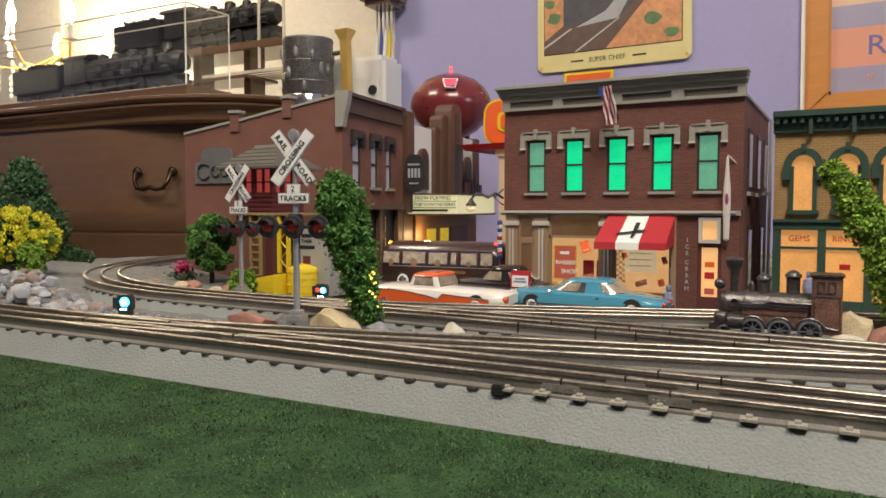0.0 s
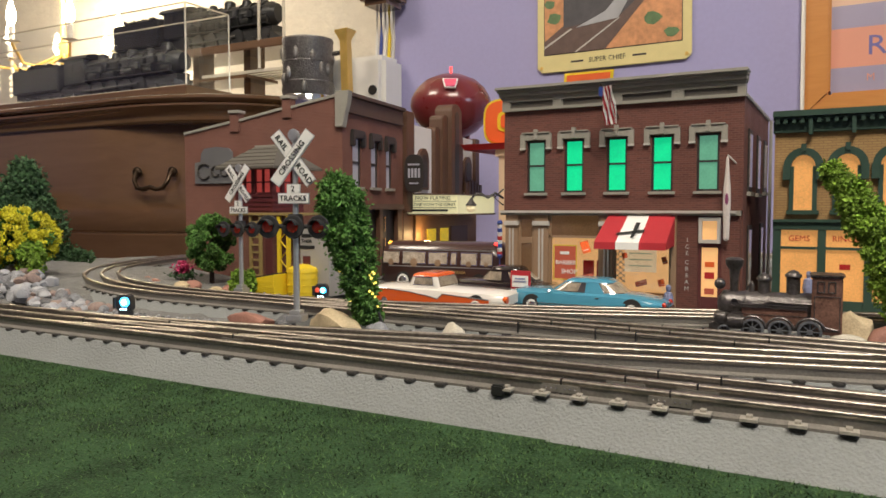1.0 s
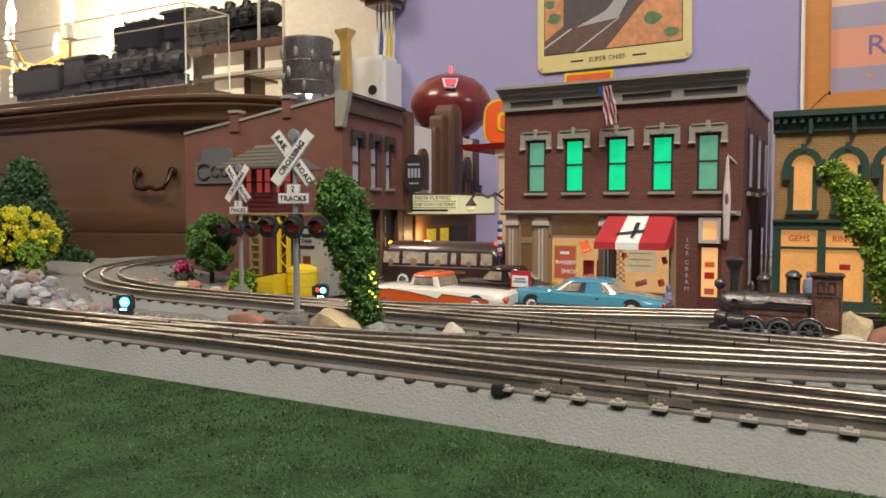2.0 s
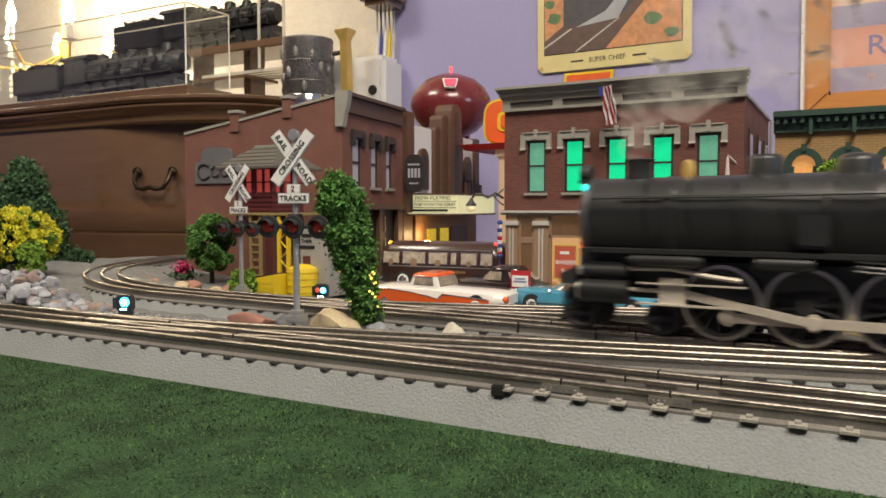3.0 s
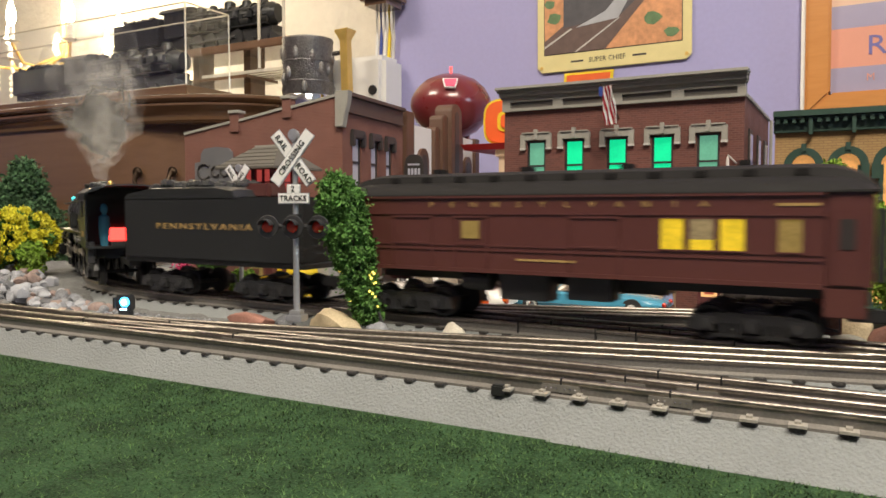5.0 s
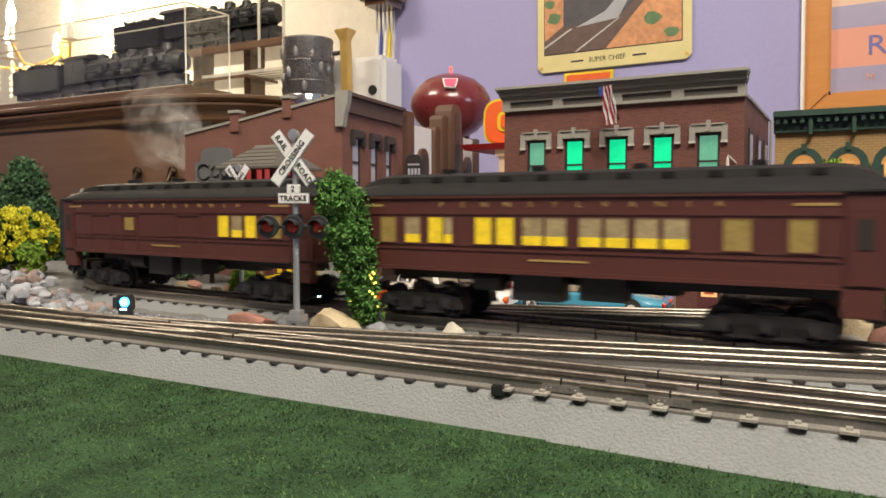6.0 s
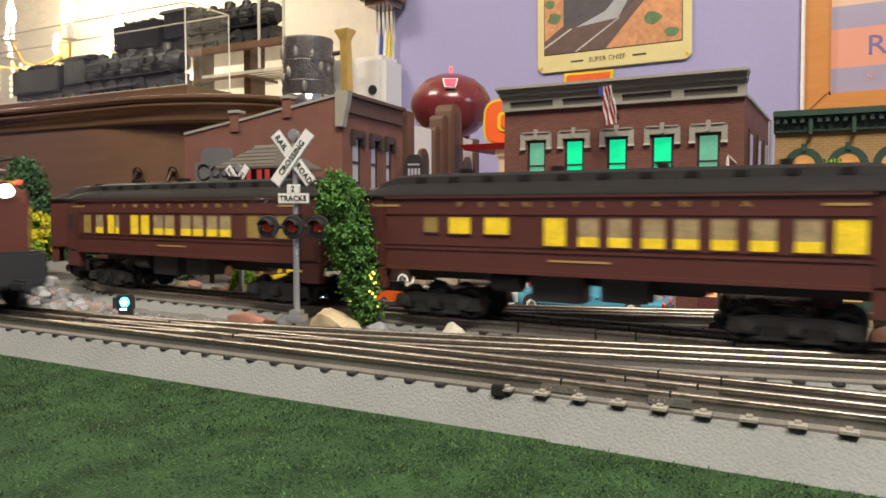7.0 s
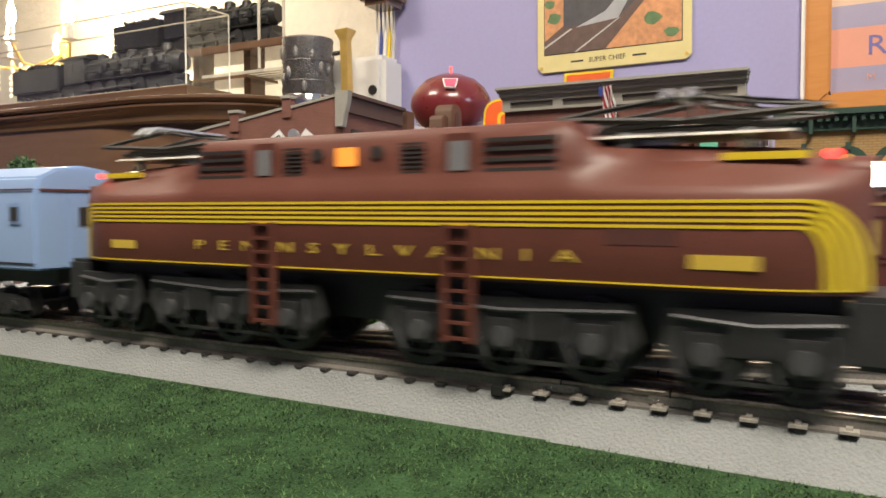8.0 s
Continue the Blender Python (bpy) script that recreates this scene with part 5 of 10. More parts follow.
def motions():
    # far train: (thing, half distance between its trucks, place behind the engine's middle)
    consist = [(engine, 0.05, 0.0), (tank, 0.05, 0.2275), (baggage, 0.098, 0.500), (combine, 0.098, 0.819), (diner, 0.098, 1.143), (pullman, 0.098, 1.469)]
    for ob, half, back in consist:
        rows = []
        for k in range(81):
            t = k * 0.1
            s = S1(t) - back
            x0, y0, _ = far_place(s + half)
            x1, y1, _ = far_place(s - half)
            rows.append((t, pose((x0 + x1) / 2, (y0 + y1) / 2, RAIL, 0, 0, math.degrees(math.atan2(y1 - y0, x1 - x0)))))
        walk(ob, rows)
    lamp = ((0.0, -3.48), (5.0, -1.52), (6.5, -0.762), (7.0, -0.476), (7.1, -0.4195), (7.2, -0.364), (7.3, -0.3115), (7.4, -0.263), (7.5, -0.2165), (7.6, -0.1722), (8.0, 0.008))
    for ob, back in ((gg1, 0.191), (mail_car, 0.191 + 0.367)):
        walk(ob, [(t, pose(x - back, 0.287, RAIL)) for t, x in lamp])
    r, crank = 0.0187, 0.0078
    for ob, kind, v in MOVES:
        if kind in ("spin", "spin2"):
            top = ob.parent
            while top.parent:
                top = top.parent
            second = top in (gg1, mail_car)
            speed, sign = (V2, 1) if second else (V1, -1)
            turn = speed / v / 30
            step = 1 / 30 if turn > 0.7 else 2 / 30
            p = ob.matrix_basis.translation.copy()
            rows = spin_rows(speed, v, p, sign, step)
            if not second:
                rows = [(k * step, pose(*p) @ Matrix.Rotation(-(S1(k * step) - S1(0)) / v, 4, "Y")) for k in range(len(rows))]
            walk(ob, rows)
        else:
            rows = []
            for k in range(121):
                t = k / 15
                a = -(S1(t) - S1(3.3)) / r + (3.55 if v < 0 else 3.55 + math.pi / 2)
                cx, cz = crank * math.sin(a), crank * math.cos(a)
                if kind == "crank":
                    rows.append((t, pose(cx, 0, r + cz)))
                    continue
                px, pz = DRIVERS[1] + cx, r + cz
                zx = 0.0235
                reach = math.sqrt(MAIN_ROD ** 2 - (pz - zx) ** 2)
                if kind == "cross":
                    rows.append((t, pose(px - reach, 0, zx)))
                else:
                    rows.append((t, pose(px, 0, pz, 0, math.degrees(math.atan2(zx - pz, reach)), 0)))
            walk(ob, rows)
    puffs()


def S1(t):
    """Distance of the steam engine's middle along the far track at t seconds."""
    return 0.107 + V1 * (t - 3.3) - 0.0022 * math.log(1 + math.exp((4.15 - t) / 0.1))


def smoke_mat():
    m = bpy.data.materials.new("pale_smoke")
    m.use_nodes = True
    nt = m.node_tree
    nt.nodes.remove(nt.nodes["Principled BSDF"])
    out = nt.nodes["Material Output"]
    tr, di, mx = nt.nodes.new("ShaderNodeBsdfTransparent"), nt.nodes.new("ShaderNodeBsdfDiffuse"), nt.nodes.new("ShaderNodeMixShader")
    co, n, r = nt.nodes.new("ShaderNodeTexCoord"), nt.nodes.new("ShaderNodeTexNoise"), nt.nodes.new("ShaderNodeMapRange")
    n.inputs["Scale"].default_value = 45
    r.inputs["From Min"].default_value, r.inputs["From Max"].default_value = 0.35, 0.7
    r.inputs["To Min"].default_value, r.inputs["To Max"].default_value = 0.0, 0.085
    di.inputs["Color"].default_value = (0.85, 0.80, 0.72, 1)
    nt.links.new(co.outputs["Object"], n.inputs["Vector"])
    nt.links.new(n.outputs["Fac"], r.inputs["Value"])
    nt.links.new(r.outputs["Result"], mx.inputs["Fac"])
    nt.links.new(tr.outputs[0], mx.inputs[1])
    nt.links.new(di.outputs[0], mx.inputs[2])
    nt.links.new(mx.outputs[0], out.inputs["Surface"])
    return m


def puffs():
    """A thin plume of soft puffs over the smokestack, each drifting back and upwards."""
    m = smoke_mat()
    rng = random.Random(77)
    t = thing("smoke_plume", "thin pale plume of smoke above the steam engine", "smoke")
    for i in range(9):
        bm = bmesh.new()
        r = 0.0060 + 0.0042 * i
        bmesh.ops.create_icosphere(bm, subdivisions=4, radius=r)
        o = Vector((rng.uniform(0, 40), rng.uniform(0, 40), 0))
        for v in bm.verts:
            n = v.co.normalized()
            v.co = v.co * (1 + 0.45 * noise.noise(n * 1.6 + o) + 0.2 * noise.noise(n * 4 + o))
            v.co.z *= 1.35
        p = part("puff", bm, m, t, smooth=True)
        p.visible_shadow = False
        sway, ph = 0.003 + 0.0012 * i, rng.uniform(0, 6.28)
        rows = []
        for k in range(81):
            tt = k * 0.1
            x, y, h = far_place(S1(tt) + 0.1137 - 0.0022 * i * i)
            rows.append((tt, pose(x + sway * math.sin(tt * 3 + ph), y + sway * 0.6 * math.cos(tt * 2.6 + ph), RAIL + 0.099 + 0.0150 * i - 0.0006 * i * i, 0, 0, 25 * math.sin(tt + ph))))
        walk(p, rows)

# ================= buildings =================


def wall_with_openings(bm, x0, x1, y0, y1, z0, z1, openings):
    """One connected wall along x with openings (xa, xb, za, zb) through it."""
    xs = sorted({x0, x1, *(o[0] for o in openings), *(o[1] for o in openings)})
    zs = sorted({z0, z1, *(o[2] for o in openings), *(o[3] for o in openings)})
    def solid(i, k):
        if not (0 <= i < len(xs) - 1 and 0 <= k < len(zs) - 1):
            return False
        cx, cz = (xs[i] + xs[i + 1]) / 2, (zs[k] + zs[k + 1]) / 2
        return not any(a < cx < b and c < cz < d for a, b, c, d in openings)
    near = [[bm.verts.new((x, y0, z)) for z in zs] for x in xs]
    far = [[bm.verts.new((x, y1, z)) for z in zs] for x in xs]
    for i in range(len(xs) - 1):
        for k in range(len(zs) - 1):
            if not solid(i, k):
                continue
            bm.faces.new((near[i][k], near[i + 1][k], near[i + 1][k + 1], near[i][k + 1]))
            bm.faces.new((far[i][k], far[i][k + 1], far[i + 1][k + 1], far[i + 1][k]))
            for di, dk, p, q in ((-1, 0, (i, k), (i, k + 1)), (1, 0, (i + 1, k), (i + 1, k + 1)), (0, -1, (i, k), (i + 1, k)), (0, 1, (i, k + 1), (i + 1, k + 1))):
                if not solid(i + di, k + dk):
                    bm.faces.new((near[p[0]][p[1]], near[q[0]][q[1]], far[q[0]][q[1]], far[p[0]][p[1]]))


def sash_window(parent, x, w, z0, z1, y, upper, lower, sash="sash", sill="stonegrey"):
    f = 0.0016
    bm = bmesh.new()
    zm = z0 + (z1 - z0) * 0.52
    for a, b, c, d in ((x - w / 2, x - w / 2 + f, z0, z1), (x + w / 2 - f, x + w / 2, z0, z1), (x - w / 2 + f, x + w / 2 - f, z0, z0 + f), (x - w / 2 + f, x + w / 2 - f, z1 - f, z1), (x - w / 2 + f, x + w / 2 - f, zm - 0.0008, zm + 0.0008)):
        box(bm, a, b, y + 0.0012, y + 0.0035, c, d)
    win = part("window", bm, M[sash], parent, bevel=0.0002)
    for a, b, p in ((z0 + f, zm - 0.0008, lower), (zm + 0.0008, z1 - f, upper)):
        bm = bmesh.new()
        box(bm, x - w / 2 + f, x + w / 2 - f, y + 0.0025, y + 0.0030, a, b)
        part("pane", bm, M[p], win)
    if sill:
        bm = bmesh.new()
        box(bm, x - w / 2 - 0.0022, x + w / 2 + 0.0022, y - 0.0022, y + 0.001, z0 - 0.0024, z0)
        part("sill", bm, M[sill], win, bevel=0.0003)
    return win


def lintel(parent, x, w, z, y, material="stonegrey"):
    bm = bmesh.new()
    a, b = x - w / 2 - 0.0035, x + w / 2 + 0.0035
    box(bm, a, b, y - 0.0022, y + 0.0005, z, z + 0.0055)
    box(bm, a - 0.0008, b + 0.0008, y - 0.0032, y + 0.0005, z + 0.0055, z + 0.0068)
    for e in (a, b):
        box(bm, e - 0.0022 if e == a else e - 0.0022, e + 0.0022, y - 0.0024, y + 0.0005, z - 0.0075, z + 0.0055)
    box(bm, x - 0.0016, x + 0.0016, y - 0.0036, y + 0.0005, z + 0.0005, z + 0.0092)
    l = part("lintel", bm, M[material], parent, "grey carved stone window hood", bevel=0.0003)
    bm = bmesh.new()
    for e in (a, b):
        box(bm, e - 0.0024, e + 0.0024, y - 0.0027, y, z - 0.0079, z - 0.0062)
    part("lintel_foot", bm, M["palegrey"], l)


def brick_store():
    t = thing("brick_store", "brown brick corner store with green lit upper windows", "building")
    x0, x1, y, top = -0.2660, -0.0710, 0.600, 0.1685
    zb = 0.0835
    wins = [(-0.2365, "green2", "green2"), (-0.2030, "green1", "green1"), (-0.1670, "green1", "green1"), (-0.1310, "green1", "green1"), (-0.0965, "green2", "green2")]
    w = 0.0165
    bm = bmesh.new()
    wall_with_openings(bm, x0, x1, y, y + 0.005, zb, top, [(x - w / 2, x + w / 2, 0.0985, 0.1425) for x, _, _ in wins])
    part("front_wall", bm, M["brick"], t, "fine brown brickwork")
    bm = bmesh.new()
    box(bm, x0, x0 + 0.005, y + 0.005, y + 0.182, GROUND - 0.004, top)
    part("side_wall", bm, M["brick"], t)
    bm = bmesh.new()
    box(bm, x1 - 0.005, x1, y + 0.005, y + 0.182, GROUND - 0.004, top)
    side = part("side_wall", bm, M["brick"], t)
    bm = bmesh.new()
    box(bm, x0 + 0.005, x1 - 0.005, y + 0.177, y + 0.182, GROUND - 0.004, top)
    part("back_wall", bm, M["brick"], t)
    bm = bmesh.new()
    box(bm, x0 + 0.005, x1 - 0.005, y + 0.005, y + 0.177, top - 0.008, top - 0.006)
    part("roof", bm, M["roofing"], t)
    bm = bmesh.new()
    box(bm, x0 + 0.005, x1 - 0.005, y + 0.005, y + 0.177, zb + 0.002, zb + 0.004)
    part("upper_floor", bm, M["cream"], t)
    bm = bmesh.new()
    box(bm, x1 - 0.006, x1 + 0.0015, y + 0.004, y + 0.184, top, top + 0.003)
    part("coping", bm, M["stonegrey"], t, bevel=0.0004)
    for yy, z0, z1 in ((y + 0.035, 0.098, 0.147), (y + 0.095, 0.098, 0.147), (y + 0.150, 0.10, 0.147), (y + 0.04, 0.02, 0.072), (y + 0.13, 0.02, 0.072)):
        bm = bmesh.new()
        box(bm, x1, x1 + 0.0012, yy - 0.011, yy + 0.011, z0, z1)
        s = part("side_window", bm, M["sash"], side, bevel=0.0002)
        bm = bmesh.new()
        box(bm, x1, x1 + 0.0030, yy - 0.013, yy + 0.013, z0 - 0.003, z0)
        part("sill", bm, M["stonegrey"], s)
        bm = bmesh.new()
        box(bm, x1 + 0.0008, x1 + 0.0016, yy - 0.008, yy + 0.008, z0 + 0.004, z1 - 0.004)
        part("pane", bm, M["carglass"], s)
    bm = bmesh.new()
    tube(bm, [(x1 + 0.003, y + 0.176, top), (x1 + 0.003, y + 0.176, GROUND)], 0.0015)
    part("downpipe", bm, M["stonegrey"], t)
    for x, up, low in wins:
        sash_window(t, x, w, 0.0985, 0.1425, y, up, low)
        lintel(t, x, w, 0.1430, y)
    # cornice: frieze with four sunk panels and a projecting crown
    bm = bmesh.new()
    wall_with_openings(bm, x0 - 0.001, x1 + 0.001, y - 0.003, y + 0.004, top, 0.1790, [(a, a + 0.0385, top + 0.0024, top + 0.0078) for a in (-0.2595, -0.2125, -0.1625, -0.1145)])
    part("frieze", bm, M["stonegrey"], t, "grey stone frieze")
    bm = bmesh.new()
    box(bm, x0, x1, y - 0.001, y + 0.004, top + 0.001, 0.178)
    part("frieze_panel", bm, M["sash2"], t)
    for k, (z0, z1, d) in enumerate(((0.1788, 0.1805, 0.0045), (0.1805, 0.1838, 0.0062), (0.1838, 0.1858, 0.0085), (0.1858, 0.1885, 0.0105))):
        bm = bmesh.new()
        box(bm, x0 - d * 0.5, x1 + 0.001 + d * 0.2, y - d, y + 0.005, z0, z1)
        part("cornice", bm, M["stonegrey"], t, bevel=0.0005)
    # band over the shop front
    bm = bmesh.new()
    box(bm, x0 - 0.002, x1 - 0.001, y - 0.004, y + 0.004, 0.0795, 0.0835)
    part("shop_band", bm, M["stonegrey"], t, bevel=0.0004)
    bm = bmesh.new()
    box(bm, x0 - 0.002, x1 - 0.004, y - 0.0055, y - 0.004, 0.0815, 0.0833)
    part("band_strip", bm, M["palegrey"], t)
    # shop front
    def post(a, b, z0=GROUND - 0.003, z1=0.0795, material="cream", d=0.002):
        bm = bmesh.new()
        box(bm, a, b, y - d, y + 0.004, z0, z1)
        return part("pilaster", bm, M[material], t, bevel=0.0003)
    for a, b in ((-0.2640, -0.2525), (-0.2375, -0.2245), (-0.1795, -0.1690)):
        p = post(a, b)
        bm = bmesh.new()
        box(bm, a - 0.001, b + 0.001, y - 0.004, y, 0.0705, 0.0745)
        part("pilaster_cap", bm, M["palegrey"], p, bevel=0.0003)
        bm = bmesh.new()
        box(bm, a - 0.001, b + 0.001, y - 0.004, y, GROUND - 0.003, 0.0165)
        part("pilaster_foot", bm, M["palegrey"], p, bevel=0.0003)
        for off in (-0.0015, 0.0015):
            bm = bmesh.new()
            box(bm, (a + b) / 2 + off - 0.0007, (a + b) / 2 + off + 0.0007, y - 0.0028, y - 0.002, 0.0175, 0.068)
            part("fluting", bm, M["palegrey"], p)
    post(-0.1225, -0.1185, d=0.003)
    p = post(-0.1185, -0.1025, material="brick", d=0.001)
    for k, c in enumerate("ICECREAM"):
        lettering("letter", c, 0.0046, M["palegrey"], p, pose(-0.1105, y - 0.0013, 0.0605 - 0.0051 * k - (0.002 if k > 2 else 0)) @ FRONT)
    post(-0.0855, -0.0720, material="brick", d=0.001)
    # shop windows: lower wall, transom, frame
    for a, b, z0 in ((-0.2245, -0.1795, 0.0195), (-0.1690, -0.1225, 0.0165)):
        bm = bmesh.new()
        box(bm, a, b, y, y + 0.003, GROUND - 0.003, z0)
        box(bm, a, b, y, y + 0.003, 0.0605, 0.0625)
        box(bm, a, a + 0.002, y, y + 0.003, z0, 0.0795)
        box(bm, b - 0.002, b, y, y + 0.003, z0, 0.0795)
        part("shop_window_frame", bm, M["cream"], t)
        for za, zc in ((z0, 0.0605), (0.0625, 0.0795)):
            bm = bmesh.new()
            box(bm, a + 0.002, b - 0.002, y + 0.001, y + 0.0014, za, zc)
            ob = part("shop_glass", bm, M["clear"] if za < 0.06 else M["transom"], t)
            ob.visible_shadow = False
    # interior room behind the glass; its back wall glows in place of lamplight
    bm = bmesh.new()
    box(bm, x0 + 0.006, x1 - 0.006, y + 0.055, y + 0.057, GROUND, zb)
    part("shop_back_wall", bm, M["warm2"], t, "cream interior wall with the shop light as its own glow")
    bm = bmesh.new()
    box(bm, x0 + 0.006, x1 - 0.006, y + 0.004, y + 0.057, GROUND + 0.001, GROUND + 0.003)
    part("shop_floor", bm, M["cream"], t)
    for a, b, z0, z1, m in ((-0.215, -0.2035, 0.018, 0.040, "signred"), (-0.198, -0.188, 0.046, 0.060, "orangesign"), (-0.199, -0.183, 0.020, 0.032, "signred"), (-0.163, -0.157, 0.044, 0.050, "orangesign"), (-0.153, -0.140, 0.022, 0.028, "signred"), (-0.134, -0.127, 0.022, 0.030, "orangesign"), (-0.131, -0.1255, 0.040, 0.048, "orangesign"), (-0.160, -0.1345, 0.034, 0.054, "posterpale")):
        bm = bmesh.new()
        tilt = 0 if m == "posterpale" else (26 if int(a * 1e4) % 2 else -18)
        hw, hh = (b - a) / 2, (z1 - z0) / 2
        if m != "posterpale":
            hw, hh = hw * 0.72, hh * 0.72
        box(bm, -hw, hw, -0.0002, 0.0002, -hh, hh, pose((a + b) / 2, y + 0.002, (z0 + z1) / 2, 0, tilt, 0))
        p = part("window_poster", bm, M[m], t, bevel=0.0001)
        for k in range(3 if m == "posterpale" else 1):
            bm = bmesh.new()
            zz = -hh * 0.5 + hh * 0.5 * k
            box(bm, -hw * 0.7, hw * 0.7, -0.0005, -0.0002, zz - hh * 0.05, zz + hh * 0.05, pose((a + b) / 2, y + 0.002, (z0 + z1) / 2, 0, tilt, 0))
            part("poster_print", bm, M["lattice2"] if m == "posterpale" else M["signwhite"], p)
    bm = bmesh.new()
    box(bm, -0.2195, -0.2010, y + 0.0006, y + 0.0009, 0.026, 0.0535)
    sg = part("window_sign", bm, M["signred"], t, "red barber shop window sign")
    lettering("letters", "BARBER", 0.0052, M["signwhite"], sg, pose(-0.2095, y + 0.0004, 0.0395) @ FRONT)
    lettering("letters", "SHOP", 0.0056, M["signwhite"], sg, pose(-0.2065, y + 0.0004, 0.0320) @ FRONT)
    bm = bmesh.new()
    for a, b, c, d in ((-0.2205, -0.2000, 0.0250, 0.0257), (-0.2205, -0.2000, 0.0538, 0.0545), (-0.2205, -0.2198, 0.0257, 0.0538), (-0.2007, -0.2000, 0.0257, 0.0538)):
        box(bm, a, b, y + 0.0003, y + 0.0007, c, d)
    part("sign_border", bm, M["gold"], sg)
    bm = bmesh.new()
    box(bm, -0.2145, -0.2065, y + 0.0002, y + 0.0006, 0.0465, 0.0490)
    part("letter_bar", bm, M["signwhite"], sg)
    for x in (-0.199, -0.187):
        bm = bmesh.new()
        box(bm, x - 0.0045, x + 0.0045, y + 0.020, y + 0.030, GROUND + 0.014, GROUND + 0.018)
        box(bm, x - 0.0045, x + 0.0045, y + 0.029, y + 0.032, GROUND + 0.018, GROUND + 0.031)
        rod(bm, (x, y + 0.025, GROUND + 0.003), (x, y + 0.025, GROUND + 0.014), 0.0016, seg=8)
        part("barber_chair", bm, M["awningred"], t, "red padded barber chair")
    for k in range(9):
        for tilt in (-40, 40):
            bm = bmesh.new()
            box(bm, -0.0048, 0.0048, -0.0002, 0.0002, -0.0003, 0.0003, pose(-0.1635, y + 0.0026 + 0.0004 * (tilt > 0), 0.0195 + 0.0044 * k, 0, tilt, 0))
            part("lattice_strip", bm, M["palegrey"], t)
    # left door and right door
    for a, b, paint in ((-0.2525, -0.2375, "cream"), (-0.1025, -0.0855, "brick3")):
        bm = bmesh.new()
        box(bm, a, a + 0.0025, y, y + 0.003, GROUND - 0.003, 0.0795)
        box(bm, b - 0.0025, b, y, y + 0.003, GROUND - 0.003, 0.0795)
        box(bm, a + 0.0025, b - 0.0025, y, y + 0.003, GROUND - 0.003, 0.017)
        box(bm, a + 0.0025, b - 0.0025, y, y + 0.003, 0.055, 0.0605)
        box(bm, a + 0.0025, b - 0.0025, y, y + 0.003, 0.076, 0.0795)
        d = part("shop_door", bm, M[paint], t, bevel=0.0003)
        bm = bmesh.new()
        box(bm, a + 0.0025, b - 0.0025, y + 0.001, y + 0.0016, 0.017, 0.055)
        box(bm, a + 0.0025, b - 0.0025, y + 0.001, y + 0.0016, 0.0605, 0.076)
        part("pane", bm, M["warm2"] if a > -0.2 else M["transom"], d)
        if a > -0.2:
            for z0, z1, m in ((0.040, 0.044, "orangesign"), (0.031, 0.036, "redpaint"), (0.019, 0.0235, "signred")):
                bm = bmesh.new()
                box(bm, a + 0.005, b - 0.005, y + 0.0004, y + 0.0008, z0, z1)
                part("door_sticker", bm, M[m], d)
            bm = bmesh.new()
            for p0, p1, q0, q1 in ((a + 0.0005, b - 0.0005, 0.0585, 0.0612), (a + 0.0005, b - 0.0005, 0.0755, 0.0782), (a + 0.0005, a + 0.003, 0.0612, 0.0755), (b - 0.003, b - 0.0005, 0.0612, 0.0755)):
                box(bm, p0, p1, y - 0.003, y, q0, q1)
            part("transom_frame", bm, M["palegrey"], d, "pale square frame")
    # awning in three stripes with a sloping front and valance
    aw = new("awning")
    aw.parent = t
    aw["label"] = "red and white striped shop awning"
    cuts = [-0.1725, -0.1565, -0.1395, -0.1205]
    for k in range(3):
        a, b = cuts[k], cuts[k + 1]
        a2, b2 = a - 0.0035 + k * 0.0010, b - 0.0035 + (k + 1) * 0.0010
        bm = bmesh.new()
        loft(bm, [[(a, y - 0.003, 0.0795), (b, y - 0.003, 0.0795), (b, y - 0.003, 0.0780), (a, y - 0.003, 0.0780)],
                  [(a2, y - 0.030, 0.0590), (b2, y - 0.030, 0.0590), (b2, y - 0.030, 0.0578), (a2, y - 0.030, 0.0578)],
                  [(a2, y - 0.0305, 0.0535), (b2, y - 0.0305, 0.0535), (b2, y - 0.0298, 0.0535), (a2, y - 0.0298, 0.0535)]])
        part("awning_stripe", bm, M["signwhite"] if k == 1 else M["awningred"], aw)
    for xx, dx in ((cuts[0], -0.0035), (cuts[3], -0.0005)):
        bm = bmesh.new()
        bm.faces.new([bm.verts.new(p) for p in ((xx, y - 0.003, 0.0790), (xx + dx, y - 0.0298, 0.0585), (xx + dx, y - 0.0298, 0.0538), (xx, y - 0.003, 0.0560))])
        r = bmesh.ops.extrude_face_region(bm, geom=bm.faces[:])
        bmesh.ops.translate(bm, verts=[v for v in r["geom"] if isinstance(v, bmesh.types.BMVert)], vec=(0.0006, 0, 0))
        part("awning_side", bm, M["awningred"], aw)
    bm = bmesh.new()
    for pts in ([(-0.1585, 0.0655), (-0.1370, 0.0685), (-0.1370, 0.0665), (-0.1585, 0.0643)], [(-0.1455, 0.0735), (-0.1420, 0.0735), (-0.1440, 0.0620), (-0.1465, 0.0620)]):
        def onto(x, z):
            k = (0.0795 - z) / (0.0795 - 0.0590)
            return (x - 0.002, y - 0.003 - 0.027 * k - 0.0009, z + 0.0006)
        ring = [onto(x, z) for x, z in pts]
        loft(bm, [ring, [(a, b - 0.0003, c) for a, b, c in ring]])
    part("awning_emblem", bm, M["ink"], aw)
    return t


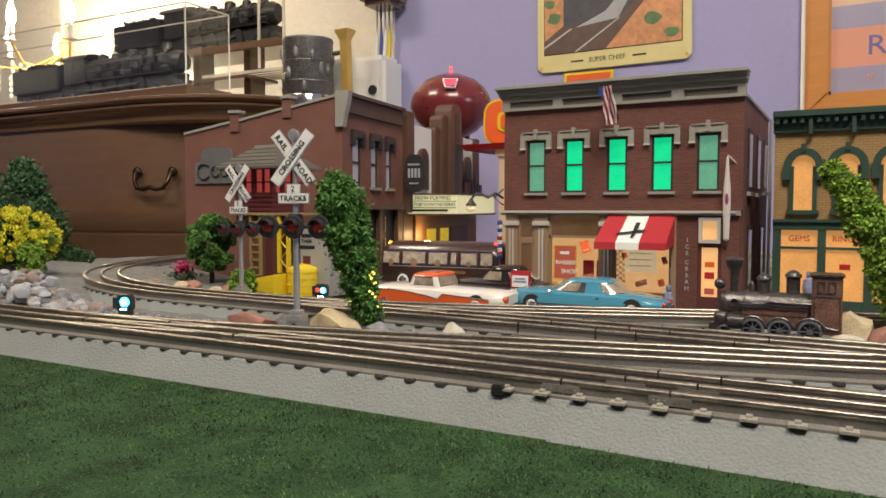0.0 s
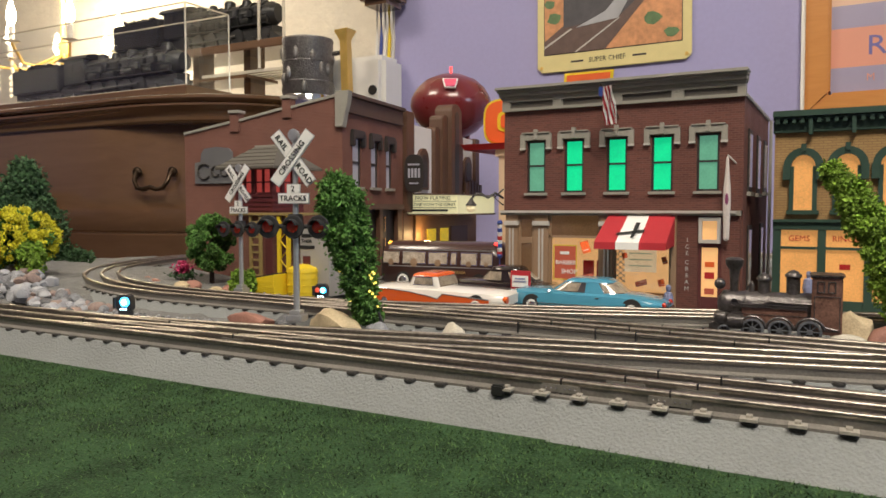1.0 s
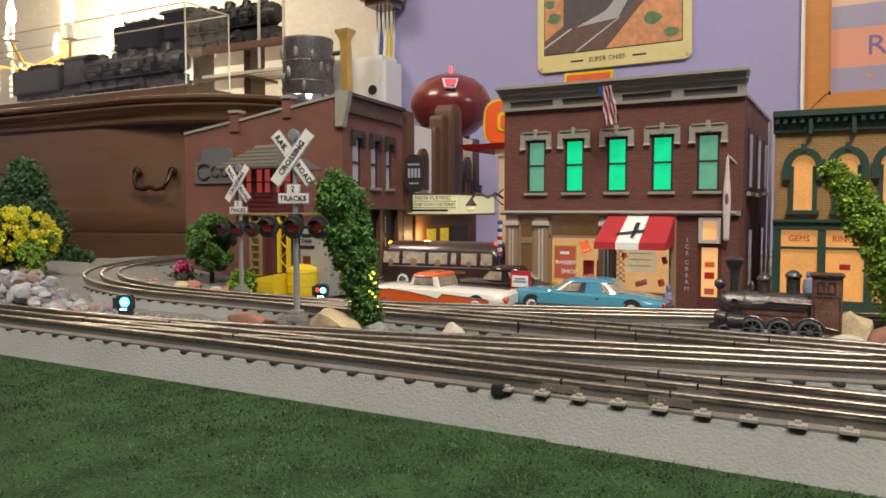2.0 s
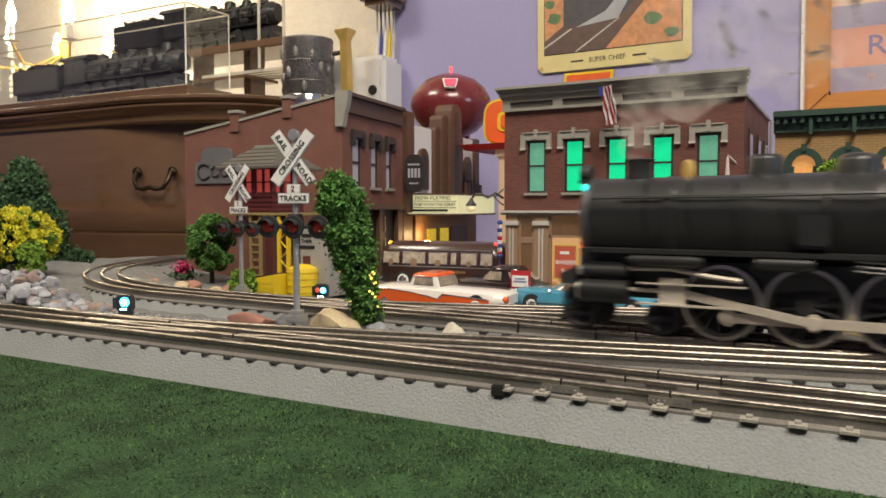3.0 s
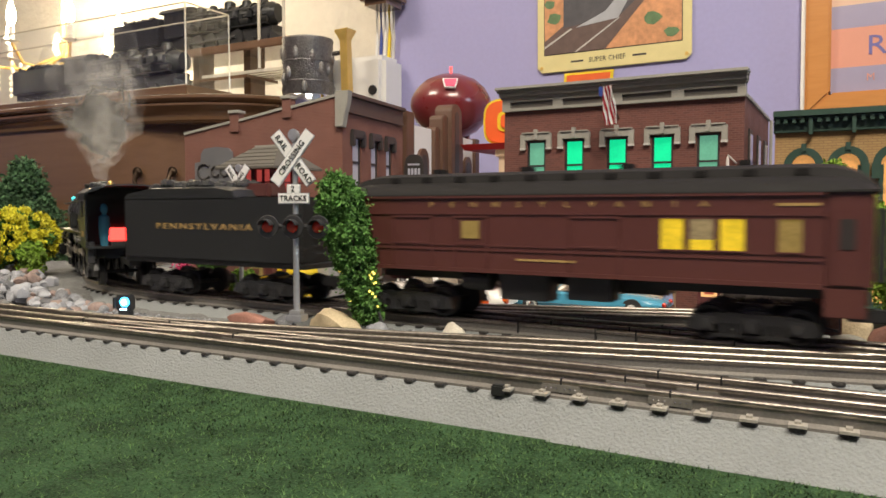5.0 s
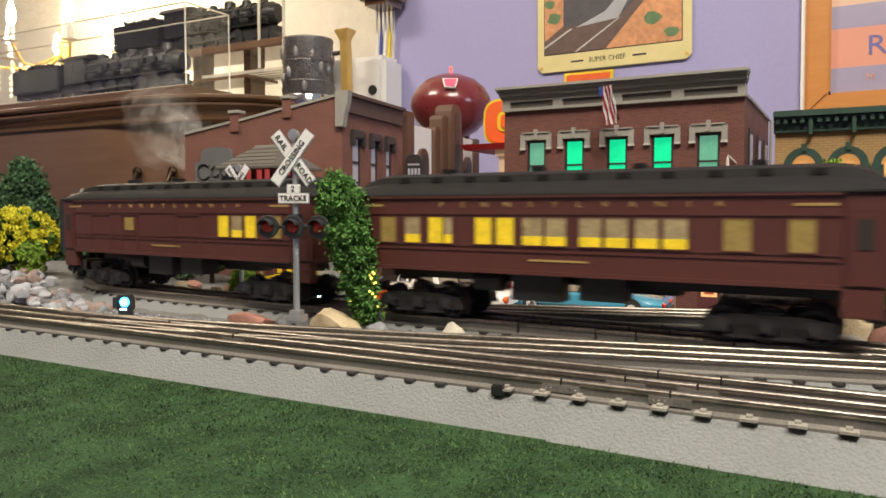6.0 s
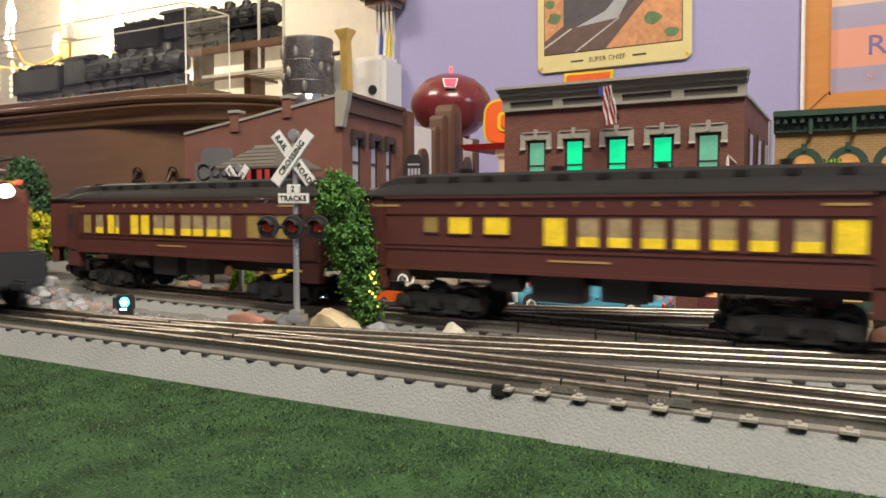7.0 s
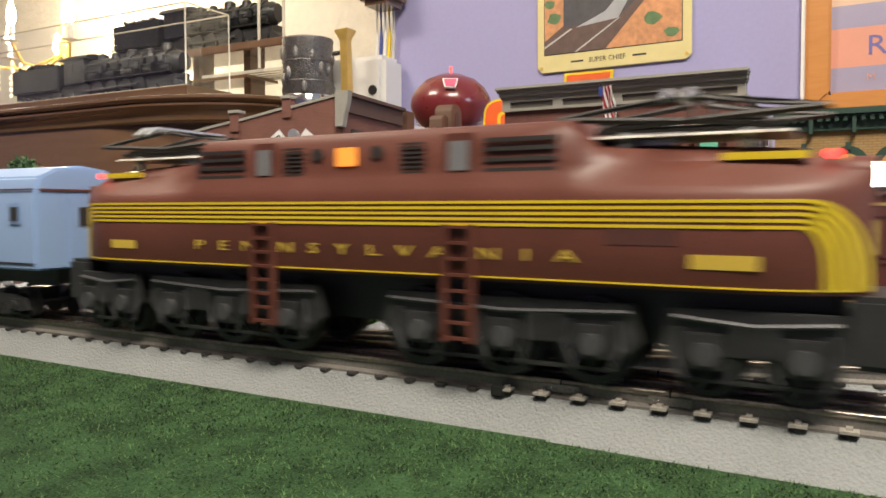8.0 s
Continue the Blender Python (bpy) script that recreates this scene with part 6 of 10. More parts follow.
# dark brown reflection and a faint warm glow put into the pane's colour
M["transom"] = mat("transom_reflection_brown", (0.10, 0.06, 0.035), 0.12, vary=0.6, coarse=60, bump=0, coat=0.5, glow=(1.0, 0.5, 0.2), power=0.06)
# darker than the frieze in front of it
M["sash2"] = mat("dark_panel", (0.13, 0.115, 0.10), 0.7, vary=0.2)
M["brick3"] = mat("maroon_door", (0.11, 0.03, 0.03), 0.5, vary=0.15)
M["awningred"] = mat("awning_red", (0.42, 0.018, 0.028), 0.6, vary=0.1, bump=0.2)
# glow stands in for shop light coming through the red stickers
M["signred"] = mat("backlit_sign_red", (0.34, 0.07, 0.045), 0.5, vary=0.2, glow=(0.6, 0.12, 0.05), power=0.22)
# menu and print get a glow in place of the lit room behind
M["posterpale"] = mat("backlit_pale_menu", (0.65, 0.55, 0.40), 0.5, vary=0.3, coarse=200, glow=(1.0, 0.7, 0.4), power=0.45)
M["lattice2"] = mat("backlit_green_print", (0.42, 0.46, 0.32), 0.5, vary=0.2, bump=0, glow=(0.8, 0.7, 0.4), power=0.2)
# pale lavender of the wall's reflection, put into the corner store's panes as colour
M["pale_lavender"] = mat("reflection_lavender", (0.45, 0.45, 0.52), 0.5, vary=0.15)
brick_store()


def gem_store():
    t = thing("gem_store", "tan brick store with dark green trim and arched windows", "building")
    x0, x1, y = -0.0515, 0.150, 0.620
    xs = [-0.0315, -0.0025, 0.0265, 0.0555, 0.0845, 0.1135]
    bm = bmesh.new()
    wall_with_openings(bm, x0, x1, y, y + 0.005, 0.0765, 0.142, [(x - 0.0068, x + 0.0068, 0.0835, 0.1165) for x in xs])
    part("front_wall", bm, M["tan"], t, "tan brickwork")
    bm = bmesh.new()
    box(bm, x0, x0 + 0.005, y + 0.005, y + 0.15, GROUND - 0.004, 0.150)
    part("side_wall", bm, M["tan"], t)
    bm = bmesh.new()
    box(bm, x1 - 0.005, x1, y + 0.005, y + 0.15, GROUND - 0.004, 0.150)
    part("side_wall", bm, M["tan"], t)
    bm = bmesh.new()
    box(bm, x0 + 0.005, x1 - 0.005, y + 0.145, y + 0.15, GROUND - 0.004, 0.150)
    part("back_wall", bm, M["tan"], t)
    bm = bmesh.new()
    box(bm, x0 + 0.005, x1 - 0.005, y + 0.005, y + 0.145, 0.140, 0.142)
    part("roof", bm, M["roofing"], t)
    for x in xs:
        bm = bmesh.new()
        arch = [(0.0082 * math.cos(a), 0.1165 + 0.0085 * math.sin(a)) for a in [math.pi * k / 12 for k in range(13)]]
        outer = [(0.0134 * math.cos(a), 0.1165 + 0.0138 * math.sin(a)) for a in [math.pi * k / 12 for k in range(13)]]
        loft(bm, [[(x + a, y - 0.004, b), (x + c, y - 0.004, d), (x + c, y + 0.001, d), (x + a, y + 0.001, b)] for (a, b), (c, d) in zip(arch, outer)])
        hood = part("arched_hood", bm, M["dkgreen"], t, "dark green arched window hood")
        for s in (-1, 1):
            bm = bmesh.new()
            box(bm, x + s * 0.0112 - 0.0026, x + s * 0.0112 + 0.0026, y - 0.0042, y + 0.001, 0.1065, 0.1172)
            part("hood_foot", bm, M["dkgreen"], hood)
        bm = bmesh.new()
        box(bm, x - 0.0016, x + 0.0016, y - 0.005, y + 0.001, 0.1275, 0.1330)
        part("keystone", bm, M["dkgreen"], hood)
        bm = bmesh.new()
        for s in (-1, 1):
            box(bm, x + s * 0.0079 - 0.0016, x + s * 0.0079 + 0.0016, y - 0.002, y + 0.002, 0.0835, 0.1165)
        box(bm, x - 0.0110, x + 0.0110, y - 0.0032, y + 0.002, 0.0805, 0.0838)
        box(bm, x - 0.0064, x + 0.0064, y + 0.0005, y + 0.002, 0.1005, 0.1017)
        win = part("window", bm, M["dkgreen"], t, bevel=0.0002)
        bm = bmesh.new()
        poly = [(x - 0.0066, 0.0838), (x + 0.0066, 0.0838)] + [(x + 0.0080 * math.cos(a), 0.1165 + 0.0083 * math.sin(a)) for a in [math.pi * k / 12 for k in range(13)]]
        prism_y(bm, poly, y - 0.0006, y + 0.0012)
        part("pane", bm, M["warm"], win)
    # cornice with brackets
    for z0, z1, d in ((0.1415, 0.1435, 0.003), (0.1435, 0.1505, 0.0022), (0.1505, 0.1528, 0.0055), (0.1528, 0.1575, 0.0085)):
        bm = bmesh.new()
        box(bm, x0 - 0.001, x1, y - d, y + 0.004, z0, z1)
        part("cornice", bm, M["dkgreen"], t, bevel=0.0004)
    for k in range(36):
        bm = bmesh.new()
        xx = x0 + 0.002 + 0.0056 * k
        big = k % 5 == 4
        box(bm, xx - 0.0014, xx + 0.0014, y - 0.0068, y - 0.002, 0.1395 if big else 0.1480, 0.1525)
        part("bracket", bm, M["dkgreen"], t, bevel=0.0003)
    # shop front
    for z0, z1, d in ((0.0690, 0.0765, 0.0025), (0.0745, 0.0770, 0.0045)):
        bm = bmesh.new()
        box(bm, x0, x1, y - d, y + 0.003, z0, z1)
        part("shop_band", bm, M["dkgreen"], t, bevel=0.0004)
    for k in range(7):
        a = x0 + 0.0030 + 0.0305 * k
        bm = bmesh.new()
        box(bm, a - 0.0028, a + 0.0028, y - 0.002, y + 0.003, GROUND - 0.003, 0.0690)
        part("pilaster", bm, M["dkgreen"], t, bevel=0.0003)
        if k < 6:
            bm = bmesh.new()
            box(bm, a + 0.0028, a + 0.0277, y - 0.001, y + 0.002, 0.0545, 0.0565)
            f = part("shop_window_frame", bm, M["dkgreen"], t)
            bm = bmesh.new()
            box(bm, a + 0.0028, a + 0.0277, y - 0.001, y + 0.002, GROUND - 0.003, 0.0170)
            part("shop_stall_riser", bm, M["dkgreen"], t)
            bm = bmesh.new()
            box(bm, a + 0.0028, a + 0.0277, y + 0.0008, y + 0.0014, 0.0170, 0.0545)
            box(bm, a + 0.0028, a + 0.0277, y + 0.0008, y + 0.0014, 0.0565, 0.0690)
            part("pane", bm, M["warm"], f, "warm glowing shop pane")
            lettering("letters", ("GEMS", "RINGS", "GEMS", "RINGS", "GEMS", "RINGS")[k], 0.0060, M["redpaint"], f, pose(a + 0.0152, y + 0.0004, 0.0625) @ FRONT)
            bm = bmesh.new()
            if k == 0:
                lathe(bm, [(0.0030, 0.017), (0.0042, 0.026), (0.0034, 0.032), (0.0012, 0.0330), (0.0019, 0.0355), (0.0013, 0.0380), (0.0002, 0.0385)], (a + 0.0225, y - 0.0005, 0), 10)
                part("window_doll", bm, M["posterblue"], f)
            else:
                box(bm, a + 0.012, a + 0.019, y + 0.0003, y + 0.0006, 0.040, 0.044)
                part("window_sticker", bm, M["redpaint"], f)
    return t


M["posterblue"] = mat("blue_grey_print", (0.22, 0.24, 0.38), 0.6, vary=0.2)
gem_store()

CORNER = pose(-0.4690, 0.640, 0, 0, 0, 7.2)


def corner_store():
    t = thing("corner_store", "long red-brown brick building with a stepped parapet", "building", m=CORNER)
    D = 0.148
    bm = bmesh.new()
    prof = [(-0.205, GROUND - 0.004), (0, GROUND - 0.004), (0, 0.2035), (-0.062, 0.1925), (-0.074, 0.1915), (-0.128, 0.1815), (-0.143, 0.1795), (-0.205, 0.1690)]
    prism_y(bm, prof, 0, 0.005)
    wall = part("side_wall", bm, M["brick2"], t, "red-brown brick side wall")
    bm = bmesh.new()
    for (xa, za), (xb, zc) in zip(prof[2:], prof[3:]):
        loft(bm, [[(x, -0.0015, z), (x, 0.0065, z), (x, 0.0065, z + 0.0028), (x, -0.0015, z + 0.0028)] for x, z in ((xa, za), (xb, zc))])
    part("coping", bm, M["stonegrey"], wall)
    for x, w, z in ((-0.135, 0.0115, 0.1905), (-0.067, 0.0105, 0.2030)):
        bm = bmesh.new()
        box(bm, x - w / 2, x + w / 2, -0.002, 0.008, z - 0.02, z)
        ch = part("parapet_pier", bm, M["brick2"], wall)
        bm = bmesh.new()
        box(bm, x - w / 2 - 0.0015, x + w / 2 + 0.0015, -0.0035, 0.0095, z, z + 0.0035)
        part("pier_cap", bm, M["stonegrey"], ch, bevel=0.0004)
    bm = bmesh.new()
    plq = [(-0.190, 0.113), (-0.138, 0.113), (-0.138, 0.148), (-0.143, 0.1525), (-0.160, 0.1545), (-0.177, 0.1525), (-0.181, 0.147), (-0.182, 0.138), (-0.190, 0.137)]
    prism_y(bm, plq, -0.0022, 0.0)
    pq = part("wall_plaque", bm, M["plaque"], wall, "grey cast wall plaque with raised ornament", bevel=0.0005)
    bm = bmesh.new()
    for cx, r in ((-0.176, 0.0085), (-0.160, 0.0055), (-0.148, 0.0050)):
        pts = [(cx + r * math.cos(a), -0.0028, 0.127 + r * math.sin(a)) for a in [0.7 + 4.9 * k / 16 for k in range(17)]]
        tube(bm, pts, 0.0014, 6)
    part("raised_ornament", bm, M["sash"], pq)
    bm = bmesh.new()
    box(bm, -0.205, -0.200, 0.005, D, GROUND - 0.004, 0.168)
    box(bm, -0.200, -0.005, 0.005, D, 0.160, 0.163)
    box(bm, -0.205, 0.0, D, D + 0.004, GROUND - 0.004, 0.19)
    part("rear_walls_and_roof", bm, M["brick2"], t)
    # street front, facing +x
    ys = [(0.022, 0.042), (0.066, 0.084), (0.105, 0.121)]
    bm = bmesh.new()
    last = 0.005
    for a, b in ys:
        box(bm, -0.005, 0, last, a, 0.109, 0.161)
        last = b
    box(bm, -0.005, 0, last, D, 0.109, 0.161)
    box(bm, -0.005, 0, 0.005, D, 0.161, 0.190)
    box(bm, -0.005, 0, 0.005, D, 0.088, 0.109)
    front = part("front_wall", bm, M["brick2"], t)
    for a, b in ys:
        bm = bmesh.new()
        box(bm, -0.004, -0.0015, a, a + 0.0028, 0.109, 0.161)
        box(bm, -0.004, -0.0015, b - 0.0028, b, 0.109, 0.161)
        box(bm, -0.004, -0.0015, a, b, 0.134, 0.1365)
        w = part("window", bm, M["sash"], front)
        # the pane's colour carries a reflection of the wall
        bm = bmesh.new()
        box(bm, -0.0030, -0.0025, a, b, 0.109, 0.161)
        part("pane", bm, M["pale_lavender"], w)
        bm = bmesh.new()
        box(bm, -0.001, 0.004, a - 0.004, b + 0.004, 0.161, 0.170)
        box(bm, -0.001, 0.0045, a - 0.0055, a + 0.001, 0.152, 0.167)
        box(bm, -0.001, 0.0045, b - 0.001, b + 0.0055, 0.152, 0.167)
        part("window_hood", bm, M["sash"], w, bevel=0.001)
        bm = bmesh.new()
        box(bm, -0.001, 0.003, a - 0.003, b + 0.003, 0.106, 0.109)
        part("sill", bm, M["stonegrey"], w)
    for z0, z1, d in ((0.186, 0.189, 0.004), (0.189, 0.2035, 0.0025), (0.2035, 0.2075, 0.007)):
        bm = bmesh.new()
        box(bm, -0.004, d, -0.0005 - d * 0.3, D, z0, z1)
        part("cornice", bm, M["cornice_brown"], front, bevel=0.0005)
    bm = bmesh.new()
    prism_y(bm, [(-0.006, 0.170), (0.003, 0.170), (0.0045, 0.180), (0.009, 0.196), (0.0105, 0.2075), (-0.006, 0.2075)], -0.005, 0.004)
    part("corner_bracket", bm, M["stonegrey"], front, "pale carved corner bracket", bevel=0.0006)
    # ground floor: dark sheet put in for the shaded recess, lit door
    bm = bmesh.new()
    box(bm, -0.005, 0.004, 0.0, D, 0.084, 0.0905)
    box(bm, -0.005, 0.001, 0.0, 0.012, GROUND - 0.003, 0.084)
    box(bm, -0.005, 0.001, 0.052, 0.060, GROUND - 0.003, 0.084)
    box(bm, -0.005, 0.001, 0.086, 0.094, GROUND - 0.003, 0.084)
    box(bm, -0.005, 0.001, D - 0.012, D, GROUND - 0.003, 0.084)
    part("shop_front", bm, M["brownmetal"], t, bevel=0.0004)
    bm = bmesh.new()
    box(bm, -0.0062, -0.0055, 0.004, D - 0.004, GROUND - 0.003, 0.084)
    part("shop_back", bm, M["sash"], t)
    for a, b, z0, z1 in ((0.099, 0.112, 0.058, 0.076), (0.099, 0.112, 0.030, 0.050)):
        bm = bmesh.new()
        box(bm, -0.0052, -0.0045, a, b, z0, z1)
        d = part("lit_door_pane", bm, M["warm"], t)
        for k in range(3):
            bm = bmesh.new()
            yy = a + (b - a) * (k + 1) / 4
            box(bm, -0.0045, -0.0035, yy - 0.0006, yy + 0.0006, z0, z1)
            part("mullion", bm, M["sash"], d)
    return t


M["plaque"] = mat("grey_plaque", (0.155, 0.155, 0.16), 0.5, 0.2, vary=0.2)
M["cornice_brown"] = mat("brown_cornice", (0.085, 0.052, 0.042), 0.6, vary=0.2)
corner_store()


def theatre():
    t = thing("cinema", "art deco cinema with a brown pylon and lit marquee", "building", m=CORNER)
    y0, y1 = 0.154, 0.430
    bm = bmesh.new()
    box(bm, -0.10, 0.0, y0, y1, GROUND - 0.004, 0.080)
    box(bm, -0.10, -0.004, y0, y1, 0.080, 0.190)
    part("body", bm, M["brownmetal"], t)
    # pale upper panels with round-headed windows, either side of the pylon
    for a, b in ((0.178, 0.246), (0.356, 0.415)):
        bm = bmesh.new()
        box(bm, -0.004, 0.0, a, b, 0.104, 0.192)
        p = part("upper_panel", bm, M["white"], t, "white stucco upper panel")
        c, w = (a + b) / 2, 0.016
        bm = bmesh.new()
        poly = [(c - w, 0.110), (c + w, 0.110)] + [(c + w * math.cos(q), 0.148 + w * math.sin(q)) for q in [math.pi * k / 12 for k in range(13)]]
        loft(bm, [[(-0.001, q, z) for q, z in poly], [(0.004, q, z) for q, z in poly]])
        f = part("arched_window", bm, M["brownmetal"], p)
        bm = bmesh.new()
        w2 = w * 0.6
        poly = [(c - w2, 0.113), (c + w2, 0.113)] + [(c + w2 * math.cos(q), 0.146 + w2 * math.sin(q)) for q in [math.pi * k / 12 for k in range(13)]]
        loft(bm, [[(0.003, q, z) for q, z in poly], [(0.0046, q, z) for q, z in poly]])
        part("pane", bm, M["sash"], f)
    for a, b, top in ((0.154, 0.178, 0.206), (0.415, 0.434, 0.194)):
        bm = bmesh.new()
        box(bm, -0.006, 0.005, a, b, 0.080, top)
        part("pilaster", bm, M["brownmetal"], t, bevel=0.001)
    # pylon of ribs with round heads
    for a, b, top, d in ((0.246, 0.266, 0.196, 0.006), (0.336, 0.356, 0.196, 0.006), (0.262, 0.286, 0.214, 0.010), (0.318, 0.340, 0.214, 0.010), (0.282, 0.322, 0.232, 0.016)):
        bm = bmesh.new()
        w = (b - a) / 2
        poly = [(a, 0.100), (b, 0.100)] + [((a + b) / 2 + w * math.cos(q), top - w * 0.6 + w * 0.6 * math.sin(q)) for q in [math.pi * k / 8 for k in range(9)]]
        loft(bm, [[(-0.010, q, z) for q, z in poly], [(d, q, z) for q, z in poly]])
        part("pylon_rib", bm, M["brownmetal"], t, "brown moulded pylon rib", bevel=0.001)
    bm = bmesh.new()
    poly = [(0.294, 0.106), (0.310, 0.106)] + [(0.302 + 0.008 * math.cos(q), 0.215 + 0.006 * math.sin(q)) for q in [math.pi * k / 8 for k in range(9)]]
    loft(bm, [[(0.015, q, z) for q, z in poly], [(0.0165, q, z) for q, z in poly]])
    part("pylon_slot", bm, M["sash"], t)
    # V shaped marquee
    A, B = (0.0, 0.165), MARQUEE
    outline = [A, B, (B[0], 0.365), (0.0, 0.400)]
    inner = [(0.0, 0.168), (B[0] - 0.0015, B[1] + 0.001), (B[0] - 0.0015, 0.363), (0.0, 0.397)]
    bm = bmesh.new()
    prism_z(bm, outline, 0.0765, 0.0785)
    prism_z(bm, outline, 0.1025, 0.1045)
    m = part("marquee", bm, M["brownmetal"], t)
    bm = bmesh.new()
    prism_z(bm, inner, 0.0785, 0.1025)
    part("marquee_box", bm, M["marquee"], m, "cream lit marquee box")
    ang = math.degrees(math.atan2(B[1] - A[1], B[0] - A[0]))
    mid = ((A[0] + B[0]) / 2, (A[1] + B[1]) / 2)
    nrm = Matrix.Rotation(radians(ang), 4, "Z")
    for words, z, size in (("NOW PLAYING", 0.0985, 0.0070), ("GONE WITH THE WIND", 0.0900, 0.0056)):
        lettering("letters", words, size, M["ink"], m, Matrix.Translation((*mid, z)) @ nrm @ pose(0, 0.0002, 0) @ FRONT, width=MQ_W)
    bm = bmesh.new()
    box(bm, -MQ_L * 0.40, MQ_L * 0.30, -0.0002, 0.0012, 0.0815, 0.0842, Matrix.Translation((*mid, 0)) @ nrm)
    part("letter_bar", bm, M["ink"], m)
    for z in (0.0865, 0.0945):
        bm = bmesh.new()
        box(bm, -MQ_L * 0.47, MQ_L * 0.47, -0.0002, 0.0012, z - 0.0003, z + 0.0003, Matrix.Translation((*mid, 0)) @ nrm)
        part("letter_rail", bm, M["sash"], m)
    # raised letters over the marquee's far side
    for k in range(6):
        bm = bmesh.new()
        yy = 0.350 + 0.013 * k
        box(bm, 0.010, 0.013, yy, yy + 0.008, 0.1045, 0.128 - 0.002 * abs(k - 2))
        part("standing_letter", bm, M["brownmetal"], t)
    # lobby: lattice wall and lit ticket windows
    bm = bmesh.new()
    box(bm, 0.0, 0.003, 0.185, 0.425, GROUND - 0.003, 0.0765)
    part("lobby_wall", bm, M["lattice"], t, "tan lattice lobby wall")
    for a, b in ((0.222, 0.252), (0.270, 0.300)):
        bm = bmesh.new()
        box(bm, 0.003, 0.0042, a, b, 0.036, 0.058)
        part("ticket_window", bm, M["yellow_lit"], t, "glowing yellow ticket window")
    bm = bmesh.new()
    box(bm, 0.003, 0.0045, 0.310, 0.380, GROUND, 0.060)
    part("lobby_door", bm, M["brownmetal"], t)
    # hanging blade sign
    bl = new("blade_sign")
    bl.parent = t
    bl.matrix_basis = pose(0.004, 0.022, 0.018) @ Matrix.Diagonal((0.85, 0.85, 0.86, 1))
    bl["label"] = "dark oval hanging blade sign"
    bm = bmesh.new()
    prof = [(0.016 + 0.0155 * math.copysign(abs(math.cos(a)) ** 0.6, math.cos(a)), 0.128 + 0.027 * math.copysign(abs(math.sin(a)) ** 0.7, math.sin(a))) for a in [2 * math.pi * k / 28 for k in range(28)]]
    prism_y(bm, prof, 0.146, 0.152)
    part("sign_board", bm, M["sash"], bl, bevel=0.0008)
    bm = bmesh.new()
    for k in range(4):
        box(bm, 0.007 + 0.0052 * k, 0.0102 + 0.0052 * k, 0.1452, 0.146, 0.122, 0.135)
    box(bm, 0.007, 0.025, 0.1452, 0.146, 0.1395, 0.1418)
    box(bm, 0.009, 0.023, 0.1452, 0.146, 0.113, 0.1150)
    tagged(part("letter_bars", bm, M["pale_lavender"], bl), kind="stuff")
    return t


M["lattice"] = mat("tan_lattice", (0.26, 0.14, 0.06), 0.6, vary=0.35, coarse=300, bump=0.6)
MARQUEE = (0.054, 0.205)
MQ_L = math.hypot(MARQUEE[0] - 0.002, MARQUEE[1] - 0.165)
MQ_W = 0.95
theatre()


def water_tower():
    t = thing("water_tower", "maroon egg-shaped water tower with a keystone emblem", "water tower")
    c = (-0.638, 1.2)
    z = 0.2715
    bm = bmesh.new()
    lathe(bm, [(0.0005, 0.056), (0.022, 0.0535), (0.045, 0.044), (0.062, 0.029), (0.0715, 0.011), (0.0735, 0.0), (0.0715, -0.010), (0.063, -0.030), (0.047, -0.047), (0.022, -0.060), (0.014, -0.072), (0.0005, -0.072)], (c[0], c[1], z), 40)
    part("tank", bm, M["ballred"], t, "glossy maroon tank", smooth=True)
    bm = bmesh.new()
    rod(bm, (c[0], c[1], GROUND), (c[0], c[1], z - 0.06), 0.016, 0.013, 20)
    part("stem", bm, M["ballred"], t)
    for k in range(4):
        a = 0.8 + k * math.pi / 2
        bm = bmesh.new()
        rod(bm, (c[0] + 0.032 * math.cos(a), c[1] + 0.032 * math.sin(a), GROUND), (c[0] + 0.032 * math.cos(a), c[1] + 0.032 * math.sin(a), z - 0.045), 0.004, 0.004, 8)
        part("leg", bm, M["ballred"], t)
    bm = bmesh.new()
    key = [(-0.013, 0.009), (0.013, 0.009), (0.013, 0.005), (0.009, -0.009), (-0.009, -0.009), (-0.013, 0.005)]
    m = Matrix.Translation((c[0], c[1], z + 0.021)) @ pose(0, 0, 0, 0, 0, 27) @ pose(0, -0.0655, 0.004, -24, 0, 0)
    for y0, y1, k, mt in ((-0.008, -0.003, 1.0, "signwhite"), (-0.0095, -0.004, 0.8, "emblem")):
        bm = bmesh.new()
        loft(bm, [[m @ Vector((x * k, y, z2 * k)) for x, z2 in key] for y in (y0, y1)])
        part("emblem", bm, M[mt], t, "red keystone emblem")
    bm = bmesh.new()
    rod(bm, (c[0], c[1], z + 0.056), (c[0], c[1], z + 0.064), 0.0015, seg=6)
    ball(bm, (c[0], c[1], z + 0.066), 0.003, u=8, v=6)
    part("beacon", bm, M["redglow"], t, "red beacon lamp")


# weak glow added to the emblem's red; no lamp is behind it
M["emblem"] = mat("glowing_emblem_red", (0.62, 0.06, 0.12), 0.4, vary=0.1, bump=0, glow=(0.8, 0.1, 0.2), power=0.25)
water_tower()


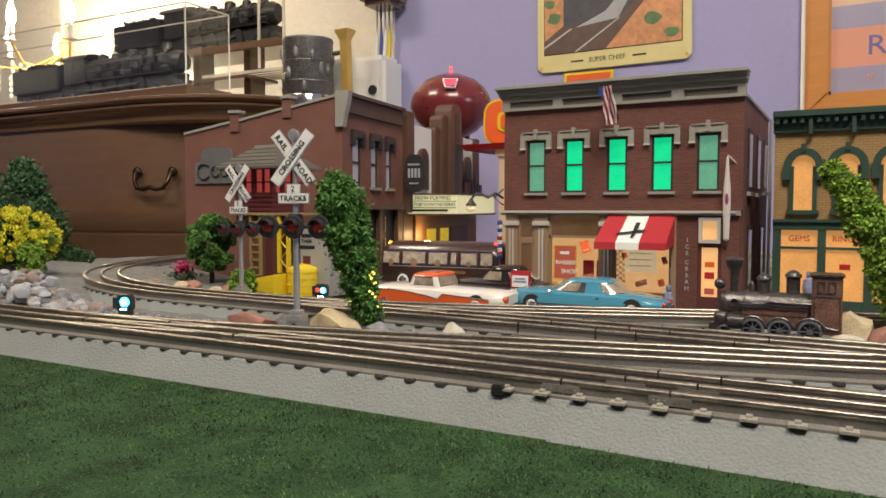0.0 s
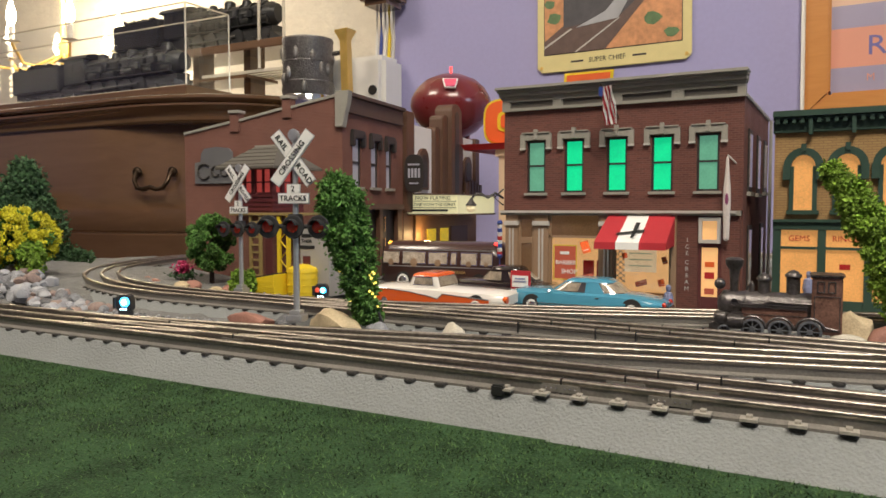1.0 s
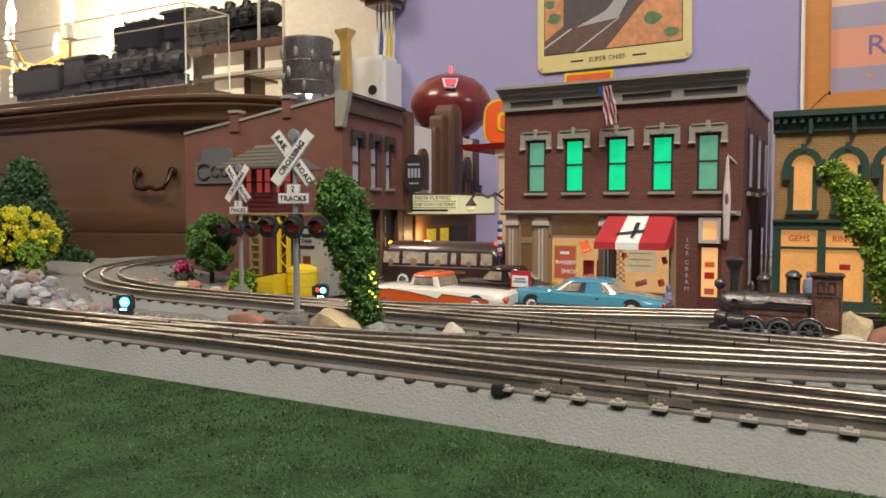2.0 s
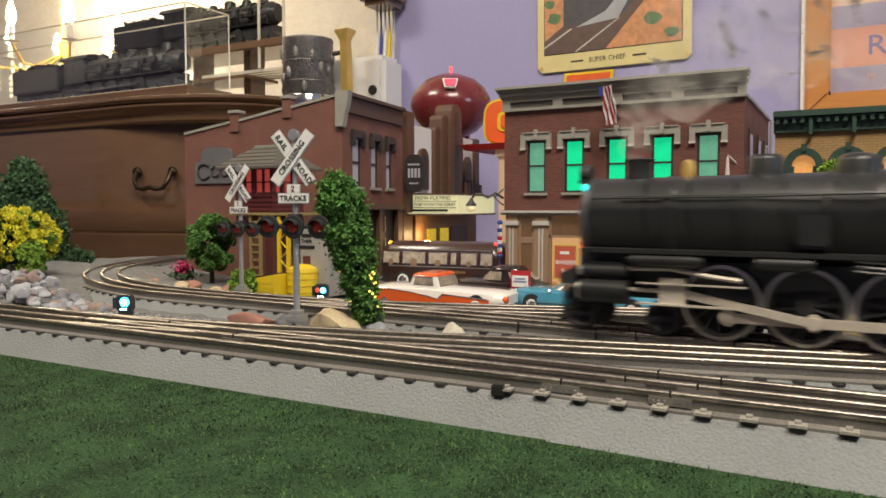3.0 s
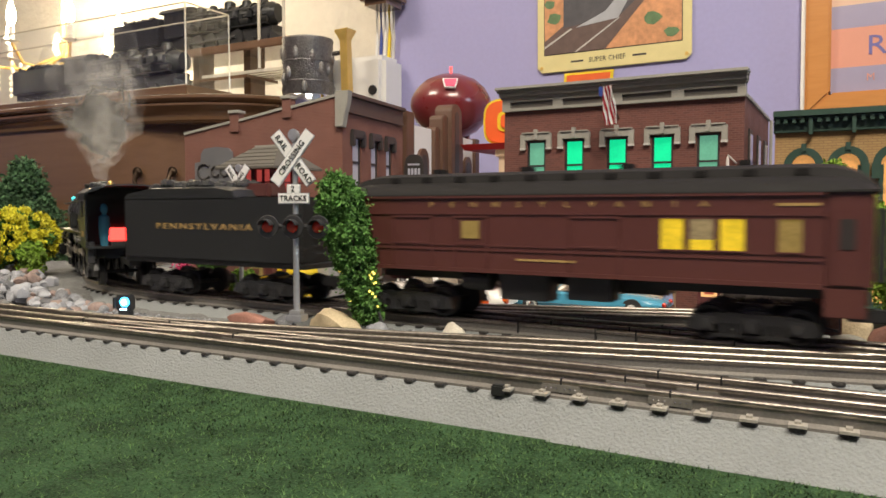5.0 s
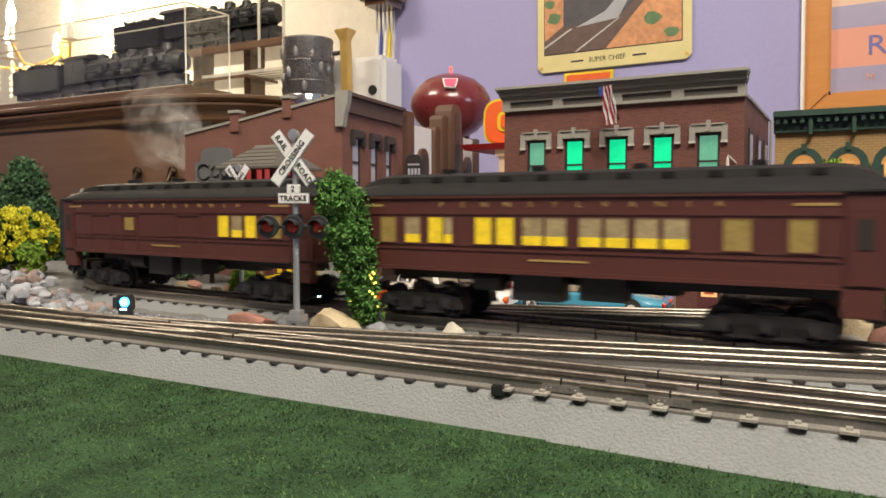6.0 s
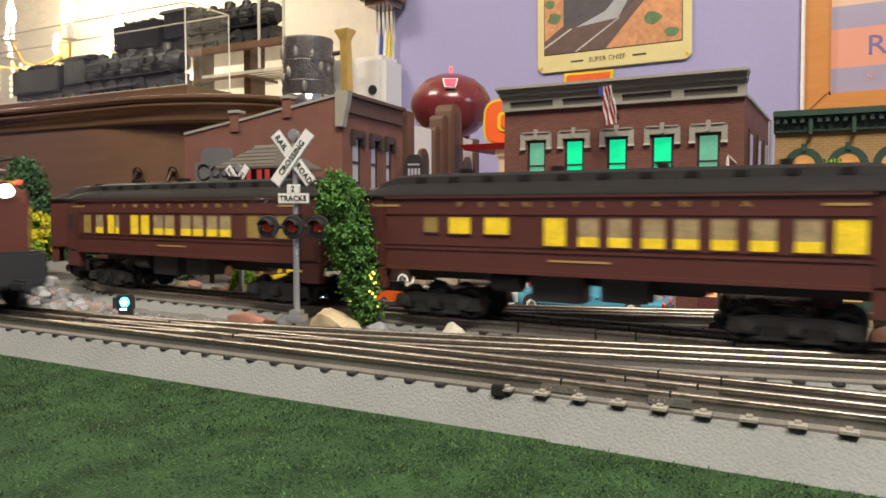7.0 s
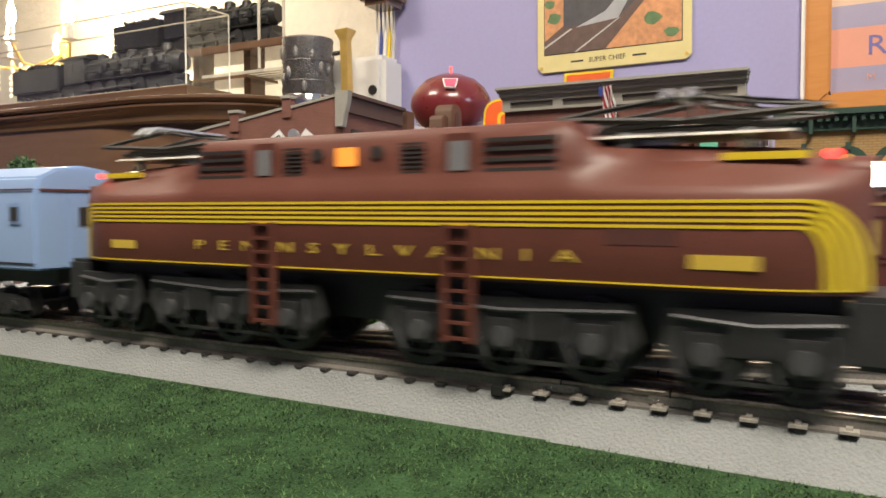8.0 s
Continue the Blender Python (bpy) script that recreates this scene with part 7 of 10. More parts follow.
def signal_tower():
    t = thing("signal_tower", "two-storey signal tower with red lit windows and grey hip roof", "building", m=pose(-0.4995, 0.562, 0))
    w, d = 0.023, 0.0225
    bm = bmesh.new()
    box(bm, -w, w, -d, d, GROUND - 0.004, 0.078)
    part("lower_storey", bm, M["brick2"], t)
    bm = bmesh.new()
    box(bm, -w - 0.002, w + 0.026, -d - 0.008, d, 0.0785, 0.0810)
    part("balcony", bm, M["tanpaint"], t, "ochre balcony deck", bevel=0.0005)
    bm = bmesh.new()
    box(bm, -w, w, -d, d, 0.0815, 0.1005)
    up = part("upper_storey", bm, M["towerred"], t, "dark red clapboards")
    for k in range(4):
        bm = bmesh.new()
        box(bm, -w - 0.0008, w + 0.0008, -d - 0.0008, d + 0.0008, 0.0830 + 0.0043 * k, 0.0840 + 0.0043 * k)
        part("clapboard", bm, M["towerred"], up)
    bm = bmesh.new()
    box(bm, -w + 0.002, w - 0.002, -d + 0.002, d - 0.002, 0.1005, 0.122)
    part("lit_room", bm, M["redroom"], t, "red lit room behind the windows")
    for x in (-w, 0.0, w):
        bm = bmesh.new()
        box(bm, x - 0.0022, x + 0.0022, -d - 0.001, -d + 0.003, 0.1005, 0.1235)
        part("window_post", bm, M["towerred"], t)
    bm = bmesh.new()
    box(bm, -w, w, -d - 0.0006, -d + 0.002, 0.1095, 0.1107)
    for x in (-w * 0.5, w * 0.5):
        box(bm, x - 0.0006, x + 0.0006, -d - 0.0006, -d + 0.002, 0.1005, 0.1225)
    box(bm, w - 0.002, w + 0.0006, -d, d, 0.1095, 0.1107)
    for q in (-d * 0.35, d * 0.35):
        box(bm, w - 0.002, w + 0.0008, q - 0.002, q + 0.002, 0.1005, 0.1225)
    part("glazing_bar", bm, M["towerred"], t)
    bm = bmesh.new()
    e = 0.0135
    loft(bm, [[(-w - e, -d - e, 0.1225), (w + e, -d - e, 0.1225), (w + e, d + e, 0.1225), (-w - e, d + e, 0.1225)],
              [(-w - e, -d - e, 0.1245), (w + e, -d - e, 0.1245), (w + e, d + e, 0.1245), (-w - e, d + e, 0.1245)],
              [(-w * 0.62, -0.003, 0.146), (w * 0.62, -0.003, 0.146), (w * 0.62, 0.003, 0.146), (-w * 0.62, 0.003, 0.146)]])
    roof = part("roof", bm, M["roofing"], t, "grey shingled hip roof")
    bm = bmesh.new()
    box(bm, -w * 0.66, w * 0.66, -0.004, 0.004, 0.1452, 0.1468)
    part("ridge", bm, M["stonegrey"], roof)
    for k in range(5):
        zz = 0.1265 + 0.004 * k
        q = (zz - 0.1245) / (0.146 - 0.1245)
        xx, yy = (w + e) * (1 - q) + w * 0.62 * q, (d + e) * (1 - q) + 0.003 * q
        bm = bmesh.new()
        box(bm, -xx - 0.0004, xx + 0.0004, -yy - 0.0007, -yy + 0.001, zz - 0.0005, zz + 0.0005)
        part("shingle_row", bm, M["roofing"], roof)
    # ladder, posts and bracing in yellow
    for x in (0.0005, 0.0125):
        bm = bmesh.new()
        box(bm, x - 0.0013, x + 0.0013, -d - 0.0065, -d - 0.004, GROUND - 0.003, 0.078)
        part("ladder_rail", bm, M["tanpaint"], t)
    for k in range(9):
        bm = bmesh.new()
        box(bm, 0.0005, 0.0125, -d - 0.006, -d - 0.0045, 0.014 + 0.0072 * k, 0.0158 + 0.0072 * k)
        part("rung", bm, M["tanpaint"], t)
    for x in (0.0355, 0.0465):
        bm = bmesh.new()
        box(bm, x - 0.0016, x + 0.0016, -d - 0.007, -d - 0.004, GROUND - 0.003, 0.078)
        part("post", bm, M["yellowpaint"], t)
    bm = bmesh.new()
    tube(bm, [((0.0365, 0.0455)[k % 2], -d - 0.0055, 0.020 + 0.009 * k) for k in range(7)], 0.0008, 5)
    part("bracing", bm, M["yellowpaint"], t)
    bm = bmesh.new()
    box(bm, 0.0145, 0.0225, -d - 0.001, -d, GROUND - 0.003, 0.070)
    part("door", bm, M["brick3"], t, "dark red tower door")
    # pale lettered board beside the tower's corner
    bm = bmesh.new()
    box(bm, 0.059, 0.0915, -d - 0.004, d, GROUND - 0.003, 0.069)
    bd = part("notice_board", bm, M["noticegrey"], t, "pale grey lettered wall")
    lettering("letters", "THEIR", 0.0046, M["ink"], bd, pose(0.0665, -d - 0.0043, 0.0555) @ FRONT)
    for z, w2 in ((0.0605, 0.012), (0.0500, 0.018)):
        bm = bmesh.new()
        box(bm, 0.0665 - w2 / 2, 0.0665 + w2 / 2, -d - 0.0044, -d - 0.004, z - 0.0015, z + 0.0015)
        part("letter_bar", bm, M["ink"], bd)
    bm = bmesh.new()
    box(bm, 0.0625, 0.0705, -d - 0.0046, -d - 0.004, 0.030, 0.042)
    part("small_poster", bm, M["brick3"], bd)


M["towerred"] = mat("dark_tower_red", (0.11, 0.02, 0.022), 0.55, vary=0.15)
M["redroom"] = glow_mat("red_lit_room", (0.62, 0.085, 0.07), 0.42, 0.8, 120)
M["tanpaint"] = mat("tan_paint", (0.30, 0.22, 0.08), 0.6, vary=0.2)
M["noticegrey"] = mat("pale_grey_wall", (0.33, 0.32, 0.30), 0.7, vary=0.12)
signal_tower()


def yellow_bin():
    t = thing("yellow_bin", "yellow wooden coal bin with a sloping front", "bin", m=pose(-0.458, 0.515, GROUND - 0.002))
    bm = bmesh.new()
    prof = [(-0.018, 0.0), (0.014, 0.0), (0.014, 0.020), (-0.018, 0.014)]
    for x in (0.0,):
        prism_y(bm, prof, -0.012, 0.012)
    part("bin_box", bm, M["yellowpaint"], t, bevel=0.0006)
    for k in range(4):
        bm = bmesh.new()
        box(bm, -0.0185, 0.0145, -0.0126, -0.012, 0.001 + 0.0034 * k, 0.0040 + 0.0034 * k)
        part("board", bm, M["yellowpaint"], t)
    bm = bmesh.new()
    m = pose(-0.002, 0, 0.0172, 0, -10, 0)
    box(bm, -0.015, 0.015, -0.0105, 0.0105, 0.0, 0.0012, m)
    part("lid", bm, M["sash"], t, "dark lid")


yellow_bin()


def yellow_barrel():
    t = thing("yellow_barrel", "yellow ribbed tank beside the signal tower", "tank", m=pose(-0.4313, 0.527, GROUND - 0.002) @ Matrix.Diagonal((0.84, 0.84, 0.80, 1)))
    bm = bmesh.new()
    lathe(bm, [(0.0005, 0), (0.0155, 0), (0.0160, 0.003), (0.0160, 0.028), (0.0150, 0.031), (0.008, 0.0345), (0.0005, 0.0355)], seg=24)
    part("tank_shell", bm, M["yellowpaint"], t, smooth=True)
    for k in range(4):
        bm = bmesh.new()
        lathe(bm, [(0.0158, -0.0006), (0.0166, -0.0006), (0.0166, 0.0006), (0.0158, 0.0006)], (0, 0, 0.005 + 0.0072 * k), 24)
        part("hoop", bm, M["yellowpaint"], t)


yellow_barrel()


def gas_station():
    t = thing("gas_station", "small white filling station with red canopy and round sign", "building")
    bm = bmesh.new()
    box(bm, -0.432, -0.380, 0.985, 1.08, GROUND - 0.004, 0.155)
    part("kiosk", bm, M["white"], t)
    bm = bmesh.new()
    loft(bm, [[(-0.486, 0.955, 0.168), (-0.37, 0.955, 0.168), (-0.37, 1.08, 0.168), (-0.486, 1.08, 0.168)], [(-0.490, 0.95, 0.176), (-0.37, 0.95, 0.176), (-0.37, 1.09, 0.176), (-0.490, 1.09, 0.176)]])
    part("canopy", bm, M["redpaint"], t, "red canopy")
    bm = bmesh.new()
    box(bm, -0.437, -0.424, 0.965, 0.981, GROUND - 0.004, 0.160)
    box(bm, -0.441, -0.420, 0.961, 0.985, 0.158, 0.168)
    part("column", bm, M["lampwhite"], t, "white column with warm light put into its colour", bevel=0.001)
    for r, dd, mt in ((0.043, 0.0, "yellowpaint"), (0.039, 0.002, "orangesign"), (0.019, 0.004, "yellowpaint"), (0.013, 0.006, "orangesign")):
        bm = bmesh.new()
        prof = [(-0.432 + r * math.copysign(abs(math.cos(a)) ** 0.55, math.cos(a)), 0.2105 + r * 0.78 * math.copysign(abs(math.sin(a)) ** 0.55, math.sin(a))) for a in [2 * math.pi * k / 32 for k in range(32)]]
        prism_y(bm, prof, 0.995 - dd, 1.0)
        part("round_sign", bm, M[mt], t)


# warm base colour and weak glow stand in for lamplight on white paint
M["lampwhite"] = mat("warm_glow_white", (0.55, 0.40, 0.27), 0.5, vary=0.1, glow=(1.0, 0.6, 0.3), power=0.08)
gas_station()


def lamp_and_pole():
    t = thing("wall_lamp", "dark scrolled wall lamp with a small cream globe", "lamp")
    bm = bmesh.new()
    pts = [(-0.266, 0.598, 0.094), (-0.271, 0.592, 0.0985), (-0.276, 0.588, 0.0945), (-0.281, 0.585, 0.0975), (-0.286, 0.583, 0.0975), (-0.2895, 0.582, 0.093)]
    tube(bm, pts, 0.0011, 8)
    tube(bm, [(-0.266, 0.598, 0.088), (-0.272, 0.592, 0.0945), (-0.266, 0.598, 0.102)], 0.0008, 6)
    part("bracket", bm, M["sash"], t)
    bm = bmesh.new()
    lathe(bm, [(0.0012, 0.0935), (0.0022, 0.0915), (0.0046, 0.0885), (0.0046, 0.0875), (0.001, 0.0878)], (-0.2895, 0.582, 0), 14)
    part("shade", bm, M["sash"], t)
    bm = bmesh.new()
    ball(bm, (-0.2895, 0.582, 0.0855), 0.0043, 0.0043, 0.0036)
    part("globe", bm, M["globe"], t, "cream glass globe")
    p = thing("barber_pole", "small red white and blue barber pole", "barber pole", m=pose(-0.2675, 0.594, 0))
    for k in range(8):
        bm = bmesh.new()
        m = pose(0, 0, 0.046 + 0.0034 * k, 18, 0, 0)
        rod(bm, m @ Vector((0, 0, -0.0017)), m @ Vector((0, 0, 0.0017)), 0.0021, seg=12)
        part("stripe", bm, (M["redpaint"], M["signwhite"], M["bluepaint"], M["signwhite"])[k % 4], p)
    bm = bmesh.new()
    lathe(bm, [(0.0004, 0.075), (0.002, 0.0745), (0.0026, 0.0725), (0.002, 0.0715)], seg=12)
    lathe(bm, [(0.0020, 0.0455), (0.0026, 0.0440), (0.0020, 0.0425), (0.0008, 0.0415)], seg=12)
    rod(bm, (0, 0, 0.042), (0, 0, GROUND - 0.003), 0.0006, seg=6)
    part("pole_ends", bm, M["bluepaint"], p)


M["globe"] = mat("cream_globe", (0.75, 0.66, 0.42), 0.3, vary=0.05, bump=0, glow=(1.0, 0.8, 0.45), power=0.35)
M["bluepaint"] = mat("deep_blue_paint", (0.04, 0.07, 0.28), 0.4, vary=0.1)
lamp_and_pole()


def flags():
    t = thing("flag", "small drooping striped flag on an angled pole", "flag")
    bm = bmesh.new()
    tube(bm, [(-0.1655, 0.600, 0.158), (-0.1735, 0.575, 0.1815)], 0.0008, 6)
    part("flagpole", bm, M["brownmetal"], t)
    n = 10
    for k in range(n):
        bm = bmesh.new()
        def pt(i, u):
            z = 0.1795 - 0.030 * i / 7
            x = -0.1745 + 0.0085 * (u / n) + 0.0008 * math.sin(i * 1.1 + u)
            yy = 0.5765 + 0.0055 * (u / n) + 0.0012 * math.sin(u * 1.7 + i * 0.5)
            return (x + 0.0006 * i, yy, z + 0.0026 * u / n)
        rows = [[pt(i, k), pt(i, k + 1)] for i in range(8)]
        vs = [[bm.verts.new(p) for p in r] for r in rows]
        for a, b in zip(vs, vs[1:]):
            bm.faces.new((a[0], a[1], b[1], b[0]))
        bmesh.ops.solidify(bm, geom=bm.faces[:], thickness=0.0003)
        part("stripe", bm, M["awningred"] if k % 2 == 0 else M["signwhite"], t)
    bm = bmesh.new()
    box(bm, -0.1752, -0.1722, 0.5745, 0.5790, 0.1720, 0.1805, None)
    part("blue_field", bm, M["bluepaint"], t, bevel=0.001)
    p = thing("furled_banner", "white furled banner hanging from the store corner", "banner")
    bm = bmesh.new()
    lathe(bm, [(0.0004, 0.124), (0.0010, 0.122), (0.0015, 0.112), (0.0026, 0.100), (0.0029, 0.088), (0.0024, 0.074), (0.0021, 0.062), (0.0004, 0.0605)], (-0.0815, 0.594, 0), 9)
    part("cloth", bm, M["bannerwhite"], p)
    bm = bmesh.new()
    ball(bm, (-0.0812, 0.5914, 0.092), 0.0013, 0.0007, 0.0045, u=8, v=6)
    part("emblem", bm, M["plum"], p)
    bm = bmesh.new()
    tube(bm, [(-0.0815, 0.596, 0.125), (-0.076, 0.600, 0.119)], 0.0006, 6)
    part("hanger", bm, M["palegrey"], p)


M["plum"] = mat("plum_print", (0.22, 0.04, 0.12), 0.7, vary=0.1)
M["bannerwhite"] = mat("banner_cloth", (0.62, 0.56, 0.52), 0.8, vary=0.15, coarse=60)
flags()

# ================= vehicles in the street =================


def car_ring(x, w, z0, z1, tuck=0.75):
    return [(x, -w * 0.86, z0), (x, -w, z0 + 0.0025), (x, -w, z0 + (z1 - z0) * 0.55), (x, -w * 0.94, z0 + (z1 - z0) * 0.85), (x, -w * tuck, z1), (x, 0, z1 + 0.0006),
            (x, w * tuck, z1), (x, w * 0.94, z0 + (z1 - z0) * 0.85), (x, w, z0 + (z1 - z0) * 0.55), (x, w, z0 + 0.0025), (x, w * 0.86, z0)]


def wheel_on(parent, x, y, r=0.0060, w=0.0042, hub="chrome"):
    s = -1 if y < 0 else 1
    bm = bmesh.new()
    lathe(bm, [(r * 0.62, -w / 2), (r * 0.95, -w / 2), (r, -w * 0.3), (r, w * 0.3), (r * 0.95, w / 2), (r * 0.62, w / 2), (r * 0.62, -w / 2)], (x, y, r), 20, Euler((radians(90), 0, 0)).to_matrix())
    wh = part("wheel", bm, M["tyre"], parent, smooth=True)
    bm = bmesh.new()
    rod(bm, (x, y + s * w * 0.40, r), (x, y + s * w * 0.53, r), r * 0.74, seg=18)
    part("whitewall", bm, M["signwhite"], wh)
    bm = bmesh.new()
    ball(bm, (x, y + s * w * 0.55, r), r * 0.52, 0.0009, r * 0.52, u=14, v=8)
    part("hubcap", bm, M[hub], wh)


def cabin_point(cab, turn, s, lift=0.0):
    """A place on a rounded cabin: turn goes round from the tail (0), s from the belt line (0) to the roof's edge (1)."""
    low, high, n = cab
    xf, xr, w, z = [p + (q - p) * s for p, q in zip(low, high)]
    c, q = math.cos(turn), math.sin(turn)
    x = math.copysign(abs(c) ** (2 / n), c) * (xr - xf) / 2
    y = math.copysign(abs(q) ** (2 / n), q) * w
    k = 1 + lift / max(0.004, math.hypot(x, y))
    return ((xf + xr) / 2 + x * k, y * k, z)


def cabin_patch(cab, t0, t1, s0, s1, lift, n=14):
    bm = bmesh.new()
    rings = []
    for k in range(n + 1):
        a = t0 + (t1 - t0) * k / n
        lv = [s0 + (s1 - s0) * j / 3 for j in range(4)]
        rings.append([cabin_point(cab, a, s, lift) for s in lv] + [cabin_point(cab, a, s, -0.0004) for s in lv[::-1]])
    loft(bm, rings)
    return bm


def automobile(name, label, m, body, cab, crown, paints, panes, wheels, extras=None):
    """body: rows of (x, half width, low, high); panes: (from, to, low, high) in turns of degrees; the nose is at -x."""
    t = thing(name, label, "car", "cars in the street", m=m)
    bm = bmesh.new()
    loft(bm, [car_ring(*r) for r in body])
    part("body", bm, M[paints[0]], t, smooth=True)
    n = 40
    turns = [2 * math.pi * k / n for k in range(n)]
    bm = bmesh.new()
    loft(bm, [[cabin_point(cab, a, s) for a in turns] for s in (0, 0.3, 0.6, 0.85, 1.0)])
    part("cabin", bm, M[paints[0]], t, smooth=True)
    bm = bmesh.new()
    xc, z1 = (cab[1][0] + cab[1][1]) / 2, cab[1][3]
    rings = []
    for k, f in ((1.03, -0.12), (1.02, 0.02), (0.95, 0.42), (0.80, 0.74), (0.55, 0.92), (0.25, 1.0)):
        ring = []
        for a in turns:
            x, y, z = cabin_point(cab, a, 1.0)
            ring.append((xc + (x - xc) * k, y * k, z1 + (crown - z1) * f))
        rings.append(ring)
    loft(bm, rings)
    part("roof", bm, M[paints[1]], t, smooth=True)
    for p0, p1, s0, s1 in panes:
        d = 2.0 if p1 > p0 else -2.0
        f = part("window_frame", cabin_patch(cab, radians(p0 - d), radians(p1 + d), s0 - 0.05, s1 + 0.04, 0.0002), M["chrome"] if paints[0] != "blackcar" else M["blackcar"], t, smooth=False)
        part("pane", cabin_patch(cab, radians(p0), radians(p1), s0, s1, 0.0004), M["carglass"], f, "tinted window")
    for x in wheels:
        for s in (-1, 1):
            y = s * float(np.interp(x, [r[0] for r in body], [r[1] for r in body]))
            # black disc stands in for the shaded opening of the arch
            bm = bmesh.new()
            rod(bm, (x, y - s * 0.003, 0.0062), (x, y + s * 0.0003, 0.0062), 0.0076, seg=20)
            part("wheel_arch", bm, M["tyre"], t)
            wheel_on(t, x, y - s * 0.0014, r=0.0056)
    x0, x1 = body[0][0], body[-1][0]
    w = body[1][1]
    for e, x in ((-1, x0), (1, x1)):
        bm = bmesh.new()
        tube(bm, [(x - e * 0.006, -w * 1.05, 0.0062), (x + e * 0.0008, -w * 0.8, 0.0060), (x + e * 0.0016, 0, 0.0060), (x + e * 0.0008, w * 0.8, 0.0060), (x - e * 0.006, w * 1.05, 0.0062)], 0.0012, 8)
        part("bumper", bm, M["chrome"], t, "chrome bumper")
    for s in (-1, 1):
        bm = bmesh.new()
        ball(bm, (x0 + 0.001, s * w * 0.72, 0.0125), 0.0016, 0.0024, 0.0024, u=10, v=6)
        part("headlight", bm, M["chrome"], t)
        bm = bmesh.new()
        ball(bm, (x1 - 0.001, s * w * 0.75, 0.0095), 0.0016, 0.0016, 0.0020, u=10, v=6)
        part("tail_light", bm, M["redlamp"], t)
    if extras:
        extras(t)
    return t


def blue_extras(t):
    bm = bmesh.new()
    lathe(bm, [(0.0030, 0.0), (0.0034, 0.002), (0.0022, 0.005), (0.0004, 0.0065)], (-0.0575, 0, 0.0125), 14, Euler((0, radians(-90), 0)).to_matrix())
    part("nose_cone", bm, M["chrome"], t, "chrome bullet nose", smooth=True)
    for s in (-1, 1):
        bm = bmesh.new()
        box(bm, 0.010, 0.013, s * 0.0222 - 0.0004, s * 0.0222 + 0.0004, 0.0128, 0.0134)
        part("door_handle", bm, M["chrome"], t)
        bm = bmesh.new()
        tube(bm, [(-0.045, s * 0.0215, 0.0075), (0.0, s * 0.0226, 0.0072), (0.045, s * 0.0212, 0.0072)], 0.0004, 5)
        part("side_trim", bm, M["chrome"], t)
        bm = bmesh.new()
        ball(bm, (-0.026, s * 0.0215, 0.0165), 0.0012, 0.0008, 0.0012, u=8, v=6)
        part("mirror", bm, M["chrome"], t)


ROAD_Z = 0.0051
automobile("parked_coupe", "sky blue bullet-nosed coupe with a wrap-round rear window", pose(-0.1765, 0.562, ROAD_Z, 0, 0, 2),
           [(-0.0585, 0.012, 0.0055, 0.0150), (-0.054, 0.0175, 0.0040, 0.0165), (-0.044, 0.0205, 0.0032, 0.0172), (-0.020, 0.0222, 0.0028, 0.0172), (0.0, 0.0226, 0.0028, 0.0168), (0.025, 0.0224, 0.0028, 0.0162), (0.042, 0.0212, 0.0032, 0.0148), (0.054, 0.0180, 0.0042, 0.0125), (0.0600, 0.012, 0.0055, 0.0095)],
           ((-0.031, 0.033, 0.0188, 0.0150), (-0.0165, 0.0200, 0.0152, 0.0242), 4), 0.0272, ("bluecar", "bluecar"),
           [(227, 268, 0.22, 0.92), (493, 468, 0.22, 0.92), (286, 434, 0.22, 0.90), (155, 205, 0.25, 0.92)], (-0.040, 0.037), blue_extras)


def ranchero_extras(t):
    for s in (-1, 1):
        bm = bmesh.new()
        pts = [(-0.058, 0.0046), (0.049, 0.0046), (0.049, 0.0104), (0.030, 0.0119), (0.010, 0.0133), (0.0055, 0.0092), (-0.003, 0.0112), (-0.020, 0.0138), (-0.040, 0.0156), (-0.058, 0.0152)]
        loft(bm, [[(x, s * 0.0222, z) for x, z in pts], [(x, s * 0.0231, z) for x, z in pts]])
        part("side_panel", bm, M["orangecar"], t, "orange two-tone side panel")
        bm = bmesh.new()
        tube(bm, [(x, s * 0.0233, z) for x, z in pts[2:]], 0.0004, 5)
        part("side_trim", bm, M["chrome"], t)
        bm = bmesh.new()
        rod(bm, (0.058, s * 0.0175, 0.0105), (0.0625, s * 0.0175, 0.0105), 0.0026, seg=12)
        part("round_tail_lamp", bm, M["orangecar"], t)
    # the body is solid: a dark block stands in for shade in the bed
    bm = bmesh.new()
    prism_y(bm, [(0.010, 0.0150), (0.054, 0.0145), (0.054, 0.0168), (0.010, 0.0185)], 0.0020, 0.0110)
    part("cargo_bed", bm, M["sash"], t, "dark block put in for the shaded open cargo bed")


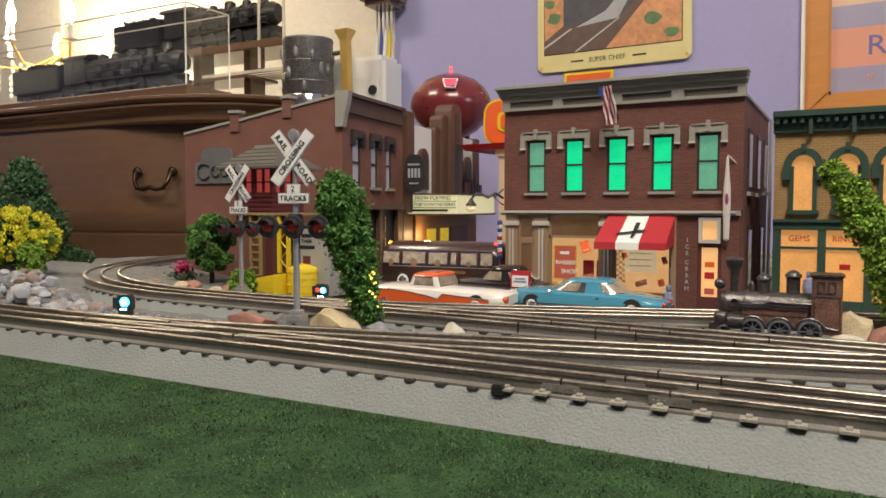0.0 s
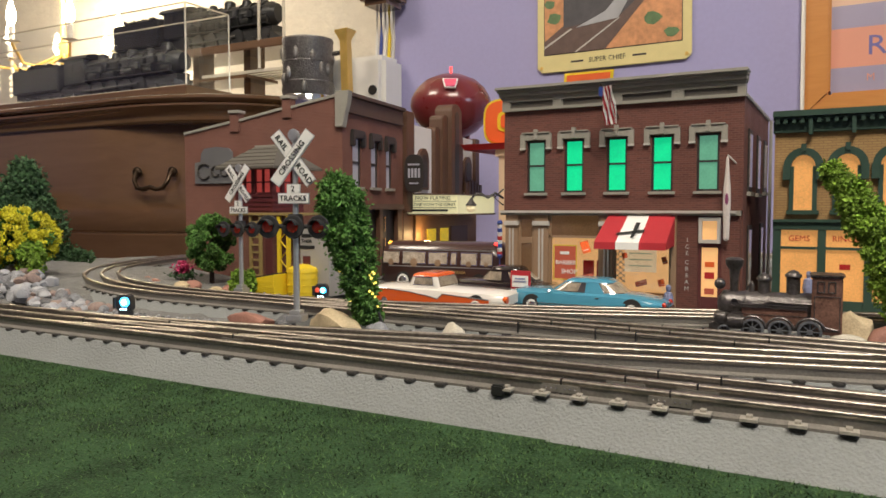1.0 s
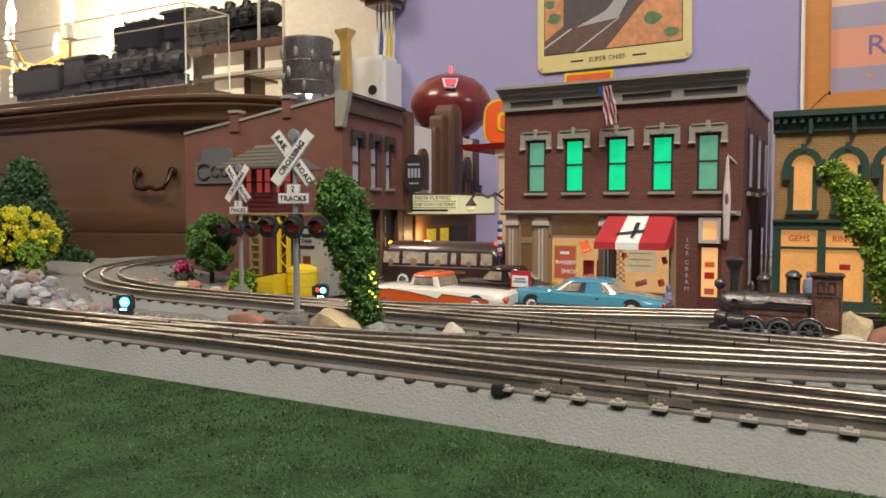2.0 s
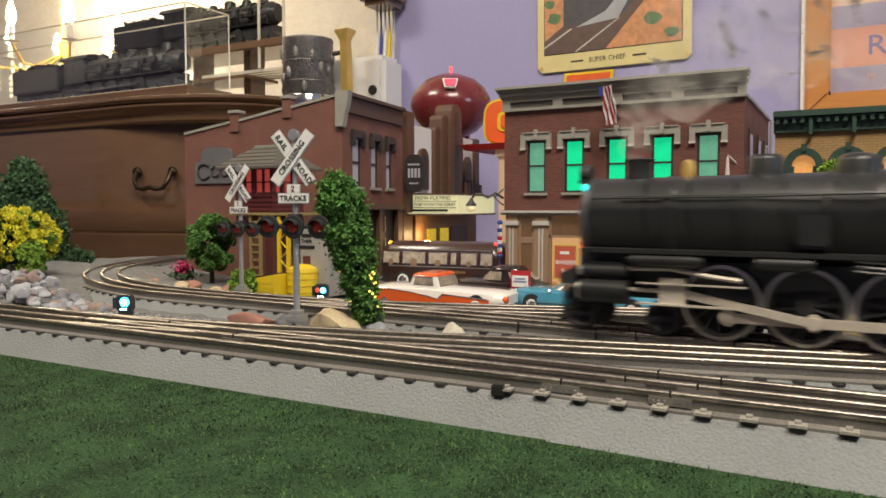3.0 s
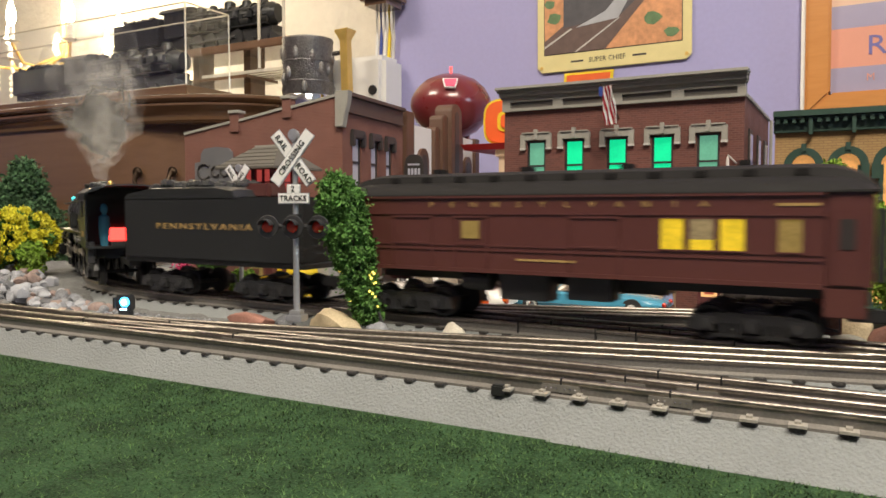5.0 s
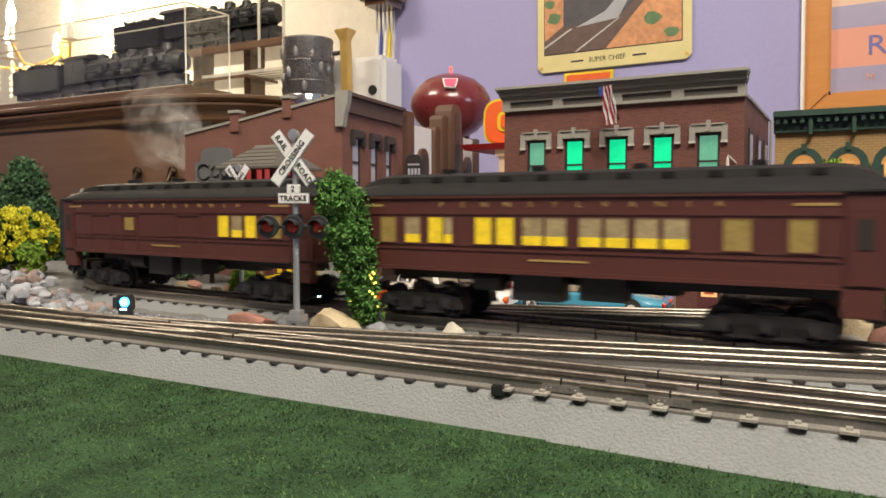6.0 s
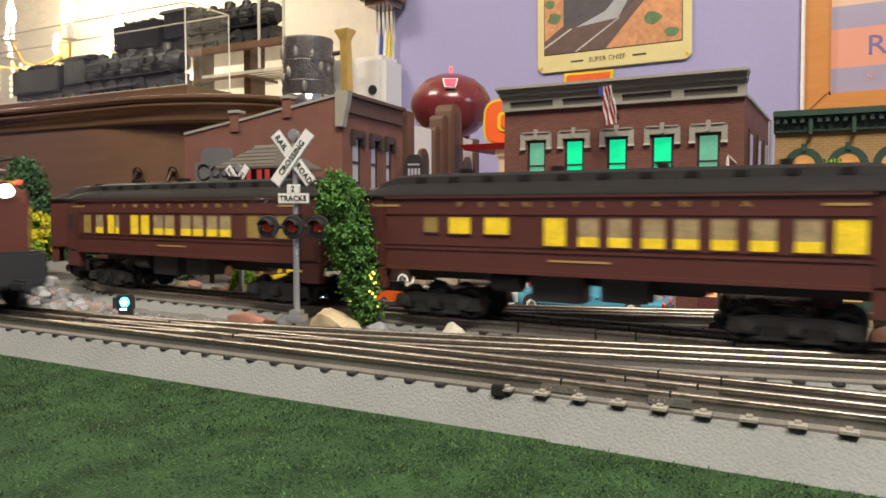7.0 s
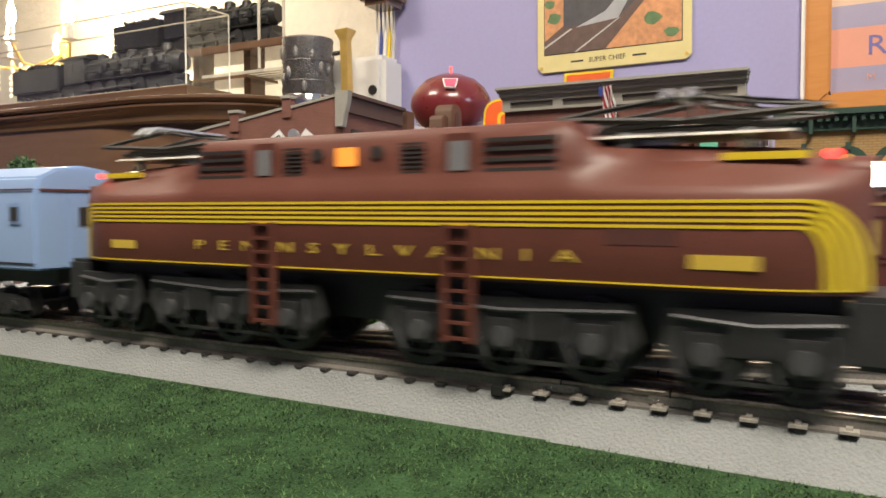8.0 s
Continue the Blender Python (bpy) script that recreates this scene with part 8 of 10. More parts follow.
automobile("parked_pickup", "orange and white coupe utility with an open bed", pose(-0.2890, 0.532, ROAD_Z, 0, 0, 2),
           [(-0.0615, 0.016, 0.0050, 0.0140), (-0.058, 0.0205, 0.0040, 0.0168), (-0.046, 0.0220, 0.0032, 0.0176), (-0.020, 0.0226, 0.0028, 0.0180), (0.0, 0.0226, 0.0028, 0.0176), (0.025, 0.0226, 0.0028, 0.0170), (0.048, 0.0222, 0.0032, 0.0162), (0.058, 0.0215, 0.0040, 0.0152), (0.0610, 0.019, 0.0050, 0.0130)],
           ((-0.0240, 0.0060, 0.0195, 0.0165), (-0.0205, 0.0025, 0.0178, 0.0262), 8), 0.0292, ("whitecar", "orangecar"),
           [(262, 271.5, 0.30, 0.88), (278, 268.5, 0.30, 0.88), (328, 392, 0.20, 0.90), (148, 212, 0.20, 0.90)], (-0.043, 0.038), ranchero_extras)

automobile("parked_sedan", "glossy black rounded sedan behind the pickup", pose(-0.262, 0.598, ROAD_Z, 0, 0, 3),
           [(-0.050, 0.012, 0.005, 0.0150), (-0.046, 0.0165, 0.0040, 0.0170), (-0.036, 0.019, 0.0032, 0.0180), (-0.015, 0.0200, 0.0028, 0.0185), (0.0, 0.0202, 0.0028, 0.0185), (0.022, 0.0200, 0.0028, 0.0180), (0.038, 0.019, 0.0032, 0.0165), (0.046, 0.016, 0.0042, 0.0140), (0.050, 0.010, 0.0055, 0.0105)],
           ((-0.024, 0.036, 0.0172, 0.0165), (-0.012, 0.018, 0.0145, 0.0275), 3), 0.0315, ("blackcar", "blackcar"),
           [(215, 266, 0.2, 0.85), (274, 300, 0.2, 0.85), (335, 385, 0.3, 0.85), (155, 205, 0.2, 0.85)], (-0.032, 0.031))


def bus():
    t = thing("bus", "dark brown vintage bus with lit passenger windows", "bus", m=pose(-0.335, 0.652, ROAD_Z, 0, 0, 4) @ Matrix.Diagonal((1, 1, 1.09, 1)))
    bm = bmesh.new()
    h, tail = 0.080, 0.054
    def ring(x, k, top):
        return [(x, -0.021 * k, 0.006), (x, -0.024 * k, 0.009), (x, -0.024 * k, 0.030), (x, -0.021 * k, top - 0.004), (x, -0.013 * k, top), (x, 0.013 * k, top), (x, 0.021 * k, top - 0.004), (x, 0.024 * k, 0.030), (x, 0.024 * k, 0.009), (x, 0.021 * k, 0.006)]
    loft(bm, [ring(-h, 0.70, 0.036), (ring(-h + 0.004, 0.90, 0.0410)), ring(-h + 0.012, 1, 0.0435), ring(tail - 0.014, 1, 0.0435), ring(tail - 0.006, 0.94, 0.0405), ring(tail - 0.002, 0.85, 0.034), ring(tail, 0.75, 0.026)])
    part("body", bm, M["buspaint"], t, smooth=True)
    for s in (-1, 1):
        for xa, xb in ((-0.0745, -0.0560), (-0.0525, -0.0275), (-0.0245, -0.0040), (-0.0010, 0.0055), (0.0095, 0.0265), (0.0295, 0.0420)):
            for nm, g, lift, mt, up in (("window_frame", 0.0, 0.0005, "chrome", None), ("pane", 0.0007, 0.0008, "buspane", "frame")):
                bm = bmesh.new()
                rows = [[(x, s * (w + e), z) for x, z, w in ((xa + g, 0.0240 + g, 0.0240), (xb - g, 0.0240 + g, 0.0240), (xb - g, 0.0350 - g, 0.0229), (xa + g, 0.0350 - g, 0.0229))] for e in (-0.0006, lift)]
                loft(bm, rows)
                wf = part(nm, bm, M[mt], t if up is None else wf)
            bm = bmesh.new()
            rod(bm, ((xa + xb) / 2, s * 0.0240, 0.0252), ((xa + xb) / 2, s * 0.0249, 0.0252), (xb - xa) * 0.16, seg=12)
            part("seat_back", bm, M["cream"], wf)
        for z in (0.0365, 0.0215):
            bm = bmesh.new()
            box(bm, -h + 0.012, tail - 0.014, min(s * 0.0218, s * (0.0226 if z > 0.03 else 0.0245)), max(s * 0.0218, s * (0.0226 if z > 0.03 else 0.0245)), z, z + 0.0007)
            part("side_trim", bm, M["silver"], t)
        for x in (-0.052, 0.028):
            wheel_on(t, x, s * 0.0225, r=0.0085)
    lettering("letters", "PENNSYLVANIA", 0.0042, M["dullgold"], t, pose(0.0, -0.0243, 0.0175) @ FRONT)
    bm = bmesh.new()
    for s in (-1, 1):
        box(bm, -h + 0.0005, -h + 0.0035, s * 0.0085 - 0.0065, s * 0.0085 + 0.0065, 0.023, 0.034)
    part("windscreen", bm, M["buspane"], t)
    for s in (-1, 1):
        bm = bmesh.new()
        ball(bm, (-h + 0.001, s * 0.012, 0.0125), 0.002, 0.003, 0.003, u=10, v=6)
        part("headlight", bm, M["bushead"], t)
    bm = bmesh.new()
    ball(bm, (-h + 0.007, -0.011, 0.0418), 0.0028, 0.0020, 0.0016, u=8, v=6)
    part("roof_lamp", bm, M["amber"], t, "glowing amber roof lamp")
    bm = bmesh.new()
    ball(bm, (tail - 0.012, -0.014, 0.0425), 0.0022, 0.0020, 0.0015, u=8, v=6)
    part("tail_lamp", bm, M["redglow"], t, "glowing red tail lamp")
    bm = bmesh.new()
    box(bm, -h - 0.0012, -h + 0.004, -0.019, 0.019, 0.0065, 0.0090)
    part("bumper", bm, M["chrome"], t, bevel=0.0008)


M["buspane"] = mat("bus_pane", (0.24, 0.20, 0.16), 0.12, vary=0.95, coarse=230, bump=0, glow=(0.9, 0.68, 0.46), power=0.20, coat=0.6)
M["bushead"] = glow_mat("bus_headlight", (1.0, 0.8, 0.4), 1.6, 0.0)
bus()


def street():
    bm = bmesh.new()
    prism_z(bm, [(-0.38, 0.505), (-0.10, 0.535), (-0.02, 0.560), (0.3, 0.575), (0.3, 0.70), (-0.40, 0.80), (-0.44, 0.66), (-0.40, 0.56)], 0.001, 0.0050)
    tagged(part("road", bm, M["street"]), "grey street in front of the shops", "road", kind="structure")


street()


def street_doll():
    t = thing("street_doll", "tiny painted figurine sitting by the blue coupe", "figurine", m=pose(-0.1225, 0.590, ROAD_Z))
    bm = bmesh.new()
    lathe(bm, [(0.0034, 0), (0.0040, 0.006), (0.0040, 0.010), (0.0030, 0.0145), (0.0011, 0.0155), (0.0019, 0.0172), (0.0021, 0.019), (0.0013, 0.0205), (0.0002, 0.021)], seg=10)
    part("figure", bm, M["posterblue"], t)


street_doll()


def sandwich_board():
    t = thing("sign_board", "small red and white sidewalk sign board", "sign", m=pose(-0.2390, 0.573, ROAD_Z, 0, 0, 3))
    bm = bmesh.new()
    box(bm, -0.0085, 0.0085, -0.0012, 0.0012, 0.010, 0.0285)
    b = part("board", bm, M["awningred"], t, bevel=0.0004)
    bm = bmesh.new()
    box(bm, -0.0070, 0.0070, -0.0016, -0.0012, 0.0150, 0.0245)
    f = part("face", bm, M["signwhite"], b)
    for z, w in ((0.0218, 0.009), (0.0195, 0.011)):
        bm = bmesh.new()
        box(bm, -w / 2, w / 2, -0.0019, -0.0016, z - 0.0006, z + 0.0006)
        part("letter_bar", bm, M["posterblue"], f)
    for x in (-0.006, 0.006):
        bm = bmesh.new()
        box(bm, x - 0.0008, x + 0.0008, -0.0010, 0.0010, 0, 0.010)
        part("leg", bm, M["awningred"], t)


sandwich_board()


def bronze_engine():
    t = thing("bronze_toy_engine", "small dark bronze toy steam engine standing beside the track", "toy train", m=pose(-0.0335, 0.460, 0.0115, 0, 0, 1.5))
    turn = Euler((0, radians(90), 0)).to_matrix()
    bm = bmesh.new()
    lathe(bm, [(0.0004, -0.0335), (0.004, -0.0330), (0.0074, -0.0305), (0.0080, -0.029), (0.0075, -0.0275), (0.0076, -0.005), (0.0079, 0.0165)], (0, 0, 0.0185), 24, turn)
    part("boiler", bm, M["bronze"], t, smooth=True)
    for x in (-0.018, -0.006, 0.006):
        bm = bmesh.new()
        lathe(bm, [(0.0072, -0.0005), (0.0080, -0.0005), (0.0080, 0.0005), (0.0072, 0.0005)], (x, 0, 0.0185), 24, turn)
        part("boiler_band", bm, M["bronze"], t)
    bm = bmesh.new()
    ball(bm, (-0.0320, -0.003, 0.0300), 0.0032)
    part("lamp", bm, M["bronze"], t, smooth=True)
    bm = bmesh.new()
    lathe(bm, [(0.0026, 0.0245), (0.0023, 0.028), (0.0025, 0.034), (0.0029, 0.038), (0.0050, 0.0415), (0.0052, 0.044), (0.0036, 0.0452), (0.0004, 0.0454)], (-0.0245, 0, 0), 18)
    part("funnel", bm, M["bronze"], t, smooth=True)
    for x, r, z in ((-0.0085, 0.0034, 0.0370), (0.0065, 0.0036, 0.0392)):
        bm = bmesh.new()
        lathe(bm, [(r * 1.15, 0.0245), (r, 0.0265), (r, z - 0.0045), (r * 1.25, z - 0.004), (r * 1.2, z - 0.0028), (r * 0.7, z - 0.001), (0.0004, z)], (x, 0, 0), 16)
        part("dome", bm, M["bronze"], t, smooth=True)
    bm = bmesh.new()
    lathe(bm, [(0.0018, 0.0255), (0.0015, 0.030), (0.0004, 0.0320)], (-0.0150, 0, 0), 8)
    part("bell", bm, M["bronze"], t)
    bm = bmesh.new()
    box(bm, 0.0160, 0.0310, -0.0105, 0.0105, 0.0050, 0.0360)
    cab = part("cab", bm, M["bronze2"], t, "reddish bronze cab with speckled tone", bevel=0.0008)
    bm = bmesh.new()
    box(bm, 0.0145, 0.0322, -0.0116, 0.0116, 0.0360, 0.0376)
    part("cab_roof", bm, M["bronze"], t, bevel=0.0009)
    for x in (0.0205, 0.0258):
        bm = bmesh.new()
        for a, b, c, d in ((x - 0.002, x + 0.002, 0.0278, 0.0285), (x - 0.002, x + 0.002, 0.0335, 0.0342), (x - 0.002, x - 0.0013, 0.0285, 0.0335), (x + 0.0013, x + 0.002, 0.0285, 0.0335)):
            box(bm, a, b, -0.0112, -0.0104, c, d)
        part("cab_window", bm, M["bronze"], cab)
    bm = bmesh.new()
    box(bm, -0.029, 0.0305, -0.0090, 0.0090, 0.0060, 0.0135)
    box(bm, -0.025, 0.014, -0.0100, 0.0100, 0.0135, 0.0148)
    part("frame", bm, M["bronze"], t, bevel=0.0005)
    bm = bmesh.new()
    rod(bm, (-0.0265, -0.0100, 0.0095), (-0.0180, -0.0100, 0.0095), 0.0042, seg=14)
    part("cylinder", bm, M["bronze"], t, bevel=0.0006)
    bm = bmesh.new()
    tube(bm, [(-0.014, -0.0088, 0.0200), (-0.008, -0.0088, 0.0203), (-0.005, -0.0086, 0.0216), (0.004, -0.0086, 0.0212), (0.016, -0.0088, 0.0212)], 0.0007, 6)
    part("reach_rod", bm, M["bronze"], t)
    for x, r in ((-0.0285, 0.0036), (-0.0135, 0.0060), (0.0005, 0.0060), (0.0155, 0.0062)):
        bm = bmesh.new()
        lathe(bm, [(r * 0.78, -0.0014), (r, -0.0014), (r, 0.0014), (r * 0.78, 0.0014), (r * 0.78, -0.0014)], (x, -0.0108, r), 24, Euler((radians(90), 0, 0)).to_matrix())
        rod(bm, (x, -0.0122, r), (x, -0.0094, r), r * 0.24, seg=10)
        for k in range(8):
            a = k * math.pi / 4
            rod(bm, (x, -0.0108, r), (x + r * 0.85 * math.cos(a), -0.0108, r + r * 0.85 * math.sin(a)), r * 0.07, seg=5)
        w = part("wheel", bm, M["bronze3"], t, smooth=True)
        bm = bmesh.new()
        rod(bm, (x, -0.0100, r), (x, -0.0096, r), r * 0.8, seg=18)
        part("wheel_back", bm, M["sash"], w)
    bm = bmesh.new()
    loft(bm, [[(-0.030, -0.008, 0.010), (-0.030, 0.008, 0.010), (-0.030, 0.008, 0.003), (-0.030, -0.008, 0.003)], [(-0.038, -0.001, 0.006), (-0.038, 0.001, 0.006), (-0.038, 0.001, 0.002), (-0.038, -0.001, 0.002)]])
    part("cowcatcher", bm, M["bronze"], t)
    bm = bmesh.new()
    box(bm, -0.0195, 0.0140, -0.0096, 0.0096, 0.0085, 0.0178)
    part("side_skirt", bm, M["bronze2"], t, "reddish lower casing with speckled tone", bevel=0.0006)
    for x, r in ((-0.0135, 0.0060), (0.0005, 0.0060), (0.0155, 0.0062)):
        bm = bmesh.new()
        tube(bm, [(x + (r + 0.0011) * math.cos(a), -0.0112, r + (r + 0.0011) * math.sin(a)) for a in [0.25 + (math.pi - 0.5) * k / 12 for k in range(13)]], 0.0008, 6)
        part("wheel_guard", bm, M["bronze"], t)
    for z in (0.0178, 0.0192):
        bm = bmesh.new()
        box(bm, -0.020, 0.0140, -0.0106, -0.0090, z, z + 0.0006)
        part("running_strip", bm, M["bronze"], t)
    bm = bmesh.new()
    lathe(bm, [(0.0018, -0.0005), (0.0024, -0.0005), (0.0024, 0.0005), (0.0018, 0.0005), (0.0018, -0.0005)], (-0.0235, -0.0078, 0.0200), 14, Euler((radians(90), 0, 0)).to_matrix())
    part("port_ring", bm, M["bronze"], t)
    bm = bmesh.new()
    ball(bm, (-0.0300, -0.0050, 0.0105), 0.0052, 0.0050, 0.0045)
    part("steam_chest", bm, M["bronze"], t, smooth=True)
    bm = bmesh.new()
    tube(bm, [(0.0175, -0.0110, 0.0145), (0.0178, -0.0112, 0.0108), (0.0200, -0.0112, 0.0098), (0.0260, -0.0112, 0.0085), (0.0290, -0.0110, 0.0080)], 0.0006, 6)
    part("feed_pipe", bm, M["bronze"], cab)
    for z0, z1, q0, q1 in ((0.0070, 0.0255, 0.0172, 0.0300),):
        for a, b, c, d in ((q0, q1, z0, z0 + 0.0005), (q0, q1, z1, z1 + 0.0005), (q0, q0 + 0.0005, z0, z1), (q1 - 0.0005, q1, z0, z1)):
            bm = bmesh.new()
            box(bm, a, b, -0.0109, -0.0104, c, d)
            part("panel_bead", bm, M["bronze"], cab)


M["bronze3"] = mat("blued_wheel_metal", (0.17, 0.18, 0.20), 0.42, 0.5, vary=0.5, coarse=150, bump=0.2)
# reddish metal; its uneven tone paints in speckled highlights
M["bronze2"] = mat("speckled_bronze", (0.25, 0.135, 0.10), 0.42, 0.5, vary=0.6, coarse=120, bump=0.2)
bronze_engine()

# ================= signals =================


def crossing_signal(m, scale, label, base="silver"):
    t = thing("crossing_signal", label, "railroad signal", "crossing signals", m=m @ Matrix.Diagonal((scale, scale, scale, 1)))
    bm = bmesh.new()
    box(bm, -0.0052, 0.0052, -0.0052, 0.0052, 0.0, 0.0042)
    box(bm, -0.0036, 0.0036, -0.0036, 0.0036, 0.0042, 0.0070)
    part("base", bm, M[base], t, "silver stepped base", bevel=0.0005)
    bm = bmesh.new()
    rod(bm, (0, 0, 0.006), (0, 0, 0.111), 0.0020, 0.0017, 14)
    part("mast", bm, M["silver"], t, smooth=True)
    bm = bmesh.new()
    rod(bm, (0, -0.0030, 0.1130), (0, 0.0012, 0.1130), 0.0038, 0.0030, 16)
    rod(bm, (0, 0, 0.1085), (0, 0, 0.1110), 0.0026, seg=12)
    part("bell", bm, M["silver"], t, "silver bell", bevel=0.0006)
    for k, (s, words) in enumerate(((1, ("RAIL", "ROAD")), (-1, ("CROSSING",)))):
        ang = 52 * s
        mm = pose(0, -0.0030 - 0.0010 * k, 0.0990, 0, ang, 0)
        bm = bmesh.new()
        box(bm, -0.0188, 0.0188, -0.0006, 0.0006, -0.0034, 0.0034, mm)
        b = part("crossbuck_board", bm, M["signwhite"], t, "white crossbuck board with black letters", bevel=0.0002)
        bm = bmesh.new()
        box(bm, -0.0192, 0.0192, -0.0002, 0.0006, -0.0038, 0.0038, mm)
        part("board_edge", bm, M["silver"], b)
        for j, w in enumerate(words):
            off = (-0.0118, 0.0118)[j] if len(words) > 1 else 0.0
            lettering("letters", w, 0.0050, M["ink"], b, mm @ pose(off, -0.0008, 0) @ FRONT, spacing=1.05)
    bm = bmesh.new()
    box(bm, -0.0098, 0.0098, -0.0036, -0.0024, 0.0720, 0.0778)
    box(bm, -0.0040, 0.0040, -0.0036, -0.0024, 0.0778, 0.0832)
    tr = part("track_count_board", bm, M["signwhite"], t, "white two-tracks plate", bevel=0.0002)
    bm = bmesh.new()
    box(bm, -0.0102, 0.0102, -0.0030, -0.0020, 0.0716, 0.0782)
    box(bm, -0.0044, 0.0044, -0.0030, -0.0020, 0.0782, 0.0836)
    part("board_edge", bm, M["silver"], tr)
    lettering("letters", "TRACKS", 0.0047, M["ink"], tr, pose(0, -0.0038, 0.0749) @ FRONT, spacing=1.02)
    lettering("letters", "2", 0.0050, M["ink"], tr, pose(0, -0.0038, 0.0806) @ FRONT)
    bm = bmesh.new()
    tube(bm, [(-0.021, 0, 0.0580), (0.021, 0, 0.0580)], 0.0014, 8)
    rod(bm, (0, 0, 0.0545), (0, 0, 0.0635), 0.0034, seg=12)
    box(bm, -0.003, 0.003, -0.004, 0.003, 0.0600, 0.0655)
    part("cross_arm", bm, M["black"], t)
    for x in (-0.0165, 0.0, 0.0165):
        lamp = new("signal_lamp")
        lamp.parent = t
        bm = bmesh.new()
        lathe(bm, [(0.0004, 0.0008), (0.0068, 0.0008), (0.0072, 0.0), (0.0068, -0.0006), (0.0004, -0.0006)], (x, -0.004, 0.0578), 24, Euler((radians(90), 0, 0)).to_matrix())
        part("target_disc", bm, M["black"], lamp, smooth=True)
        bm = bmesh.new()
        arc = [(x + 0.0046 * math.cos(a), 0.0578 + 0.0046 * math.sin(a)) for a in [0.25 + (math.pi - 0.5) * k / 10 for k in range(11)]]
        inner = [(x + 0.0041 * math.cos(a), 0.0578 + 0.0041 * math.sin(a)) for a in [0.25 + (math.pi - 0.5) * k / 10 for k in range(11)]]
        loft(bm, [[(*arc[i][:1], y, arc[i][1]) for y in (-0.0105, -0.0045)] + [(inner[i][0], y, inner[i][1]) for y in (-0.0045, -0.0105)] for i in range(11)])
        part("hood", bm, M["black"], lamp)
        bm = bmesh.new()
        ball(bm, (x, -0.0050, 0.0578), 0.0036, 0.0016, 0.0036, u=16, v=8)
        part("lens", bm, M["redlamp"], lamp, "dark red glass lens")
    for x in (-0.0165, 0.0165):
        bm = bmesh.new()
        rod(bm, (x, 0.003, 0.0578), (x, -0.004, 0.0578), 0.0042, 0.0050, 14)
        part("lamp_housing", bm, M["black"], t)
    return t


crossing_signal(pose(-0.2940, 0.3535, 0.0185 - 0.002, 0, 0, 14), 0.995, "silver crossing signal with white crossbuck between the tracks")
crossing_signal(pose(-0.4645, 0.4850, 0.0120, 0, 0, 3), 0.955, "silver crossing signal with white crossbuck beside the tower")


def dwarf_signal(m, label, red=False):
    t = thing("dwarf_signal", label, "railroad signal", "dwarf signals", m=m)
    bm = bmesh.new()
    box(bm, -0.0058, 0.0058, -0.004, 0.004, 0, 0.0012)
    box(bm, -0.0040, 0.0040, -0.003, 0.003, 0.0012, 0.0050)
    part("foot", bm, M["black"], t, bevel=0.0003)
    bm = bmesh.new()
    prism_y(bm, [(-0.0046, 0.005), (0.0046, 0.005), (0.0052, 0.007), (0.0052, 0.0135), (0.0036, 0.0160), (-0.0036, 0.0160), (-0.0052, 0.0135), (-0.0052, 0.007)], -0.0035, 0.0035)
    part("housing", bm, M["black"], t, bevel=0.0005)
    for x, z, mt, r in (((0.0022, 0.0112, "bluelamp", 0.0024), (-0.0025, 0.0112, "redlens", 0.0020)) if red else ((0.0012, 0.0112, "bluelamp", 0.0034),)):
        bm = bmesh.new()
        ball(bm, (x, -0.0040, z), r, 0.0013, r, u=14, v=8)
        l = part("lens", bm, M[mt], t, "glowing blue lens" if mt == "bluelamp" else "red lens")
        if mt == "bluelamp":
            bm = bmesh.new()
            ball(bm, (x, -0.0050, z), r * 0.55, 0.0010, r * 0.55, u=12, v=6)
            part("filament", bm, M["bluecore"], l)
    # glints on the contacts, put in as small glowing beads
    bm = bmesh.new()
    for x in (-0.0018, 0.0, 0.0018):
        ball(bm, (x, -0.0037, 0.0062), 0.0005, u=6, v=4)
    tagged(part("contact_glints", bm, M["bluecore"], t), kind="stuff")
    bm = bmesh.new()
    box(bm, -0.0062, -0.0050, -0.0060, 0.0, 0.0070, 0.0145)
    part("side_hood", bm, M["black"], t)


M["redlens"] = glow_mat("red_lens_dim", (1.0, 0.12, 0.06), 0.5, 0.0)
dwarf_signal(pose(-0.4375, 0.3450, 0.0098, 0, 0, 24), "small black dwarf signal with a glowing blue lamp")
dwarf_signal(pose(-0.3725, 0.4790, 0.0085, 0, 0, 22), "small black dwarf signal with red and blue lamps", True)

# ================= rocks and plants =================


def rock(name, label, place, size, material, seed, group="rocks by the track", cut=5):
    rng = random.Random(seed)
    bm = bmesh.new()
    bmesh.ops.create_icosphere(bm, subdivisions=3 if max(size) > 0.0095 else 2, radius=1.0)
    o = Vector((rng.uniform(0, 50), rng.uniform(0, 50), 0))
    cuts = [(Vector((rng.gauss(0, 1), rng.gauss(0, 1), rng.gauss(0, 0.8))).normalized(), rng.uniform(0.55, 0.85)) for _ in range(cut)]
    for v in bm.verts:
        n = v.co.normalized()
        d = 1 + 0.30 * noise.noise(n * 1.1 + o) + 0.12 * noise.noise(n * 2.6 + o)
        q = n * d
        for c, lim in cuts:
            over = q.dot(c) - lim
            if over > 0:
                q = q - c * over
        v.co = Vector((q.x * size[0], q.y * size[1], max(-0.4, q.z) * size[2]))
    tagged(part(name, bm, M[material], smooth=True, m=pose(*place, 0, 0, rng.uniform(-15, 15))), label, "rock", group)


